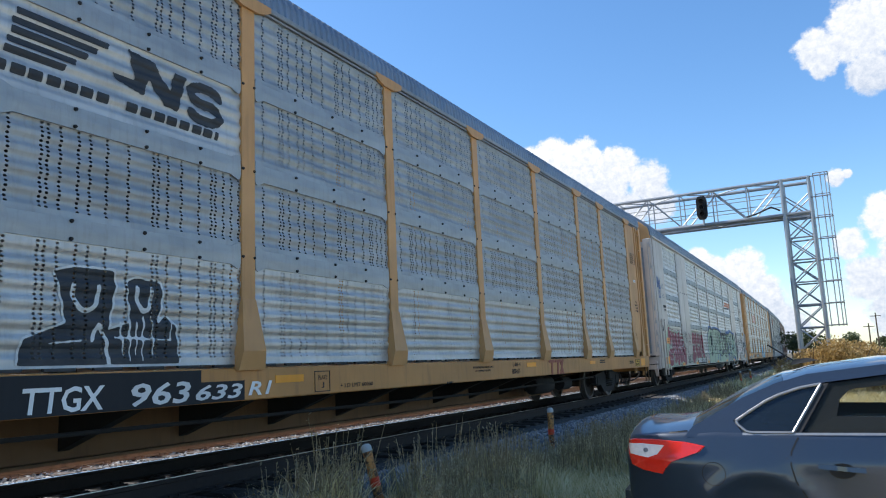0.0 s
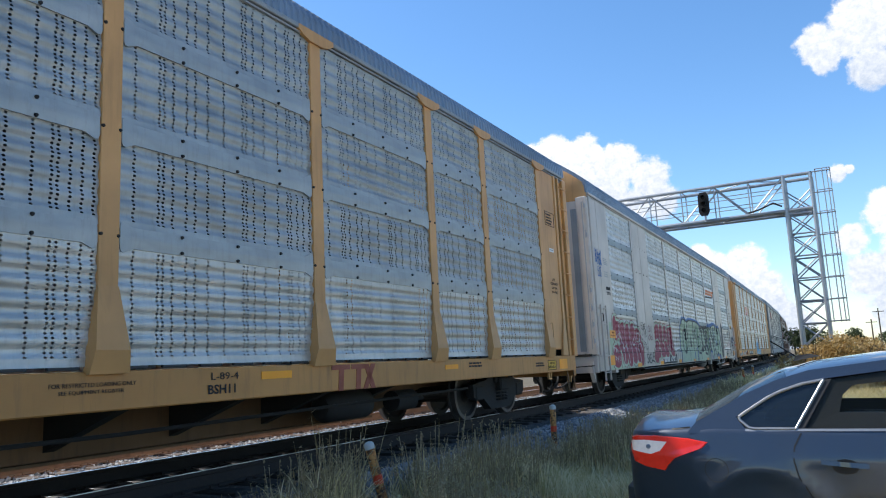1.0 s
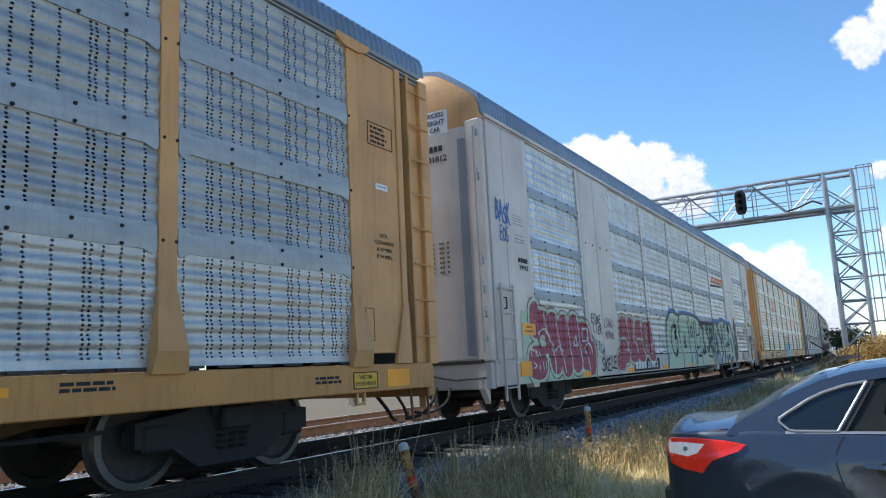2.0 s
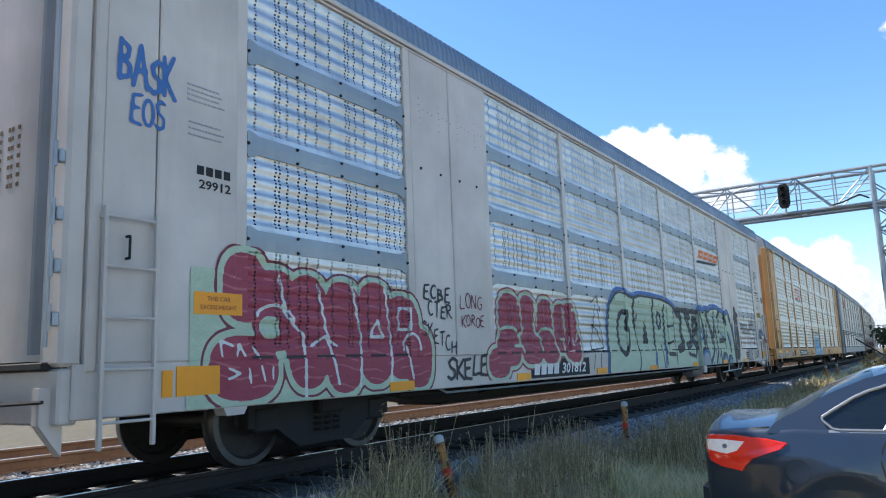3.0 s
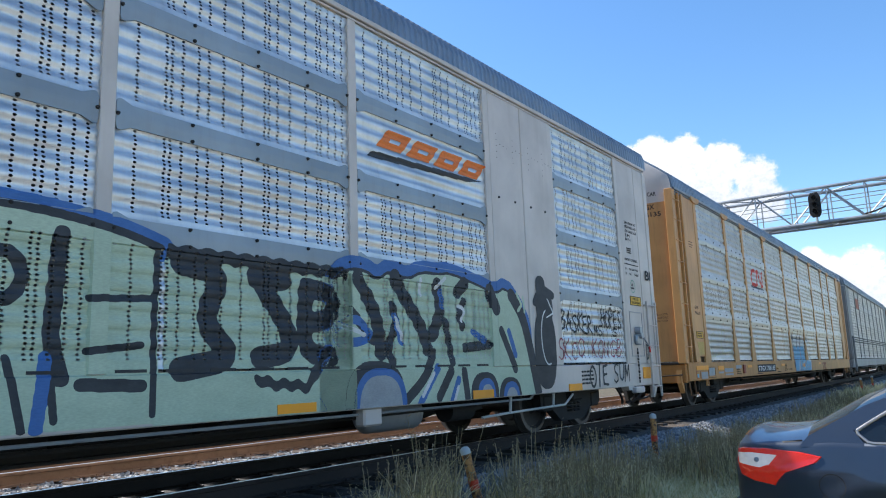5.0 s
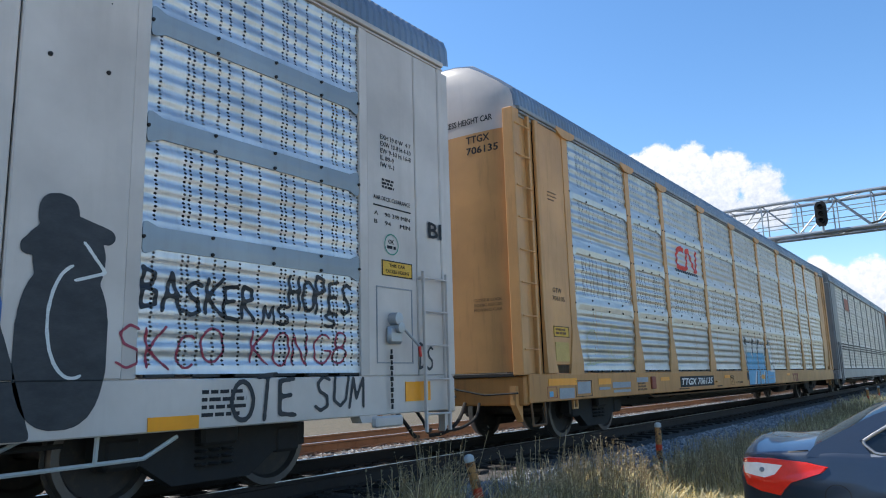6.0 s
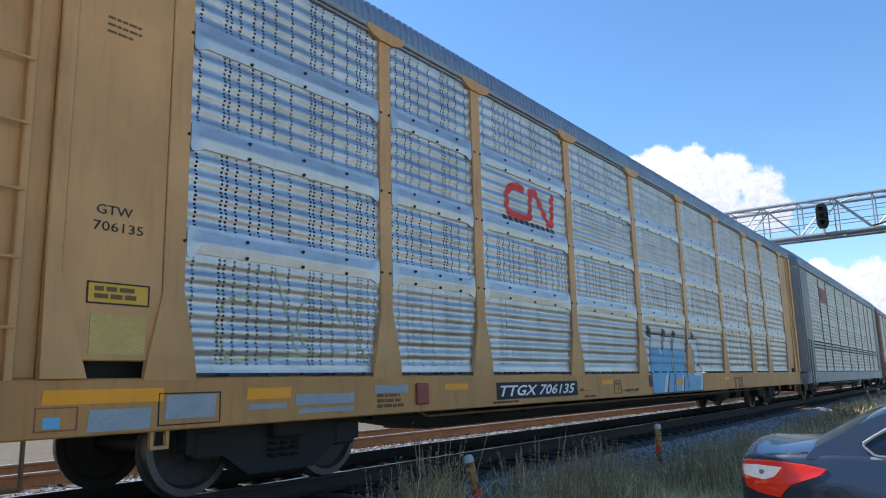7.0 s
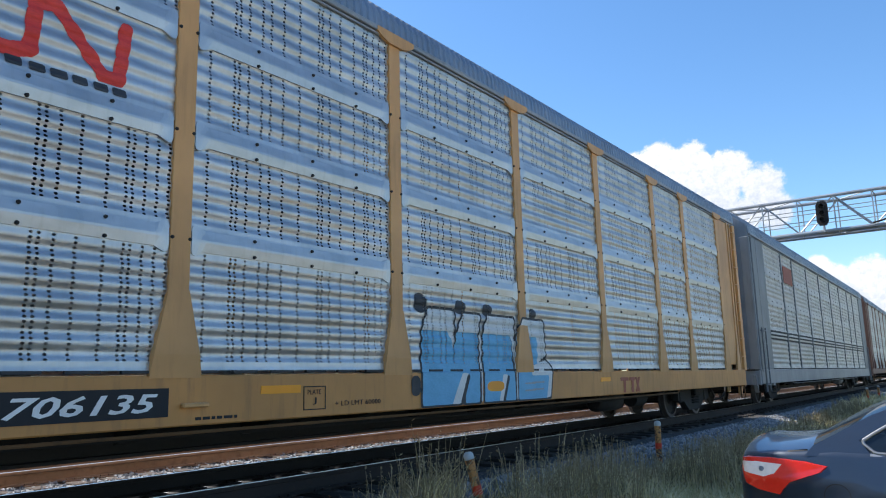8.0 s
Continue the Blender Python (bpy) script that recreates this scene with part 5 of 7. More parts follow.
    # ends: side plates, ladder bays and rounded doors
    for s in (1, -1):
        e0, e1 = 11.8, END
        pieces = []
        if flare:
            pieces.append(("end_plate", Build().box(HALF - 0.05, HALF, s * (e0 + 0.1), s * (e0 + 0.94), 1.20, 5.06, 0.01)))
            k = Build().box(HALF - 0.03, HALF + 0.025, s * (e0 + 0.94), s * (e0 + 1.06), 1.07, 5.08, 0.01)
            k.add([(HALF + 0.027, s * (e0 + 0.95), 1.85), (HALF + 0.027, s * (e0 + 1.06), 1.85), (HALF + 0.05, s * (e0 + 1.06), 1.07), (HALF + 0.05, s * (e0 + 0.72), 1.07),
                   (HALF, s * (e0 + 0.95), 1.85), (HALF, s * (e0 + 1.06), 1.85), (HALF, s * (e0 + 1.06), 1.07), (HALF, s * (e0 + 0.72), 1.07)],
                  [(0, 1, 2, 3), (7, 6, 5, 4), (0, 3, 7, 4), (1, 5, 6, 2), (3, 2, 6, 7), (0, 4, 5, 1)])
            pieces.append(("end_post", k))
            pieces.append(("corner_post", Build().box(HALF - 0.16, HALF + 0.02, s * (END - 0.20), s * (END + 0.008), 1.05, 5.10, 0.012)))
            pieces.append(("ladder_rail", Build().box(HALF - 0.06, HALF + 0.02, s * (e0 + 1.22), s * (e0 + 1.28), 1.05, 5.10, 0.01)))
            bay_b = Build().box(HALF - 0.12, HALF - 0.05, s * (e0 + (1.22 if s > 0 else 1.04)), s * (END - 0.02), 1.07, 5.10, 0.01)
            rows_ = [1.42 + 0.49 * k2 for k2 in range(8)]
            y0, y1 = s * (e0 + 1.25), s * (END - 0.05)
            xr = HALF + 0.03
        else:
            pieces.append(("end_plate", Build().box(HALF - 0.05, HALF + 0.015, s * (e0 + 0.05), s * (e0 + 0.92), 1.07, 5.06, 0.012)))
            pieces.append(("end_plate", Build().box(HALF - 0.05, HALF + 0.015, s * (e0 + 0.935), s * (e0 + 1.42), 1.07, 5.06, 0.012)))
            pieces.append(("corner_post", Build().box(HALF - 0.05, HALF + 0.03, s * (e0 + 1.42), s * (e0 + 1.52), 1.0, 5.06, 0.015)))
            bay_b = Build().box(HALF - 0.3, HALF, s * (e0 + 1.52), s * (END - 0.05), 1.05, 5.06, 0.03)
            rows_ = [0.62 + 0.40 * k2 for k2 in range(5)]
            y0, y1 = s * (e0 + 0.96), s * (e0 + 1.42)
            xr = HALF + 0.09
            for yy in (y0, y1):
                pieces.append(("ladder_rail", Build().box(HALF + 0.06, HALF + 0.10, yy - 0.016, yy + 0.016, 0.42, 2.3, 0.004)))
                pieces.append(("bracket", Build().box(HALF + 0.0, HALF + 0.06, yy - 0.02, yy + 0.02, 2.2, 2.24, 0.004)))
        # stirrup steps and pulling bracket below the sill
        for yy in ((END - 0.45,) if flare else ()):
            st = Build().path([(HALF - 0.03, s * (yy - 0.2), zs + 0.02), (HALF - 0.01, s * (yy - 0.19), 0.33), (HALF - 0.01, s * (yy + 0.19), 0.33), (HALF - 0.03, s * (yy + 0.2), zs + 0.02)], 0.018, 6)
            pieces.append(("stirrup_step", st))
        if flare:
            ym, zm, q, t_ = s * (END - 1.7), zs - 0.06, 0.085, 0.03
            pieces.append(("towing_eye", Build().box(HALF - 0.06, HALF - 0.02, ym - q, ym + q, zm + q - t_, zm + q, 0.005).box(HALF - 0.06, HALF - 0.02, ym - q, ym + q, zm - q, zm - q + t_, 0.005)
                           .box(HALF - 0.058, HALF - 0.022, ym - q, ym - q + t_, zm - q + t_, zm + q - t_).box(HALF - 0.058, HALF - 0.022, ym + q - t_, ym + q, zm - q + t_, zm + q - t_)))
        else:
            pieces.append(("jacking_pad", Build().plate([(s * (END - 1.85), zs + 0.02), (s * (END - 1.55), zs + 0.02), (s * (END - 1.6), zs - 0.07), (s * (END - 1.8), zs - 0.07)], "x", HALF - 0.14, HALF + 0.005)))
        pieces.append(("corner_gusset", Build().plate([(s * (END - 0.16), zs + 0.25), (s * (END + 0.02), zs + 0.25), (s * (END + 0.02), zs - 0.02), (s * (END - 0.16), zs - 0.26)], "x", HALF - 0.22, HALF - 0.12)))
        # added plate behind the ladder gap; its dark colour stands for shade
        pieces.append(("gap_backing", Build().box(HALF - 0.345, HALF - 0.31, s * (e0 + 0.05), s * (END - 0.14), 1.07, 5.08)))
        for nm, bd in pieces:
            o = part(nm, bd, M["inside"] if nm == "gap_backing" else paint if nm not in ("stirrup_step", "jacking_pad") else M["tan_dark" if flare else style["sill"]], car)
            o2 = part(nm, o.data, None, car)
            o2.matrix_basis = pose(0, 0, 0, 0, 0, 180)
        bay = part("ladder_bay", bay_b, paint, car)
        r2 = part("ladder_bay", bay.data, None, car)
        r2.matrix_basis = pose(0, 0, 0, 0, 0, 180)
        rg = shared(("rung", style["paint"]), lambda: Build().rod((0, 0, 0), (0, 1, 0), 0.013, 7).mesh("rung", paint))
        for z in rows_:
            o = part("rung", rg, None, bay)
            o.matrix_basis = Matrix.LocRotScale((xr, min(y0, y1), z), None, (1, abs(y1 - y0), 1))
        # rounded end door
        prof = [(x, s * door_y(x)) for x in DOOR_X]
        db = Build()
        zz = [1.10, 1.5, 3.0, style["split"], style["split"] + 0.004, 5.05, 5.2, 5.34, 5.46, 5.67, 5.88, 6.0, 6.06]
        v = []
        for z in zz:
            k = float(np.interp(z, [5.2, 5.34, 5.46, 5.67, 5.88, 6.0, 6.06], [1.0, 0.99, 0.96, 0.79, 0.60, 0.48, 0.35]))
            dp = float(np.interp(z, [5.3, 5.67, 5.95, 6.06], [1.0, 0.98, 0.92, 0.75]))
            v += [(x * k, s * (END - 0.45) + (y - s * (END - 0.45)) * dp, z) for x, y in prof]
        n = len(prof)
        for j in range(len(zz) - 1):
            f = [(j * n + i, j * n + i + 1, (j + 1) * n + i + 1, (j + 1) * n + i) for i in range(n - 1)]
            if j == 0:
                db.add(v, [])
            db.f += f
            db.mi += [1 if j >= 3 else 0] * len(f)
        db.f.append(tuple((len(zz) - 1) * n + i for i in range(n)))
        db.mi.append(1)
        dr = part("end_door", db, [M[style["door"]], M[style["door_top"]]], car, smooth=True)
        part("lock_rod", Build().rod((-0.05, s * (END + 0.005), 1.2), (-0.05, s * (END + 0.005), 5.5), 0.016, 8).box(-0.10, 0.0, s * (END - 0.05), s * (END + 0.025), 1.5, 1.68, 0.01), M["black" if flare else "steel"], dr, "vertical lock rod")
        part("apron", Build().box(-HALF + 0.15, HALF - 0.15, s * (END - 0.15), s * (END + 0.0), 1.03, 1.09, 0.01), M["black"], car)
    return car


TAN_A = dict(belly=0.27, low=0.74, paint="tan", sill="tan_sill", rail="grey", flare=True, cap=True, columns=False, strap="panel_plain_dull", split=4.6, door="tan", door_top="tan",
             sheet=lambda j, row: "plain_bright" if (j, row) == (2, 2) else "bright" if row == 0 else "dull",
             label="tan auto-rack freight car with dull punched metal side panels")
WHITE_B = dict(paint="white", sill="white", rail="white", flare=False, cap=False, columns=True, strap="strap", split=4.95, door="white", door_top="tan",
               sheet=lambda j, row: "plain_clean" if (j, row) == (6, 2) else "clean", label="pale grey auto-rack freight car covered with graffiti along the bottom")
TAN_C = dict(TAN_A, foot=0.03, strap="panel_plain_satin", belly=0.36, low=0.65, sheet=lambda j, row: "plain_satin" if (j, row) == (2, 2) else "satin", door_top="white", split=4.82, label="tan auto-rack freight car with bright punched metal side panels")
GREY_D = dict(WHITE_B, paint="darkgrey", sill="grey", rail="grey", columns=False, strap=None, door="darkgrey", door_top="darkgrey", sheet=lambda j, row: "bright", label="dark grey auto-rack freight car with pale side panels")
BROWN_E = dict(TAN_A, paint="brownred", sill="brownred", door="brownred", door_top="brownred", sheet=lambda j, row: "bright", label="oxide-red auto-rack freight car with pale side panels")
CARS = [rack_car(i, st) for i, st in enumerate((TAN_A, WHITE_B, TAN_C, GREY_D, BROWN_E, WHITE_B, TAN_C, GREY_D))]


# ---- lettering and graffiti on the cars ----
def paint_flat(name, col, rough=0.62, fade=0.35):
    m, n, l, b = node_mat(name)
    a = noise_tex(n, l, 3.0, 6, stretch=(1, 1, 2.0), rough=0.65)
    c = noise_tex(n, l, 25, 4, stretch=(1, 1, 4.0))
    base = mix(n, l, ramp(n, l, a, ((0.35, (0, 0, 0)), (0.8, (fade, fade, fade)))), col, tuple(min(1.0, k * 1.5 + 0.08) for k in col))
    base = mix(n, l, 0.25, base, ramp(n, l, c, ((0.35, (0.4, 0.4, 0.4)), (0.65, (1, 1, 1)))), "MULTIPLY")
    l.new(base, b.inputs["Base Color"])
    b.inputs["Roughness"].default_value = rough
    if not name.startswith("g_"):
        return m
    # the sheet's holes go through the paint as well: bay by bay, on the lowest row of sheets
    tc = n.new("ShaderNodeTexCoord")
    sp = n.new("ShaderNodeSeparateXYZ")
    l.new(tc.outputs["Object"], sp.inputs[0])
    mids = [(p + q) / 2 for p, q in zip(EDGES, EDGES[1:])]
    mid = mids[0]
    for e, m0, m1 in zip(EDGES[1:-1], mids, mids[1:]):
        mid = math_node(n, l, "ADD", mid, math_node(n, l, "MULTIPLY", math_node(n, l, "GREATER_THAN", sp.outputs[1], e), m1 - m0))
    off = math_node(n, l, "SUBTRACT", sp.outputs[1], mid)
    hole = hole_nodes(n, l, off, math_node(n, l, "SUBTRACT", sp.outputs[2], ROWS_Z[0][0]), 2.74)
    hole = math_node(n, l, "MULTIPLY", hole, math_node(n, l, "COMPARE", sp.outputs[2], 1.65, 0.47))
    # not on the solid columns nor on the end plates
    away = math_node(n, l, "ABSOLUTE", sp.outputs[1])
    hole = math_node(n, l, "MULTIPLY", hole, math_node(n, l, "SUBTRACT", 1.0, math_node(n, l, "COMPARE", away, 8.095, 1.05)))
    hole = math_node(n, l, "MULTIPLY", hole, math_node(n, l, "LESS_THAN", away, 11.7))
    tr = n.new("ShaderNodeBsdfTransparent")
    ms = n.new("ShaderNodeMixShader")
    l.new(hole, ms.inputs[0])
    l.new(b.outputs[0], ms.inputs[1])
    l.new(tr.outputs[0], ms.inputs[2])
    l.new(ms.outputs[0], n["Material Output"].inputs[0])
    return m


for _k, _c in (("g_mint", (0.42, 0.52, 0.38)), ("g_red", (0.30, 0.035, 0.065)), ("g_darkred", (0.17, 0.02, 0.04)), ("g_pink", (0.42, 0.10, 0.13)), ("g_white", (0.62, 0.64, 0.62)), ("g_black", (0.018, 0.022, 0.028)),
               ("g_blue", (0.035, 0.13, 0.36)), ("g_cyan", (0.13, 0.38, 0.58)), ("g_grey", (0.30, 0.32, 0.33)), ("sign_yellow", (0.64, 0.37, 0.03)), ("logo_orange", (0.75, 0.17, 0.02)), ("logo_red", (0.62, 0.03, 0.02)), ("oldred", (0.28, 0.06, 0.03)),
               ("patch_grey", (0.30, 0.33, 0.36)), ("sign_white", (0.72, 0.72, 0.70)), ("green_ink", (0.02, 0.28, 0.18)), ("g_olive", (0.44, 0.45, 0.27)), ("faded_yellow", (0.52, 0.36, 0.10))):
    M[_k] = paint_flat(_k, _c)


def car_surface(kind):
    """How far the outside of the side stands from the car's middle at (y, z), for paint that lies on it."""
    flare = kind != "white"

    def f(Y, Z):
        X = np.full(Y.shape, HALF + 0.014)
        for row, (z0, z1) in enumerate(ROWS_Z):
            pts = corrugation(0.0, z1 - z0, 0.2 if row < 3 else 0.05)
            inside = (Z >= z0) & (Z < z1)
            X = np.where(inside, HALF - 0.03 + np.interp(Z - z0, [p[1] for p in pts], [p[0] for p in pts]), X)
            if row < 3:
                X = np.where((np.abs(Z - (z1 - 0.1)) < 0.12), HALF + (0.019 if kind == "satin" else 0.010), X)
        X = np.where(Z < 1.07, HALF + 0.014, X)
        X = np.where((Z >= 1.07) & (Z < 1.13), HALF - 0.004, X)
        for e in EDGES:
            w = 0.115 if flare else 0.075
            X = np.where((np.abs(Y - e) < w) & (Z > 1.07), HALF + (0.014 if flare else 0.016), X)
        if not flare:
            for a, c in ((EDGES[1], EDGES[2]), (EDGES[7], EDGES[8])):
                X = np.where((Y > a + 0.07) & (Y < c - 0.07) & (Z > 1.07), HALF + 0.022, X)
            X = np.where((np.abs(Y) > 11.88) & (Z > 1.07), HALF + 0.018, X)
        return X
    return f


def near_line(Y, Z, pts):
    """Distance from a bent line."""
    d = np.full(Y.shape, 9.0)
    for (a, b2), (c, e) in zip(pts, pts[1:]):
        vy, vz = c - a, e - b2
        t = np.clip(((Y - a) * vy + (Z - b2) * vz) / max(vy * vy + vz * vz, 1e-9), 0, 1)
        d = np.minimum(d, np.hypot(Y - a - t * vy, Z - b2 - t * vz))
    return d


def sprayed(car, kind, y0, y1, z0, z1, layers, label, cell=0.02, name="graffiti", soft=8):
    """Paint that follows the side of a car. layers: (mask of Y and Z, material), later ones on top."""
    ny, nz_ = int((y1 - y0) / cell), int((z1 - z0) / cell)
    gy, gz = np.linspace(y0, y1, ny + 1), np.linspace(z0, z1, nz_ + 1)
    YY, ZZ = np.meshgrid(gy, gz, indexing="ij")
    cy, cz = np.meshgrid((gy[1:] + gy[:-1]) / 2, (gz[1:] + gz[:-1]) / 2, indexing="ij")
    which = np.full(cy.shape, -1)
    for k, (mask, _) in enumerate(layers):
        which[mask(cy, cz)] = k
    # round off the steps along the edges of each colour
    pad = np.full((ny + 2, nz_ + 2), -1)
    pad[1:-1, 1:-1] = which
    vid = np.arange((ny + 1) * (nz_ + 1)).reshape(ny + 1, nz_ + 1)
    up = pad[:-1, 1:-1] != pad[1:, 1:-1]
    along = pad[1:-1, :-1] != pad[1:-1, 1:]
    ea = np.concatenate([vid[:, :-1][up], vid[:-1, :][along]])
    eb = np.concatenate([vid[:, 1:][up], vid[1:, :][along]])
    P = np.stack([YY.ravel(), ZZ.ravel()], -1)
    cnt = np.bincount(ea, minlength=len(P)) + np.bincount(eb, minlength=len(P))
    rim = cnt >= 2
    for _ in range(soft):
        acc = np.zeros_like(P)
        np.add.at(acc, ea, P[eb])
        np.add.at(acc, eb, P[ea])
        P[rim] = 0.5 * P[rim] + 0.5 * acc[rim] / cnt[rim, None]
    X = car_surface(kind)(P[:, 0], P[:, 1]) + 0.005
    ii, jj = np.nonzero(which >= 0)
    quads = np.stack([vid[ii, jj], vid[ii + 1, jj], vid[ii + 1, jj + 1], vid[ii, jj + 1]], -1)
    used, flat = np.unique(quads, return_inverse=True)
    me = bpy.data.meshes.new(name)
    me.from_pydata(np.column_stack([X, P])[used].tolist(), [], flat.reshape(-1, 4).tolist())
    for _, mat in layers:
        me.materials.append(M[mat])
    me.polygons.foreach_set("material_index", which[ii, jj].tolist())
    return part(name, me, None, car, label)


def rounded(pts, turns=2):
    """Cuts the corners of a bent line, again and again."""
    for _ in range(turns):
        out = [pts[0]]
        for p, q in zip(pts, pts[1:]):
            out += [tuple(a * 0.75 + c * 0.25 for a, c in zip(p, q)), tuple(a * 0.25 + c * 0.75 for a, c in zip(p, q))]
        pts = out + [pts[-1]]
    return pts


def line(pts, w):
    return lambda Y, Z: near_line(Y, Z, pts) < w / 2


def lines(many, w):
    return lambda Y, Z: np.minimum.reduce([near_line(Y, Z, p) for p in many]) < w / 2


def blobs_mask(many, grow=0.0):
    """Rounded lumps: (y, z, half width, half height)."""
    def f(Y, Z):
        m = np.zeros(Y.shape, bool)
        for y, z, a, b2 in many:
            m |= (np.abs((Y - y) / (a + grow)) ** 2.6 + np.abs((Z - z) / (b2 + grow)) ** 2.6) < 1
        return m
    return f


def poly_mask(pts):
    def f(Y, Z):
        c = np.zeros(Y.shape, bool)
        for (a, b2), (d, e) in zip(pts, pts[1:] + pts[:1]):
            if b2 == e:
                continue
            c ^= ((b2 > Z) != (e > Z)) & (Y < (d - a) * (Z - b2) / (e - b2) + a)
        return c
    return f


def rect_mask(y0, y1, z0, z1, slant=0.0):
    return lambda Y, Z: (Z > z0) & (Z < z1) & (Y - slant * (Z - z0) > y0) & (Y - slant * (Z - z0) < y1)


def minus(a, b2):
    return lambda Y, Z: a(Y, Z) & ~b2(Y, Z)


def arc(cy, cz, ry, rz, a0, a1, n=10):
    return [(cy + ry * math.cos(math.radians(a0 + (a1 - a0) * k / n)), cz + rz * math.sin(math.radians(a0 + (a1 - a0) * k / n))) for k in range(n + 1)]


def text_mesh(body, size, shear=0.0, bold=0.0):
    cu = bpy.data.curves.new("lettering", "FONT")
    cu.body, cu.size, cu.shear, cu.offset, cu.extrude = body, size, shear, bold, 0.001
    cu.resolution_u = 2
    ob = new("lettering", cu)
    me = bpy.data.meshes.new_from_object(ob.evaluated_get(bpy.context.evaluated_depsgraph_get()))
    bpy.data.objects.remove(ob)
    bpy.data.curves.remove(cu)
    return me


def write(car, body, y, z, width, height, mat, x=HALF + 0.020, shear=0.0, end=0):
    """Letters on the car's near side, from y to y + width, cap height as given. end: on the leading end instead, y then runs sideways."""
    me = text_mesh(body, 1.0, 0.0, 0.018 if height > 0.08 else 0.0)
    co = np.array([v.co for v in me.vertices])
    polys = [tuple(p.vertices) for p in me.polygons]
    bpy.data.meshes.remove(me)
    # which letter each vertex belongs to: pieces that overlap along the line are one letter
    root = list(range(len(co)))

    def find(k):
        while root[k] != k:
            root[k] = root[root[k]]
            k = root[k]
        return k
    for p in polys:
        for q in p[1:]:
            root[find(q)] = find(p[0])
    spans = {}
    for k in range(len(co)):
        a, b2 = spans.get(find(k), (9e9, -9e9))
        spans[find(k)] = (min(a, co[k, 0]), max(b2, co[k, 0]))
    letters, reach = [], -9e9
    for r_, (a, b2) in sorted(spans.items(), key=lambda kv: kv[1]):
        if a < reach - 0.02 and letters:
            letters[-1].add(r_)
        else:
            letters.append({r_})
        reach = max(reach, b2)
    co[:, 0] += shear * co[:, 1]
    lo, hi = co.min(0), co.max(0)
    sx, sz = width / (hi[0] - lo[0]), height / (hi[1] - lo[1])
    place = []
    for px, py, d in co:
        u, w = (px - lo[0]) * sx, (py - lo[1]) * sz
        place.append((y + u, -(door_face(y + u) + 0.004 + d), z + w) if end else (x + d, y + u, z + w))
    small = height < 0.1
    for group in [set(spans)] if small else letters:
        faces = [p for p in polys if find(p[0]) in group]
        ids = sorted({k for p in faces for k in p})
        at = {k: n for n, k in enumerate(ids)}
        me = bpy.data.meshes.new("lettering" if small else "letter")
        me.from_pydata([place[k] for k in ids], [], [tuple(at[k] for k in p) for p in faces])
        me.materials.append(M[mat])
        o = part(me.name.split(".")[0], me, None, car)
        if small:
            o["kind"] = "stuff"


def plate(car, y0, y1, z0, z1, mat, name="marking", x=HALF + 0.014, label="", slant=0.0, frame_mat=None):
    b = Build()
    h = z1 - z0
    b.add([(x + 0.003, y0, z0), (x + 0.003, y1, z0), (x + 0.003, y1 + slant * h, z1), (x + 0.003, y0 + slant * h, z1), (x - 0.006, y0, z0), (x - 0.006, y1, z0), (x - 0.006, y1 + slant * h, z1), (x - 0.006, y0 + slant * h, z1)],
          [(0, 1, 2, 3), (0, 4, 5, 1), (1, 5, 6, 2), (2, 6, 7, 3), (3, 7, 4, 0)])
    o = part(name, b, M[mat], car, label)
    if frame_mat:
        t = 0.012
        fb = Build()
        for a, c, d, e in ((y0, y1, z0, z0 + t), (y0, y1, z1 - t, z1), (y0, y0 + t, z0 + t, z1 - t), (y1 - t, y1, z0 + t, z1 - t)):
            fb.box(x, x + 0.006, a, c, d, e)
        part("border", fb, M[frame_mat], o)
    return o


def outline(car, y0, y1, z0, z1, mat, x=HALF + 0.015, t=0.01):
    fb = Build()
    for a, c, d, e in ((y0, y1, z0, z0 + t), (y0, y1, z1 - t, z1), (y0, y0 + t, z0 + t, z1 - t), (y1 - t, y1, z0 + t, z1 - t)):
        fb.box(x - 0.004, x + 0.002, a, c, d, e)
    return part("border", fb, M[mat], car)


def bars(car, y, z, width, count, height, mat, x=HALF + 0.016, gap=1.6):
    """Small writing that is too fine to read: rows of short bars."""
    b = Build()
    r = random.Random(int(abs(y * 100 + z * 1000)))
    for k in range(count):
        zz = z - k * height * gap
        a = y
        lim = y + width * r.uniform(0.7, 1.0)
        while a < lim:
            w = min(height * r.uniform(1.2, 4.0), lim - a)
            b.box(x - 0.003, x + 0.001, a, a + w, zz, zz + height)
            a += w + height * 0.7
    o = part("small_lettering", b, M[mat], car)
    o["kind"] = "stuff"
    return o


A, B, C, D = CARS[:4]

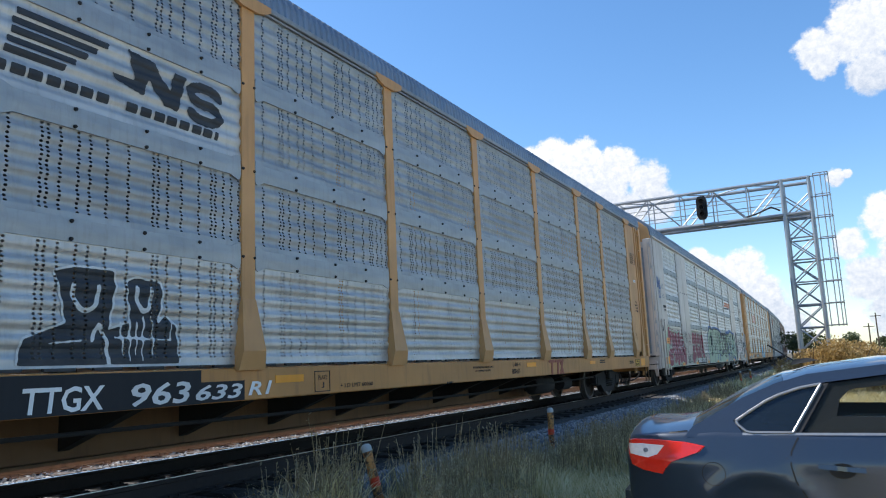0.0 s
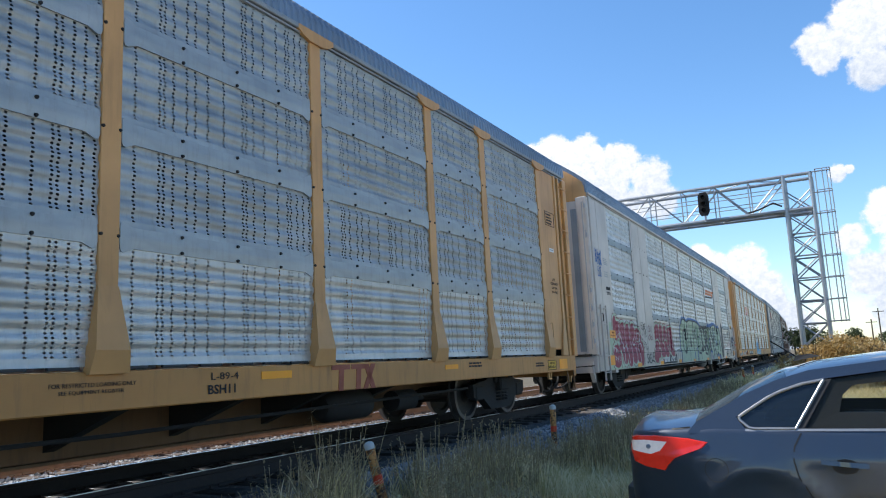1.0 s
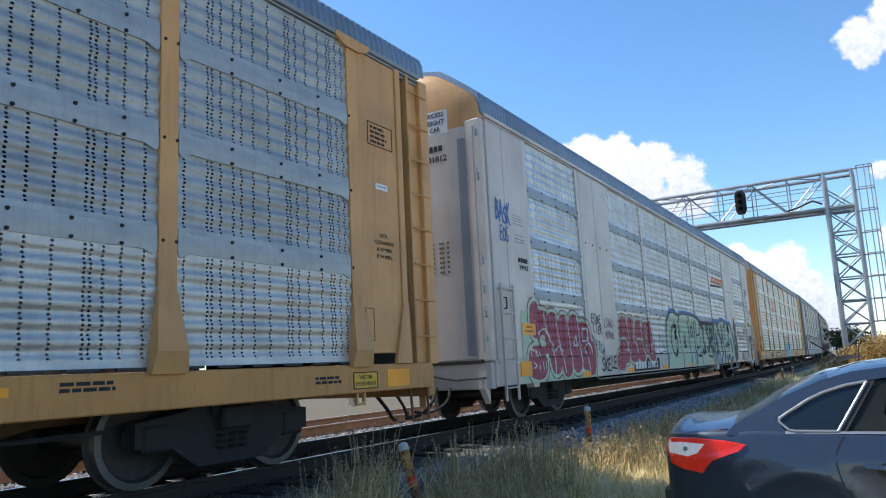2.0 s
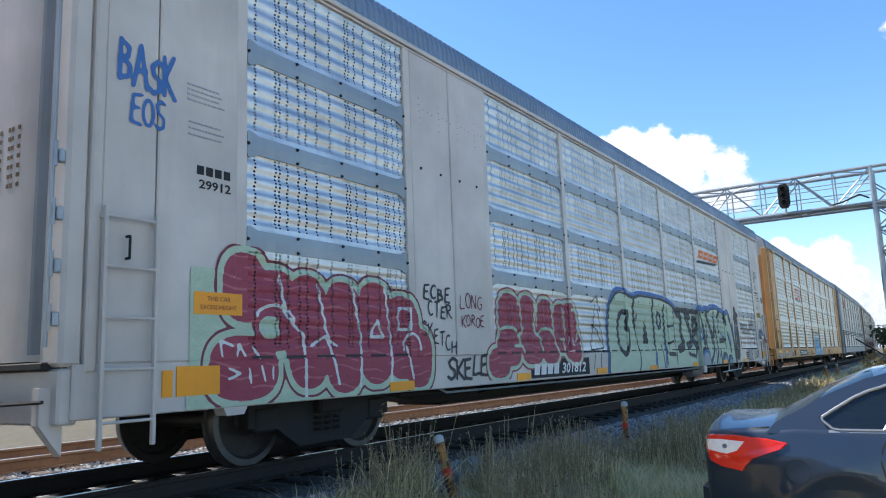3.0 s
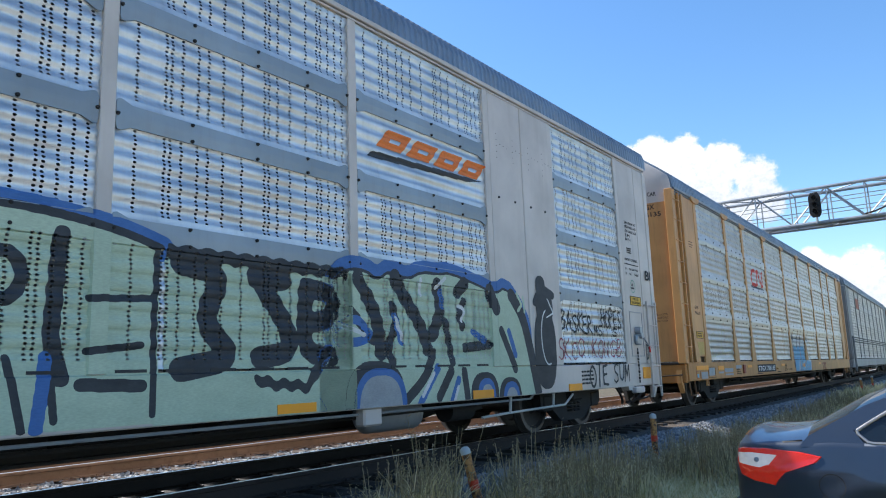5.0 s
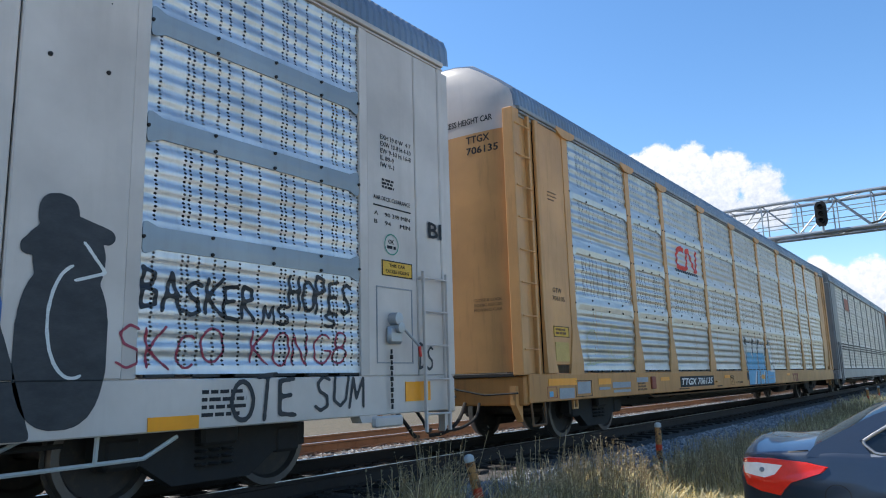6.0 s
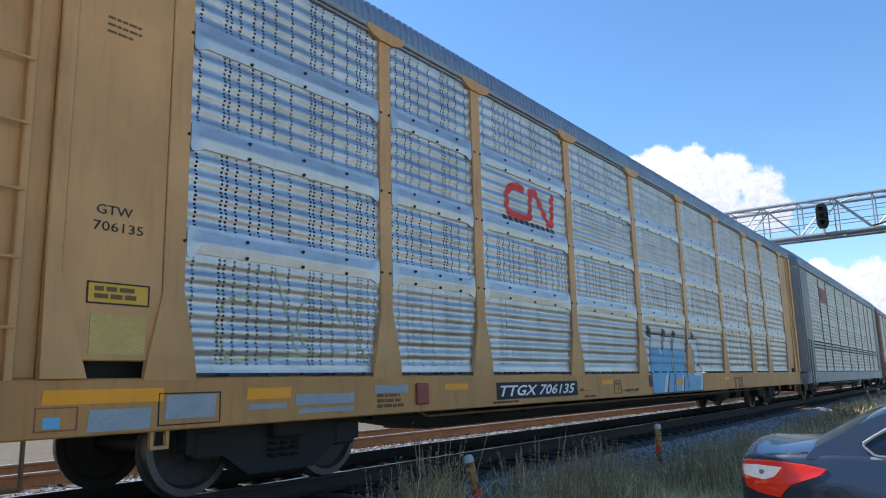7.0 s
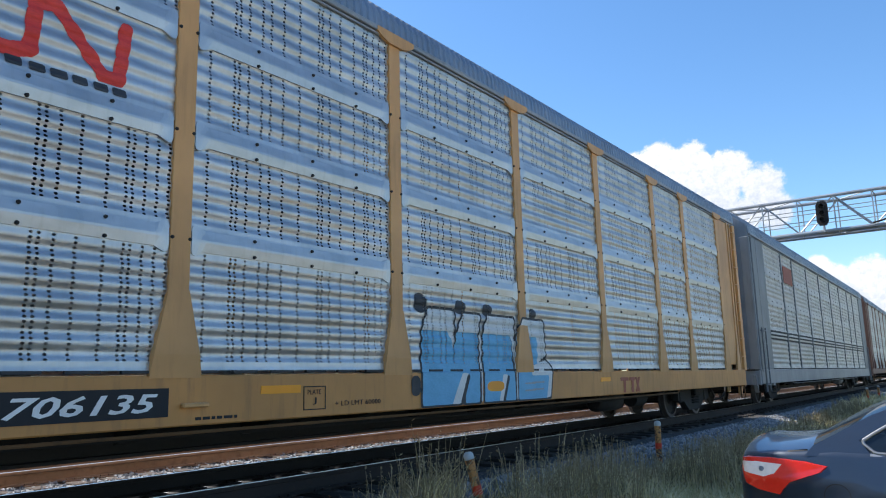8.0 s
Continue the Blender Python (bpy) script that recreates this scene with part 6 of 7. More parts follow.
# -- car with the black corner --
sprayed(A, "tan", -7.1, -4.35, 3.28, 4.02, [
    (lambda Y, Z: sum(((Z - 3.55 - 0.085 * k > 0) & (Z - 3.55 - 0.085 * k < 0.055) & (Y > -6.95 + 0.02 * k) & (Y < -6.45 + 0.10 * k + 0.4 * (Z - 3.55 - 0.085 * k))).astype(int) for k in range(5)) > 0, "g_black"),
    (poly_mask([(-5.83, 3.98), (-5.55, 3.95), (-5.35, 3.72), (-5.30, 3.93), (-5.15, 3.92), (-5.25, 3.55), (-5.42, 3.56), (-5.60, 3.76), (-5.66, 3.58), (-5.95, 3.64), (-5.98, 3.70), (-5.75, 3.70)]), "g_black"),
    (lines([arc(-4.9, 3.80, 0.20, 0.09, 20, 270), arc(-4.9, 3.63, 0.20, 0.09, 90, -160)], 0.10), "g_black"),
    (lambda Y, Z: (Z > 3.385) & (Z < 3.47) & (Y > -7.05) & (Y < -4.72) & (np.abs(Y + 5.93) > 0.07) & (((Y + 7.05) % 0.152) < 0.118), "g_black"),
], "dark faded railway emblem on the side panel", 0.012, "emblem", 1)
plate(A, -7.3, -4.95, 0.745, 1.058, "ink_black", label="black painted patch on the sill")
plate(A, -4.95, -4.37, 0.75, 0.945, "ink_black")
write(A, "TTGX", -6.70, 0.765, 0.70, 0.20, "ink_white", shear=0.1)
write(A, "963", -5.74, 0.765, 0.66, 0.20, "ink_white", shear=0.15)
write(A, "633", -5.02, 0.775, 0.62, 0.145, "ink_white", shear=0.25)
write(A, "R1", -4.32, 0.79, 0.36, 0.14, "ink_white", shear=0.25)
plate(A, -3.9, -3.43, 0.90, 0.98, "orange")
outline(A, -3.23, -2.94, 0.77, 1.01, "ink_black")
write(A, "PLATE", -3.17, 0.91, 0.17, 0.05, "ink_black")
write(A, "J", -3.11, 0.81, 0.05, 0.07, "ink_black")
write(A, "+ LD LMT 60000", -2.74, 0.80, 0.70, 0.05, "ink_black")
write(A, "FOR RESTRICTED LOADING ONLY", 0.92, 0.945, 0.80, 0.036, "ink_black")
write(A, "SEE EQUIPMENT REGISTER", 1.0, 0.885, 0.60, 0.036, "ink_black")
write(A, "L-89-4", 2.58, 0.95, 0.36, 0.07, "ink_black")
write(A, "BSH11", 2.54, 0.815, 0.36, 0.09, "ink_black")
bars(A, 0.0, 0.74, 0.22, 1, 0.03, "ink_black")
plate(A, 3.28, 3.76, 0.93, 1.01, "orange")
for y0, y1, z0, z1, sl in ((4.48, 4.85, 0.99, 1.05, 0), (4.60, 4.70, 0.74, 0.99, 0.1), (4.88, 5.20, 0.99, 1.05, 0), (4.96, 5.06, 0.74, 0.99, 0.1), (5.12, 5.22, 0.74, 1.05, 0.6), (5.30, 5.40, 0.74, 1.05, -0.5)):
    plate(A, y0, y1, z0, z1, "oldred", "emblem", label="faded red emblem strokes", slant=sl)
plate(A, 7.3, 7.72, 0.92, 0.99, "orange")
bars(A, 8.1, 0.98, 0.6, 2, 0.03, "ink_black")
plate(A, 12.34, 12.82, 0.79, 1.0, "orange")
plate(A, 11.66, 12.13, 0.785, 0.985, "sign_yellow", "warning_sign", label="yellow warning sign with a black border", frame_mat="ink_black")
write(A, "THIS CAR", 11.76, 0.90, 0.26, 0.045, "ink_black")
write(A, "EXCESS HEIGHT", 11.70, 0.825, 0.39, 0.045, "ink_black")
bars(A, 11.0, 0.92, 0.45, 2, 0.03, "ink_black")
xe = HALF + 0.001
outline(A, 12.1, 12.64, 3.86, 4.17, "ink_black", xe + 0.004)
bars(A, 12.16, 4.09, 0.4, 4, 0.032, "ink_black", xe + 0.003, 2.0)
plate(A, 12.24, 12.50, 3.29, 3.37, "sign_white", x=xe)
bars(A, 12.27, 3.325, 0.2, 1, 0.02, "patch_grey", xe + 0.005)
write(A, "DECK", 12.29, 2.66, 0.17, 0.055, "ink_black", xe + 0.003)
write(A, "CLEARANCE", 12.18, 2.57, 0.42, 0.055, "ink_black", xe + 0.003)
write(A, "A 87 MIN.", 12.22, 2.48, 0.34, 0.055, "ink_black", xe + 0.003)
write(A, "B 94 MIN.", 12.22, 2.39, 0.34, 0.055, "ink_black", xe + 0.003)
outline(A, 11.95, 12.12, 1.35, 1.75, "tan_dark", xe + 0.004, 0.006)
# dark sprayed shapes over the lower panel, with pale outlines
HEADS = [[(-6.46, 1.88), (-6.30, 1.92), (-5.92, 1.92), (-5.90, 1.80), (-5.97, 1.40), (-6.34, 1.40), (-6.40, 1.70)],
         [(-5.78, 1.84), (-5.70, 1.88), (-5.42, 1.86), (-5.40, 1.72), (-5.47, 1.45), (-5.72, 1.40), (-5.76, 1.65)],
         [(-6.74, 1.13), (-6.70, 1.33), (-6.34, 1.47), (-5.95, 1.42), (-5.72, 1.50), (-5.50, 1.44), (-5.36, 1.56), (-5.24, 1.46), (-5.20, 1.13)]]


def any_of(masks):
    return lambda Y, Z: np.any([m(Y, Z) for m in masks], axis=0)


sprayed(A, "tan", -6.95, -4.85, 1.13, 2.0, [
    (lines([p + p[:1] for p in HEADS], 0.04), "g_white"), (any_of([poly_mask(p) for p in HEADS]), "g_black"),
    (lines([arc(-6.18, 1.74, 0.12, 0.17, 165, 375), arc(-5.60, 1.76, 0.08, 0.17, 165, 375)], 0.04), "g_white"),
    (lines([[(-6.05, 1.46), (-5.98, 1.34), (-5.95, 1.14)], [(-6.06, 1.46), (-6.12, 1.32)]], 0.035), "g_white"),
    (lines([[(-5.75, 1.62), (-5.74, 1.15)], [(-5.6, 1.55), (-5.61, 1.15)], [(-5.52, 1.6), (-5.49, 1.2)], [(-5.3, 1.5), (-5.3, 1.36)], [(-5.9, 1.36), (-5.3, 1.34)], [(-5.85, 1.5), (-5.80, 1.2)], [(-6.5, 1.30), (-6.2, 1.33)], [(-5.68, 1.5), (-5.67, 1.2)]], 0.014), "g_white"),
], "dark sprayed graffiti with white outlines", 0.011)

# -- pale grey car, from its leading end --
red1 = [(-11.75, 1.75, 0.28, 0.33), (-11.35, 1.55, 0.3, 0.4), (-11.75, 1.0, 0.42, 0.30), (-10.9, 1.35, 0.32, 0.58), (-10.35, 1.3, 0.34, 0.6), (-9.8, 1.35, 0.34, 0.58), (-9.3, 1.3, 0.34, 0.5), (-8.98, 1.05, 0.28, 0.36)]
sprayed(B, "white", -12.45, -8.6, 0.66, 2.15, [
    (lambda Y, Z: (Z < 0.95 - 0.03 * np.sin(Y * 4)) & (Y < -8.9) & (Y > -12.4), "g_mint"),
    (rect_mask(-12.38, -11.9, 0.8, 1.9), "g_mint"),
    (blobs_mask(red1, 0.09), "g_darkred"), (blobs_mask(red1, 0.065), "g_mint"), (blobs_mask(red1), "g_red"), (lambda Y, Z: blobs_mask(red1)(Y, Z) & (np.sin(Z * 61 + 2.5 * np.sin(Y * 3.1) + np.sin(Y * 11)) > 0.82) & (np.sin(Y * 7 + Z * 23) > -0.2), "g_pink"),
    (lines([[(-11.3, 1.9), (-11.2, 1.5), (-10.95, 1.3), (-10.95, 0.7)], [(-10.75, 1.85), (-10.6, 1.3), (-10.45, 0.8)], [(-10.85, 1.2), (-10.65, 1.3), (-10.45, 1.2)], [(-10.2, 1.9), (-10.05, 1.3), (-10.1, 0.75)], [(-9.9, 1.3), (-9.75, 1.5), (-9.65, 1.3), (-9.9, 1.3)],
            [(-9.6, 1.9), (-9.5, 1.2), (-9.55, 0.7)], [(-9.35, 1.4), (-9.35, 1.65), (-9.12, 1.65), (-9.12, 1.4), (-9.35, 1.4)], [(-9.2, 1.2), (-9.1, 0.8)], arc(-9.1, 1.15, 0.16, 0.2, 0, 180), arc(-11.35, 1.45, 0.25, 0.15, 0, 170)], 0.035), "g_white"),
    (lines([[(-12.05, 1.25), (-12.02, 1.1)], [(-12.05, 1.25), (-11.9, 1.2)], [(-11.85, 1.1), (-11.83, 1.22), (-11.75, 1.1)], [(-11.65, 1.2), (-11.55, 1.08)], [(-11.95, 1.0), (-11.8, 0.95), (-11.95, 0.9)], [(-11.7, 1.0), (-11.68, 0.85)], [(-11.55, 1.02), (-11.5, 0.86)], [(-11.4, 1.0), (-11.4, 0.88)]], 0.025), "g_white"),
    (blobs_mask([(-11.42, 1.38, 0.13, 0.11)]), "g_mint"),
], "maroon bubble graffiti with pale outlines", 0.012)
red2 = [(-6.95, 0.95, 0.32, 0.22), (-6.55, 1.62, 0.34, 0.38), (-6.6, 1.15, 0.36, 0.26), (-5.95, 1.6, 0.3, 0.4), (-5.85, 1.2, 0.4, 0.3), (-5.3, 1.55, 0.32, 0.42), (-5.2, 1.2, 0.35, 0.3), (-4.7, 1.5, 0.32, 0.42), (-4.35, 1.45, 0.36, 0.5), (-4.2, 1.2, 0.3, 0.3)]
sprayed(B, "white", -7.4, -3.75, 0.70, 2.15, [
    (blobs_mask(red2, 0.085), "g_red"), (blobs_mask(red2, 0.06), "g_mint"), (blobs_mask(red2), "g_red"),
    (lambda Y, Z: blobs_mask(red2)(Y, Z) & (np.sin(Z * 70 + 3 * np.sin(Y * 2.2) + np.sin(Y * 13)) > 0.7) & (np.sin(Y * 6 + Z * 31) > -0.3), "g_pink"),
    (lines([[(-6.2, 1.95), (-6.15, 1.4), (-6.3, 1.35), (-6.1, 1.1)], [(-5.65, 1.9), (-5.75, 1.45), (-5.5, 1.3), (-5.45, 1.1)], [(-5.05, 1.9), (-5.0, 1.35), (-4.85, 1.1)], [(-4.6, 1.85), (-4.55, 1.4)], arc(-6.6, 1.38, 0.3, 0.1, 20, 170), arc(-5.3, 1.38, 0.28, 0.1, 10, 170), [(-6.4, 1.2), (-6.2, 1.2)], [(-4.75, 1.3), (-4.6, 1.3), (-4.6, 1.1)], arc(-4.2, 1.55, 0.2, 0.3, -60, 120)], 0.05), "g_mint"),
    (lines([[(-4.4, 1.35), (-4.4, 1.2)], [(-4.3, 1.35), (-4.3, 1.2), (-4.2, 1.22)], [(-4.1, 1.35), (-4.15, 1.2)], [(-4.4, 1.1), (-4.2, 1.12)]], 0.02), "g_white"),
], "maroon bubble graffiti over the lower panels", 0.012)
# mint letters with a blue edge
GORE_EDGE = [(-2.63, 0.68), (-2.53, 1.17), (-2.52, 1.66), (-2.28, 2.14), (-1.89, 2.32), (-1.41, 2.28), (-1.02, 2.2), (-0.59, 2.3), (0.24, 2.3)] + [(1.0, 2.28), (1.6, 2.2), (1.95, 2.1)]
GORE_EDGE = rounded(GORE_EDGE)
GORE_FILL = GORE_EDGE + [(1.95, 0.68)]
GORE_LINES = [[(-0.96, 0.56), (-0.78, 0.76), (-0.76, 1.09), (-1.01, 1.59), (-0.76, 1.87)], [(0.33, 0.70), (0.36, 1.5), (0.28, 2.2)], [(1.12, 0.75), (1.05, 1.3), (1.15, 2.1)], [(1.9, 0.75), (1.92, 2.05)], [(0.9, 0.7), (0.78, 1.2)], [(1.35, 1.25), (1.8, 1.3)], [(1.35, 1.65), (1.85, 1.68)]]
GORE_LINES = [rounded(p) for p in GORE_LINES]
PIECE = [rounded(p) for p in ([(2.15, 2.0), (2.6, 1.95), (2.35, 1.5), (2.75, 1.2), (2.15, 1.1)], [(2.95, 1.95), (3.3, 1.95)], [(3.05, 1.85), (3.35, 1.5), (3.4, 1.25), (3.0, 1.2)], [(3.6, 1.9), (3.55, 1.25), (3.95, 1.2)], [(3.6, 1.9), (4.0, 1.85), (3.95, 1.6), (3.7, 1.55)])]
sprayed(B, "white", -2.8, 4.4, 0.66, 2.45, [
    (lambda Y, Z: (Z < 1.08) & (Y > 1.9) & (Y < 4.3), "g_mint"),
    (line(GORE_EDGE, 0.22), "g_blue"), (poly_mask(GORE_FILL), "g_mint"), (line(GORE_EDGE, 0.07), "g_black"),
    (line(rounded([(-1.39, 1.88), (-1.73, 1.91), (-1.99, 1.68), (-1.98, 1.21), (-1.7, 0.99), (-1.45, 1.1), (-1.34, 1.54), (-1.59, 1.54)] + [(-1.39, 1.88)]), 0.12), "g_black"), (poly_mask([(-0.5, 1.24), (-0.31, 1.8), (-0.11, 1.24)]), "g_black"), (lines([arc(0.72, 1.78, 0.14, 0.18, 0, 360), [(1.3, 1.0), (1.8, 0.98)]], 0.10), "g_black"),
    (lines(GORE_LINES, 0.06), "g_black"), (lines([[(-0.98, 2.15), (-1.0, 1.62)], [(0.30, 2.2), (0.34, 1.2)], [(1.12, 2.12), (1.08, 1.35), (1.16, 1.05)]], 0.13), "g_black"), (lines([[(1.0, 0.7), (1.05, 1.2)], [(0.25, 0.72), (0.3, 1.0)]], 0.10), "g_blue"),
    (rect_mask(2.0, 4.25, 1.1, 2.1), "g_mint"),
    (lines(PIECE, 0.21), "g_black"), (lambda Y, Z: line([(2.97, 1), (3.15, 0.95), (3.36, 0.94), (3.59, 0.91), (3.76, 1.12), (3.92, 1.29)], 0.10)(Y, Z + 0.02 * np.sin(Y * 34)), "g_black"),
    (lambda Y, Z: (np.abs(Z - 2.07 - 0.03 * np.abs(np.sin(Y * 15))) < 0.06) & (Y > 2.0) & (Y < 4.2), "g_black"),
], "mint green graffiti letters with a blue edge", 0.010)
# the larger piece beside it: mint with black depth and blue lights
PIECE_EDGE = [(3.87, 0.66), (3.67, 0.94), (4.05, 1.31), (3.96, 1.51), (3.97, 1.99), (4.15, 2.14), (4.45, 2.16), (4.67, 2.06), (4.88, 2.19), (5.21, 2.11), (5.48, 2.23), (5.83, 2.23), (6.08, 2.27), (6.75, 2.16), (7.16, 2.07), (7.41, 2.19), (7.73, 1.96), (7.97, 1.65), (7.95, 1.33), (8.17, 0.64)]
PIECE_EDGE = rounded(PIECE_EDGE, 1)
DEEP = [[(4.34, 2.05), (4.59, 1.79), (4.69, 1.56), (4.73, 1.26)], [(4.98, 2.12), (5.16, 1.91), (5.49, 1.56), (5.59, 1.31)], [(5.8, 2.09), (5.9, 1.79), (5.71, 1.48)], [(6.27, 2.05), (6.4, 2.15)], [(7.01, 2.11), (7.16, 1.87)], [(7.57, 2.08), (7.86, 1.81), (8.03, 1.39), (8.25, 0.69)]]
CUTS = [[(4.94, 1.79), (5.02, 1.58), (4.83, 1.3), (4.93, 1.15)], [(5.71, 1.25), (5.49, 0.94), (5.08, 0.68)], [(6.04, 1.03), (5.77, 0.72)], [(6.32, 1.02), (6.38, 0.69)], [(6.4, 1.92), (6.26, 1.75), (6.36, 1.59)], [(6.39, 1.32), (6.99, 1.37)], [(7.26, 1.57), (7.61, 1.03)], [(5.98, 1.64), (6.1, 1.14)], [(4.21, 1.69), (4.6, 1.39)]]
LIGHTS = [[(4.98, 1.67), (5.1, 1.38)], [(5.77, 1.08), (5.39, 0.66)], [(6.19, 0.92), (6.03, 0.64)], [(4, 1.5), (4.29, 1.64), (4.6, 1.45), (4.39, 1.36), (4.03, 1.36)], [(5.89, 2.01), (5.92, 1.84)], [(6.6, 1.53), (6.88, 1.42)], [(7.46, 1.56), (7.62, 1.23)]]
GLINTS = [[(4.99, 1.66), (5.12, 1.4)], [(5.68, 1.01), (5.44, 0.74)], [(6.18, 0.83), (6.09, 0.66)], [(4.04, 1.55), (4.47, 1.44)], [(5.98, 2.2), (5.77, 2.05)], [(6.27, 1.86), (6.43, 1.83), (6.33, 1.66)], [(5.46, 2.15), (5.48, 1.94)]]
DEEP, CUTS, LIGHTS, GLINTS = [[rounded(p) for p in g] for g in (DEEP, CUTS, LIGHTS, GLINTS)]
sprayed(B, "white", 3.75, 8.75, 0.66, 2.45, [
    (line(PIECE_EDGE, 0.30), "g_blue"), (poly_mask(PIECE_EDGE), "g_mint"),
    (lines(DEEP, 0.20), "g_black"), (lines(CUTS, 0.13), "g_black"),
    (lines(LIGHTS, 0.10), "g_blue"), (lines(GLINTS, 0.05), "g_white"),
    (lines([PIECE_EDGE[4:-4]], 0.035), "g_black"),
    (blobs_mask([(4.62, 0.66, 0.50, 0.50)]), "g_black"), (blobs_mask([(4.70, 0.62, 0.44, 0.46)]), "g_blue"), (blobs_mask([(4.70, 0.60, 0.36, 0.40)]), "g_grey"),
    (blobs_mask([(6.80, 0.66, 0.34, 0.34), (7.45, 0.62, 0.30, 0.30)]), "g_black"), (blobs_mask([(6.84, 0.64, 0.22, 0.28), (7.48, 0.60, 0.22, 0.26)]), "g_blue"), (blobs_mask([(6.86, 0.62, 0.15, 0.22), (7.49, 0.58, 0.15, 0.2)]), "g_grey"),
    (lines([[(7.72, 2.12), (7.86, 1.96), (7.74, 1.86)], [(7.90, 2.08), (7.94, 1.85)]], 0.05), "g_mint"),
], "large mint, black and blue graffiti", 0.010)


STROKES = {
    "A": [[(0, 0), (0.5, 1), (0.95, 0)], [(0.2, 0.38), (0.85, 0.42)]],
    "B": [[(0.1, 0), (0.08, 1)], [(0.08, 0.97), (0.7, 0.85), (0.65, 0.6), (0.1, 0.52)], [(0.1, 0.52), (0.8, 0.42), (0.85, 0.12), (0.1, 0.02)]],
    "C": [arc(0.55, 0.5, 0.48, 0.5, 50, 310)],
    "D": [[(0.1, 0), (0.1, 1)], [(0.0, 0.98), (0.6, 0.9), (0.95, 0.5), (0.6, 0.08), (0.05, 0.0)]],
    "E": [[(0.9, 0.98), (0.12, 0.92), (0.08, 0.05), (0.95, 0.0)], [(0.1, 0.5), (0.7, 0.54)]],
    "G": [arc(0.55, 0.5, 0.48, 0.5, 45, 330) + [(0.98, 0.45), (0.6, 0.45)]],
    "H": [[(0.05, 1), (0.1, 0)], [(0.9, 1), (0.95, -0.1)], [(0.05, 0.45), (1.0, 0.55)]],
    "K": [[(0.1, 1), (0.12, 0)], [(0.9, 1.05), (0.15, 0.45), (1.0, -0.05)]],
    "L": [[(0.15, 1.1), (0.05, 0.05), (0.95, 0.1)]],
    "M": [[(0, 0), (0.15, 1), (0.45, 0.3), (0.8, 1), (0.95, 0)]],
    "N": [[(0.05, 0), (0.1, 1), (0.85, 0.0), (0.9, 1)]],
    "O": [arc(0.5, 0.5, 0.46, 0.5, 100, 470, 14)],
    "P": [[(0.12, -0.1), (0.1, 1), (0.75, 0.9), (0.8, 0.6), (0.12, 0.45)]],
    "R": [[(0.1, 0), (0.1, 1), (0.75, 0.9), (0.75, 0.6), (0.12, 0.5), (0.95, -0.05)]],
    "S": [[(0.9, 0.9), (0.5, 1.0), (0.12, 0.8), (0.3, 0.55), (0.8, 0.4), (0.85, 0.12), (0.4, -0.02), (0.02, 0.12)]],
    "T": [[(0.0, 0.95), (1.0, 1.02)], [(0.5, 1.0), (0.45, -0.1)]],
    "U": [[(0.05, 1), (0.1, 0.2), (0.5, 0.0), (0.85, 0.2), (0.92, 1.0)]],
    "8": [arc(0.5, 0.75, 0.32, 0.25, -80, 280, 12), arc(0.5, 0.25, 0.42, 0.26, 95, 455, 12)],
    " ": [],
}


def tag(seed, body, y0, y1, z0, z1, slope=0.0):
    """A quick hand-drawn word: stroke letters, each a little off its line; slope lifts the line along the car."""
    r = random.Random(seed)
    out = []
    w = (y1 - y0) / len(body)
    for k, ch in enumerate(body):
        a, low = y0 + w * k, z0 + slope * w * k + (z1 - z0) * r.uniform(-0.1, 0.1)
        hh, lean, ww = (z1 - z0) * r.uniform(0.85, 1.12), r.uniform(-0.05, 0.18), w * r.uniform(0.82, 0.98)
        for st in STROKES[ch]:
            out.append([(a + ww * (p + lean * q) + r.uniform(-0.02, 0.02) * w, low + hh * q) for p, q in st])
    return out


for seed, body, y0, y1, z0, z1, slope, wd, mat in (
        (1, "ECBE", -8.86, -8.22, 1.80, 1.98, -0.05, 0.030, "g_black"), (2, "CTER", -8.76, -8.20, 1.57, 1.74, -0.05, 0.026, "g_black"),
        (3, "SKETCH", -8.92, -8.12, 1.34, 1.52, -0.36, 0.024, "g_black"), (4, "LONG", -8.0, -7.4, 1.70, 1.90, 0.0, 0.018, "g_darkred"),
        (14, "KOROE", -7.98, -7.35, 1.46, 1.62, 0.0, 0.018, "g_darkred"), (5, "SKELE", -8.35, -7.3, 0.76, 1.02, 0.02, 0.045, "g_black"),
        (6, "BASKER", 9.15, 10.35, 1.62, 1.94, 0.0, 0.036, "g_black"), (15, "MS", 10.4, 10.75, 1.55, 1.75, 0.0, 0.03, "g_black"),
        (7, "HOPES", 10.72, 11.62, 1.76, 2.1, -0.08, 0.036, "g_black"), (16, "S", 11.2, 11.4, 1.58, 1.72, 0.0, 0.03, "g_black"), (8, "SKCO KONG8", 8.95, 11.55, 1.18, 1.48, 0.0, 0.022, "g_red"),
        (9, "OTE", 10.05, 10.85, 0.70, 1.06, 0.0, 0.042, "g_black"), (10, "SUM", 11.05, 11.78, 0.74, 1.08, 0.0, 0.036, "g_black"), (11, "DS", 12.72, 13.0, 1.15, 1.45, 0.0, 0.03, "g_black"),
        (12, "BASK", -13.12, -12.55, 3.40, 3.74, -0.02, 0.042, "g_blue"), (13, "EOS", -13.0, -12.65, 3.06, 3.32, -0.1, 0.030, "g_blue")):
    drop = abs(slope) * (y1 - y0) + 0.12
    sprayed(B, "white", y0 - 0.1, y1 + 0.12, z0 - drop, z1 + 0.12, [(lines(tag(seed, body, y0, y1, z0, z1, slope), wd), mat)], "quick sprayed tag", 0.009)
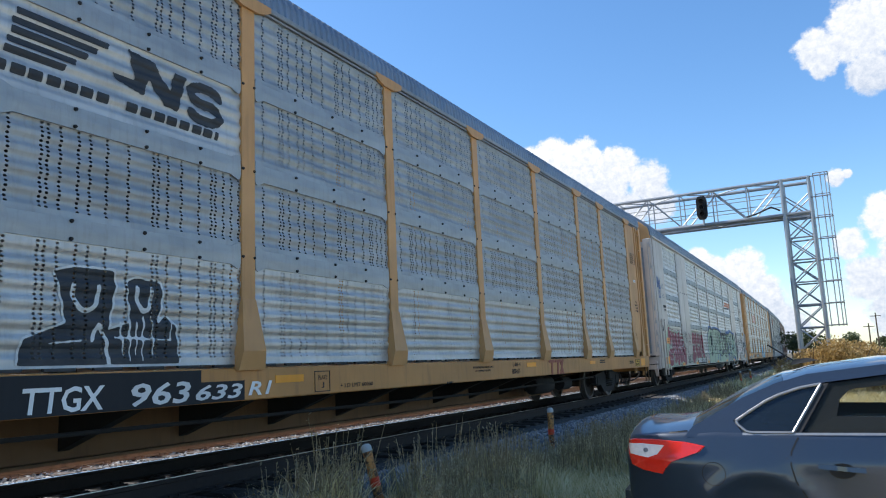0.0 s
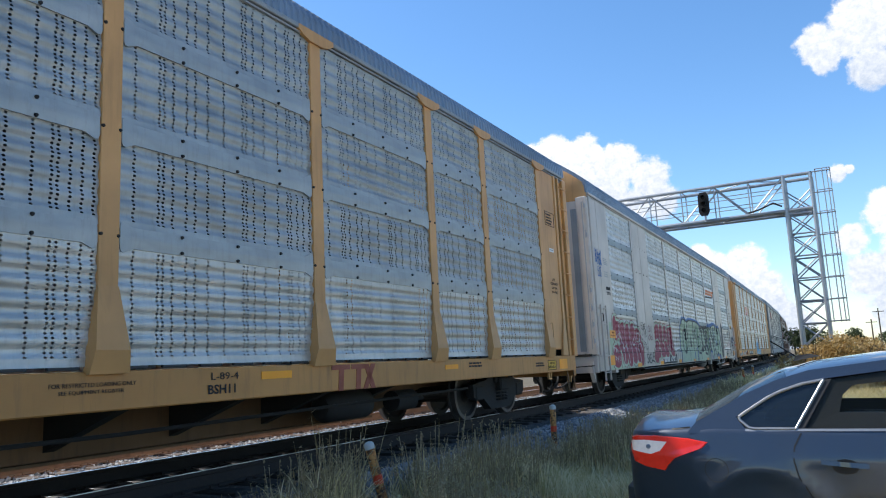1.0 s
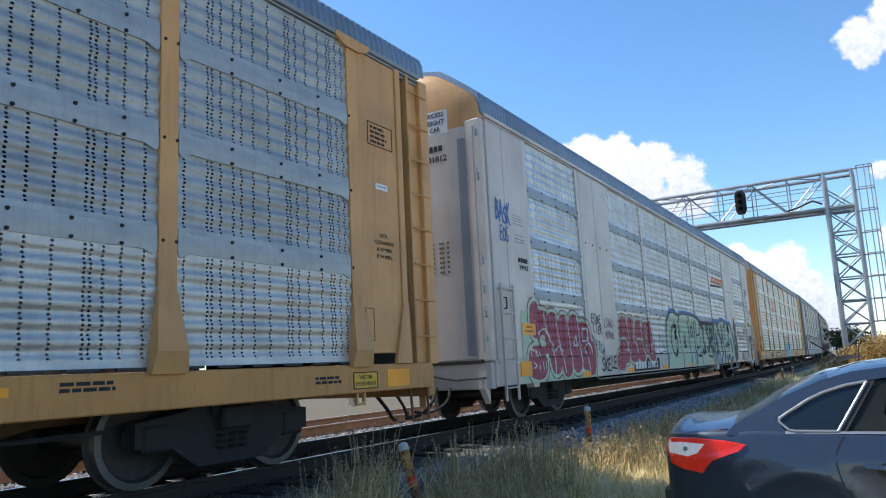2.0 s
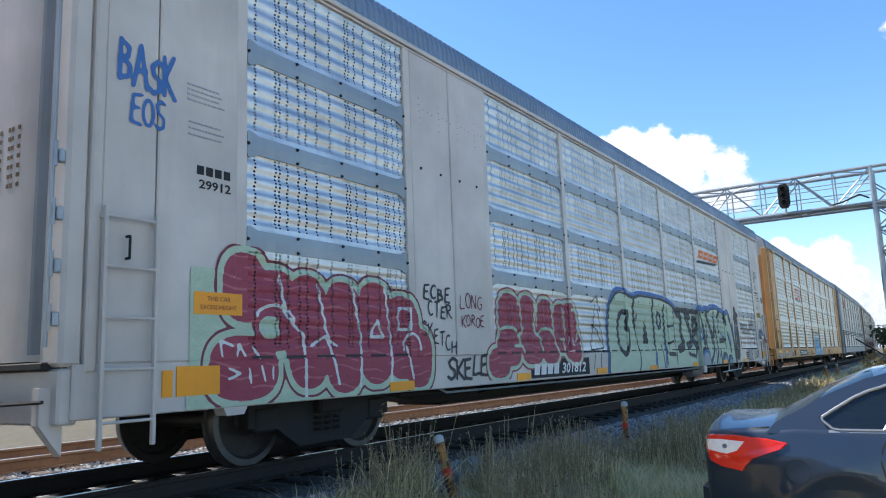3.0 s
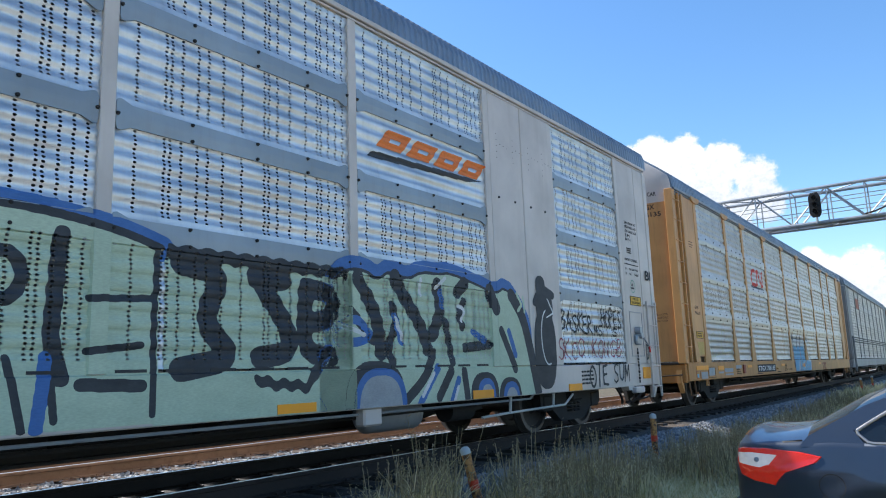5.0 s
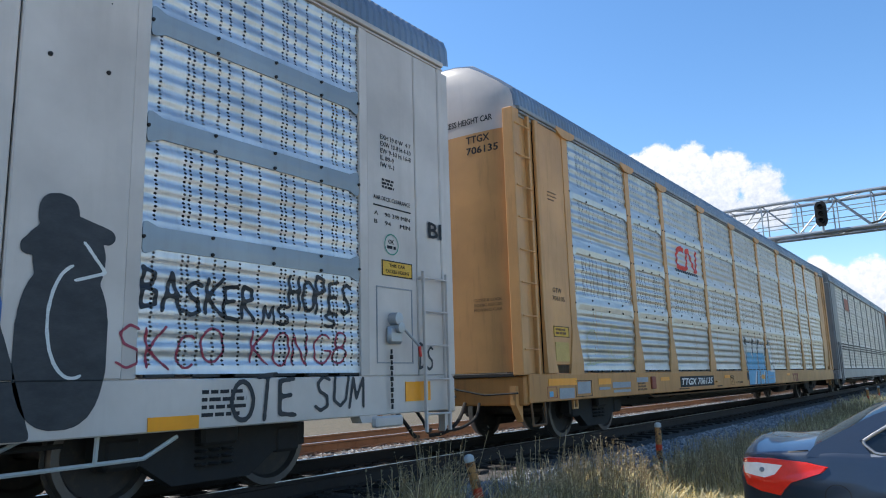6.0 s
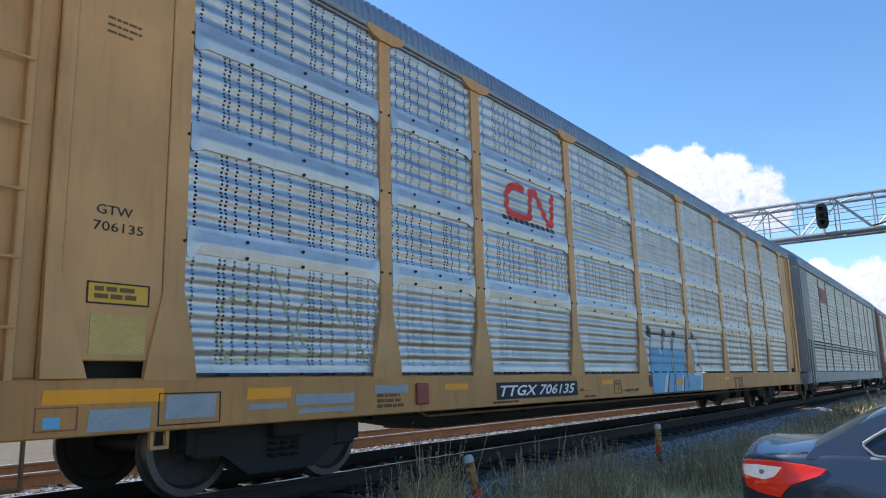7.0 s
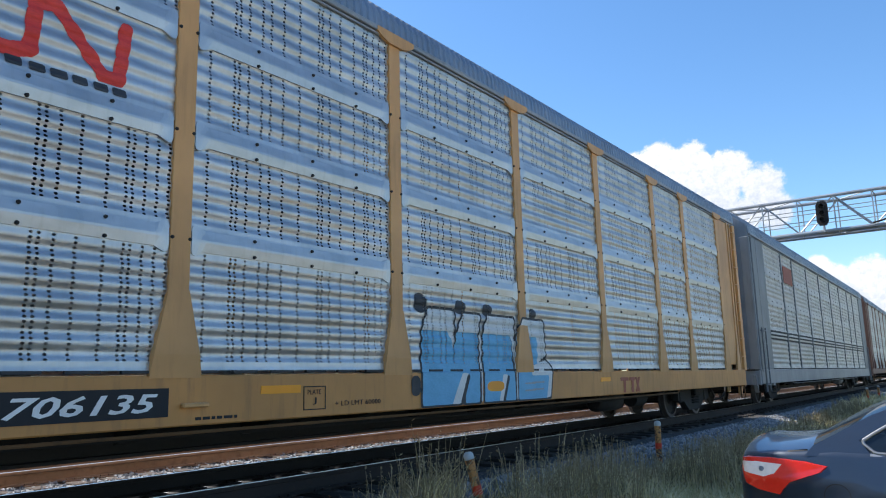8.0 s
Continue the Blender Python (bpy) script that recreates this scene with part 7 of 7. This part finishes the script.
# plain dark sprayed shape with a pale line on the solid column, and a thin black outline on a panel
dark = [(8.54, 1.32, 0.34, 0.60), (8.56, 1.96, 0.27, 0.26), (8.46, 2.28, 0.15, 0.16)]
brim = [(8.26, 2.02), (8.40, 2.18), (8.62, 2.22), (8.84, 2.16)]
sprayed(B, "white", 8.0, 9.02, 0.72, 2.5, [(blobs_mask(dark), "g_black"), (line(brim, 0.13), "g_black"), (lines([arc(8.62, 1.5, 0.2, 0.42, 100, 290, 12), [(8.66, 2.1), (8.84, 1.88), (8.6, 1.8)]], 0.025), "g_white")], "plain black sprayed shape", 0.011)
sprayed(B, "white", -3.62, -2.72, 0.72, 2.2, [(lines([[(-3.1, 2.0), (-3.45, 1.12), (-2.8, 1.15), (-3.0, 1.9)], [(-3.3, 2.0), (-3.05, 2.15), (-2.85, 1.85)], [(-3.35, 1.6), (-3.1, 1.5), (-2.95, 1.25)], [(-3.3, 1.05), (-3.4, 0.75)], [(-3.0, 1.05), (-3.05, 0.75)]], 0.028), "g_black")], "thin black sprayed outline", 0.011)
part("brake_rod", Build().path([(HALF - 0.12, 6.9, 0.40), (HALF - 0.12, 7.6, 0.42), (HALF - 0.1, 9.3, 0.45), (HALF - 0.1, 9.6, 0.60)], 0.018, 6).path([(HALF - 0.1, 7.6, 0.42), (HALF - 0.08, 7.6, 0.66)], 0.02, 6).path([(HALF - 0.1, 8.9, 0.44), (HALF - 0.08, 8.9, 0.66)], 0.02, 6), M["pale"], B, "pale brake rod under the sill")
part("bracket_box", Build().box(HALF - 0.16, HALF - 0.02, 4.45, 4.75, 0.46, 0.66, 0.02), M["white"], B)
# emblem: slanted orange blocks over a dark swoosh
sprayed(B, "white", 4.5, 7.05, 3.30, 4.06, [
    (poly_mask([(4.55, 3.50), (4.65, 3.58), (7.0, 3.66), (6.6, 3.58)]), "g_black"),
    (lambda Y, Z: (Z > 3.66) & (Z < 3.90) & (((Y - (Z - 3.66) * 0.9 - 4.72) % 0.56) < 0.46) & (Y > 4.72 + (Z - 3.66) * 0.9) & (Y < 6.92 + (Z - 3.66) * 0.9)
     & ~((np.abs(Z - 3.78) < 0.03) & (np.abs((Y - (Z - 3.66) * 0.9 - 4.72) % 0.56 - 0.24) < 0.10)), "logo_orange"),
], "orange and dark blue railway emblem", 0.012, "emblem", 2)
plate(B, -5.96, -3.62, 0.685, 0.985, "ink_black", label="black number patch on the sill")
for k in range(4):
    plate(B, -5.86 + 0.24 * k, -5.68 + 0.24 * k, 0.735, 0.905, "ink_white", "emblem", x=HALF + 0.019, slant=0.2)
write(B, "301812", -4.82, 0.735, 1.02, 0.175, "ink_white", HALF + 0.021, 0.2)
for y0, y1, z0, z1 in ((-6.44, -6.0, 0.67, 0.78), (-3.27, -2.78, 0.67, 0.78), (-0.22, 0.28, 0.67, 0.76), (-9.58, -9.1, 0.67, 0.78), (6.5, 7.0, 0.66, 0.77), (9.25, 9.72, 0.66, 0.77), (12.46, 12.92, 0.78, 1.0), (-12.5, -12.05, 0.78, 1.03), (-12.64, -12.54, 0.78, 1.0), (3.2, 3.7, 0.67, 0.76)):
    plate(B, y0, y1, z0, z1, "orange", "reflector", x=HALF + 0.022, label="yellow-orange reflector")
xb = HALF + 0.020
plate(B, -12.34, -11.80, 1.48, 1.68, "orange", "warning_sign", x=xb + 0.004, label="small faded yellow-orange warning sign")
write(B, "THIS CAR", -12.20, 1.60, 0.26, 0.04, "oldred", xb + 0.009)
write(B, "EXCESS HEIGHT", -12.27, 1.525, 0.40, 0.04, "oldred", xb + 0.009)
for k in range(4):
    plate(B, -12.32 + 0.1 * k, -12.25 + 0.1 * k, 2.74, 2.82, "ink_black", "emblem", x=xb)
write(B, "29912", -12.3, 2.61, 0.36, 0.085, "ink_black", xb)
bars(B, -12.44, 3.55, 0.42, 4, 0.016, "patch_grey", xb, 3.0)
bars(B, -12.42, 3.2, 0.4, 3, 0.016, "patch_grey", xb, 3.6)
for k, s in enumerate(("EXH 19-0 W  4-7", "EXW 10-8 H 4-10", "EW 9-10 H 16-8", "IL 89-9", "IW 9-1")):
    write(B, s, 12.08, 3.80 - 0.085 * k, 0.56 if k < 3 else 0.24, 0.058, "ink_black", xb)
bars(B, 12.1, 3.30, 0.26, 3, 0.026, "ink_black", xb)
write(B, "AAR DECK CLEARANCE", 11.95, 3.06, 0.66, 0.05, "ink_black", xb)
plate(B, 11.95, 12.62, 2.985, 3.0, "ink_black", x=xb)
write(B, "A    90 3/8 MIN", 11.96, 2.875, 0.64, 0.05, "ink_black", xb)
write(B, "B    94     MIN", 11.96, 2.775, 0.64, 0.05, "ink_black", xb)
ring = Build()
for k in range(28):
    a0, a1 = 2 * math.pi * k / 28, 2 * math.pi * (k + 1) / 28
    ring.add([(xb + 0.004, 12.25 + r * math.cos(a), 2.56 + r * math.sin(a)) for r, a in ((0.125, a0), (0.125, a1), (0.112, a1), (0.112, a0))], [(0, 1, 2, 3)])
part("stencil_ring", ring, M["green_ink"], B, "green stencilled ring")
write(B, "OK", 12.20, 2.565, 0.10, 0.055, "ink_black", xb)
bars(B, 12.18, 2.51, 0.15, 1, 0.035, "ink_black", xb)
plate(B, 12.08, 12.62, 2.19, 2.37, "sign_yellow", "warning_sign", x=xb, label="yellow warning sign with a black border", frame_mat="ink_black")
write(B, "THIS CAR", 12.20, 2.295, 0.28, 0.04, "ink_black", xb + 0.008)
write(B, "EXCESS HEIGHT", 12.14, 2.225, 0.42, 0.04, "ink_black", xb + 0.008)
write(B, "BI", 12.94, 2.74, 0.27, 0.20, "ink_black", HALF + 0.036)
bars(B, 9.75, 0.94, 0.5, 4, 0.032, "ink_black", HALF + 0.016, 2.0)
# hand brake with its chain
hb = part("hand_brake", Build().box(HALF + 0.02, HALF + 0.09, 12.12, 12.36, 1.42, 1.62, 0.03).lathe([(0.0, 0.12), (0.07, 0.11), (0.075, 0.0)], (HALF + 0.02, 12.24, 1.70), "x", 14).lathe([(0.0, 0.13), (0.06, 0.12), (0.065, 0.0)], (HALF + 0.02, 12.27, 1.60), "x", 14), M["steel"], B, "hand brake gear box", True)
part("lever", Build().rod((HALF + 0.12, 12.28, 1.62), (HALF + 0.14, 12.58, 1.40), 0.016, 7), M["steel"], hb)
part("lever_grip", Build().rod((HALF + 0.14, 12.58, 1.40), (HALF + 0.14, 12.60, 1.28), 0.018, 7), M["logo_red"], hb, "red lever grip")
ch = Build()
for k in range(11):
    z = 1.36 - 0.06 * k
    ch.rod((HALF + 0.05, 12.19, z), (HALF + 0.05, 12.19, z - 0.05), 0.018 if k % 2 else 0.012, 6)
part("chain", ch, M["black"], hb)
part("step_box", Build().box(HALF - 0.02, HALF + 0.08, 11.9, 12.35, 0.52, 0.64, 0.02), M["white"], B)
part("panel_frame", Build().box(HALF + 0.015, HALF + 0.022, 11.98, 11.995, 1.22, 2.05).box(HALF + 0.015, HALF + 0.022, 12.60, 12.615, 1.22, 2.05).box(HALF + 0.015, HALF + 0.022, 11.98, 12.615, 2.05, 2.065).box(HALF + 0.015, HALF + 0.022, 11.98, 12.615, 1.205, 1.22), M["grey"], B)
# leading end of the pale car: hinges and latches on the corner
for z in (1.35, 1.75, 2.15, 2.6, 4.0, 4.75):
    part("hinge", Build().box(HALF - 0.07, HALF - 0.02, -END - 0.0, -END + 0.05, z, z + 0.11, 0.01).rod((HALF - 0.05, -END - 0.012, z - 0.03), (HALF - 0.05, -END - 0.012, z + 0.17), 0.012, 7), M["steel"], B, "worn grey hinge")
part("latch_rod", Build().rod((HALF - 0.1, -END - 0.005, 1.2), (HALF - 0.1, -END - 0.005, 4.9), 0.016, 7), M["steel"], B)
part("grab_iron", Build().path([(HALF + 0.02, -13.0, 2.08), (HALF + 0.07, -13.0, 2.08), (HALF + 0.07, -13.0, 1.9), (HALF + 0.02, -13.0, 1.9)], 0.012, 6), M["black"], B)
for car_, y_ in ((A, END + 0.02), (B, -END - 0.02), (B, END + 0.02), (C, -END - 0.02)):
    part("cut_lever", Build().path([(1.42, y_, 0.80), (0.9, y_ * 1.006, 0.78), (0.5, y_ * 1.012, 0.86), (0.2, y_ * 1.016, 0.95)], 0.016, 6), M["black"], car_)
    part("brake_hose", Build().path([(0.75, y_, 0.66), (0.8, y_ * 1.01, 0.48), (0.72, y_ * 1.022, 0.36), (0.6, y_ * 1.036, 0.30), (0.5, y_ * 1.05, 0.34)], 0.022, 7, 2), M["black"], car_)
# leading end of the pale car
plate_me = Build()
for k in range(10):
    x0, x1 = 1.08 + 0.039 * k, 1.08 + 0.039 * (k + 1)

    def _dy(x):
        return -(door_face(x) + 0.004)
    plate_me.add([(x0, _dy(x0), 1.15), (x1, _dy(x1), 1.15), (x1, _dy(x1), 4.75), (x0, _dy(x0), 4.75)], [(0, 1, 2, 3)])
part("edge_plate", plate_me, M["grey"], B, "worn dark grey door edge")
for k in range(4):
    write(B, "I", 0.46 + 0.09 * k, 4.60, 0.07, 0.10, "ink_black", end=1)
write(B, "301812", 0.44, 4.42, 0.44, 0.11, "ink_black", end=1)
part("notice", Build().add([(x_, -(door_face(x_) + 0.002), z_) for x_, z_ in ((0.44, 4.90), (0.92, 4.90), (0.92, 5.31), (0.44, 5.31))] + [(0.5, -(door_face(0.5) + 0.002), 4.90), (0.75, -(door_face(0.75) + 0.002), 4.90), (0.75, -(door_face(0.75) + 0.002), 5.31), (0.5, -(door_face(0.5) + 0.002), 5.31)], [(0, 4, 7, 3), (4, 5, 6, 7), (5, 1, 2, 6)]), M["sign_white"], B, "white notice on the end door")
for k, s in enumerate(("EXCESS", "HEIGHT", "CAR")):
    write(B, s, 0.48 + (0.1 if k == 2 else 0), 5.20 - 0.13 * k, 0.38 if k < 2 else 0.2, 0.085, "ink_black", end=1)
for k in range(7):
    write(B, "-  -- -", 0.52, 3.0 - 0.08 * k, 0.32, 0.035, "tan_dark", end=1)

# -- tan car with bright panels --
sprayed(C, "satin", -6.85, -4.45, 3.28, 4.05, [
    (lines([arc(-5.98, 3.66, 0.33, 0.21, 62, 180, 8) + [(-6.31, 3.56)] + arc(-6.15, 3.50, 0.16, 0.08, 180, 270, 4) + [(-5.75, 3.42), (-5.62, 3.46), (-5.60, 3.86), (-5.45, 3.88), (-5.05, 3.44), (-4.92, 3.44), (-4.88, 3.90)]], 0.115), "logo_red"),
    (lambda Y, Z: (Z > 3.30) & (Z < 3.375) & (Y > -6.45) & (Y < -4.85) & (((Y + 6.45) % 0.165) < 0.125), "g_black"),
], "red curved railway emblem over a row of dark marks", 0.012, "emblem", 2)
plate(C, -6.81, -4.36, 0.735, 0.965, "ink_black", label="black number patch on the sill")
write(C, "TTGX 706135", -6.72, 0.775, 2.26, 0.15, "ink_white", shear=0.3)
for y0, y1, z0, z1, m_ in ((-12.82, -11.86, 0.885, 0.99, "orange"), (-11.02, -10.5, 0.87, 0.97, "orange"), (-3.41, -2.92, 0.89, 0.965, "orange"), (-8.0, -7.5, 0.89, 0.965, "orange"), (4.0, 4.4, 0.89, 0.96, "orange"),
                           (-12.48, -11.97, 0.68, 0.84, "patch_grey"), (-11.84, -11.36, 0.74, 0.93, "patch_grey"), (-10.44, -9.62, 0.80, 0.90, "patch_grey"), (-10.4, -9.62, 0.72, 0.765, "patch_grey"), (-11.0, -10.55, 0.78, 0.825, "patch_grey"), (-9.3, -8.72, 0.88, 0.97, "patch_grey")):
    plate(C, y0, y1, z0, z1, m_, "painted_patch", slant=0.08)
outline(C, -11.9, -11.3, 0.69, 0.95, "ink_black")
outline(C, -12.86, -12.55, 0.70, 0.87, "oldred")
plate(C, -12.80, -12.68, 0.72, 0.80, "g_cyan")
bars(C, -9.25, 0.84, 0.5, 3, 0.035, "tan_dark")
part("placard_holder", Build().box(HALF + 0.01, HALF + 0.05, -8.58, -8.36, 0.74, 0.98, 0.01), M["oldred"], C, "rusty red placard holder")
outline(C, -2.88, -2.58, 0.72, 0.95, "ink_black")
write(C, "PLATE", -2.83, 0.87, 0.18, 0.045, "ink_black")
write(C, "J", -2.76, 0.77, 0.05, 0.07, "ink_black")
write(C, "+ LD LMT 60000", -2.45, 0.745, 0.70, 0.05, "ink_black")
bars(C, -4.1, 0.695, 0.5, 1, 0.025, "ink_black")
bars(C, -6.9, 0.69, 0.7, 1, 0.025, "ink_black")
part("hook_step", Build().box(HALF + 0.01, HALF + 0.07, -4.25, -4.0, 0.80, 0.84, 0.01), M["tan"], C)
for y0, y1, z0, z1, sl in ((4.85, 5.2, 0.89, 0.95, 0), (4.95, 5.05, 0.68, 0.89, 0.1), (5.25, 5.5, 0.89, 0.95, 0), (5.32, 5.42, 0.68, 0.89, 0.1), (5.52, 5.6, 0.68, 0.95, 0.6), (5.66, 5.74, 0.68, 0.95, -0.5)):
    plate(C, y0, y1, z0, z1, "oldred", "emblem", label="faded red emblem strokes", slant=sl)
write(C, "GTW", -12.50, 2.33, 0.30, 0.075, "ink_black", xe + 0.003)
write(C, "706135", -12.52, 2.20, 0.42, 0.075, "ink_black", xe + 0.003)
bars(C, -12.5, 3.95, 0.3, 3, 0.02, "tan_dark", xe + 0.003, 3)
plate(C, -12.54, -12.02, 1.63, 1.80, "sign_yellow", "warning_sign", x=xe + 0.002, label="small yellow warning sign", frame_mat="ink_black")
bars(C, -12.48, 1.73, 0.4, 2, 0.035, "tan_dark", xe + 0.010)
plate(C, -12.50, -12.04, 1.25, 1.55, "faded_yellow", "painted_patch", x=xe + 0.002)
write(C, "TTGX", 0.66, 4.66, 0.42, 0.12, "ink_black", end=1)
write(C, "706135", 0.66, 4.48, 0.56, 0.12, "ink_black", end=1)
write(C, "EXCESS HEIGHT CAR", 0.14, 4.98, 1.0, 0.10, "ink_black", end=1)
for k, s in enumerate(("CLOSE & LOCK", "DOORS BEFORE", "MOVING CAR")):
    write(C, s, 0.70, 2.16 - 0.075 * k, 0.48, 0.045, "tan_dark", end=1)
# block letters: blue fronts, white tops and sides, black shade
FRONTS = [[(-1.0, 0.68), (-0.95, 1.58), (-0.42, 1.58), (-0.30, 1.36), (-0.22, 1.58), (0.26, 1.58), (0.22, 0.68), (-0.12, 0.68), (-0.02, 1.06), (-0.16, 1.06), (-0.40, 0.68)],
          [(0.34, 0.68), (0.38, 1.58), (1.10, 1.58), (1.14, 0.68), (0.86, 0.68), (0.94, 1.04), (0.82, 1.04), (0.70, 0.68)],
          [(1.22, 0.68), (1.26, 1.58), (1.86, 1.58), (1.84, 1.18), (1.60, 1.14), (1.62, 1.02), (2.14, 1.02), (2.04, 0.68)]]
TOPS = [[(-0.95, 1.58), (-0.82, 1.84), (-0.28, 1.84), (-0.30, 1.36), (-0.42, 1.58)], [(-0.22, 1.58), (-0.08, 1.82), (0.32, 1.82), (0.26, 1.58)], [(0.38, 1.58), (0.50, 1.82), (1.20, 1.82), (1.16, 1.20), (1.10, 1.58)],
        [(1.26, 1.58), (1.40, 1.82), (2.06, 1.82), (2.10, 1.32), (1.84, 1.18), (1.86, 1.58)], [(1.60, 1.14), (2.10, 1.24), (2.26, 1.12), (2.16, 0.70), (2.04, 0.68), (2.14, 1.02), (1.62, 1.02)],
        [(-0.40, 0.68), (-0.16, 1.06), (-0.02, 1.06), (-0.22, 0.68)], [(0.70, 0.68), (0.82, 1.04), (0.94, 1.04), (0.80, 0.68)]]


def with_black_edge(polys, w):
    return lines([p + p[:1] for p in polys], w)


sprayed(C, "satin", -1.25, 2.5, 0.66, 2.1, [
    (with_black_edge(FRONTS + TOPS, 0.07), "g_black"), (any_of([poly_mask(p) for p in FRONTS]), "g_cyan"), (any_of([poly_mask(p) for p in TOPS]), "g_white"),
    (lines([[(-0.18, 0.70), (-0.02, 1.02)], [(0.83, 0.70), (0.96, 1.0)]], 0.06), "g_black"), (lines([[(0.28, 0.70), (0.30, 1.55)], [(1.18, 0.70), (1.20, 1.5)]], 0.03), "g_white"),
    (lines([[(1.40, 0.80), (1.95, 0.82)], [(1.40, 0.90), (1.98, 0.92)]], 0.025), "g_grey"),
    (blobs_mask([(-0.98, 1.90, 0.12, 0.12), (-0.14, 1.90, 0.12, 0.09), (0.50, 1.90, 0.12, 0.08), (1.75, 1.92, 0.10, 0.08), (-1.12, 0.92, 0.09, 0.12)]), "g_black"),
    (blobs_mask([(0.62, 0.88, 0.22, 0.07)]), "orange"),
], "light blue block graffiti with white edges", 0.011)
# faint yellow scrawl on the first panel
sprayed(C, "satin", -11.6, -9.2, 1.16, 2.2, [(lines([arc(-11.1, 1.5, 0.25, 0.3, 30, 300), [(-10.7, 2.1), (-10.4, 1.3)], arc(-10.1, 1.6, 0.3, 0.3, 0, 250), [(-11.4, 1.2), (-9.4, 1.35)], [(-9.7, 1.9), (-9.4, 1.2)]], 0.022), "g_olive")], "thin yellow spray scrawl", 0.011)
# the grey car: dark square emblem and a belt of dark bars
plate(D, -8.9, -7.4, 4.05, 4.65, "oldred", "emblem", x=HALF + 0.02, label="dark red square emblem")
for z in (2.0, 2.12, 2.24):
    for a, c in zip(EDGES, EDGES[1:]):
        plate(D, a + 0.1, c - 0.1, z, z + 0.06, "ink_black", "belt_stripe", x=HALF + 0.004)


# ---- things that move ----
def motions():
    """The train rolls past at a steady pace, and its wheels turn."""
    for car, s0 in TRAIN:
        walk(car, [(t, on_track(s0 - SPEED * t)) for t in range(9)])
    for w in WHEELSETS:
        y = w.location.y
        walk(w, [(k / 15, pose(0, y, 0.46, math.degrees(SPEED * k / 15 / 0.46))) for k in range(121)])


motions()
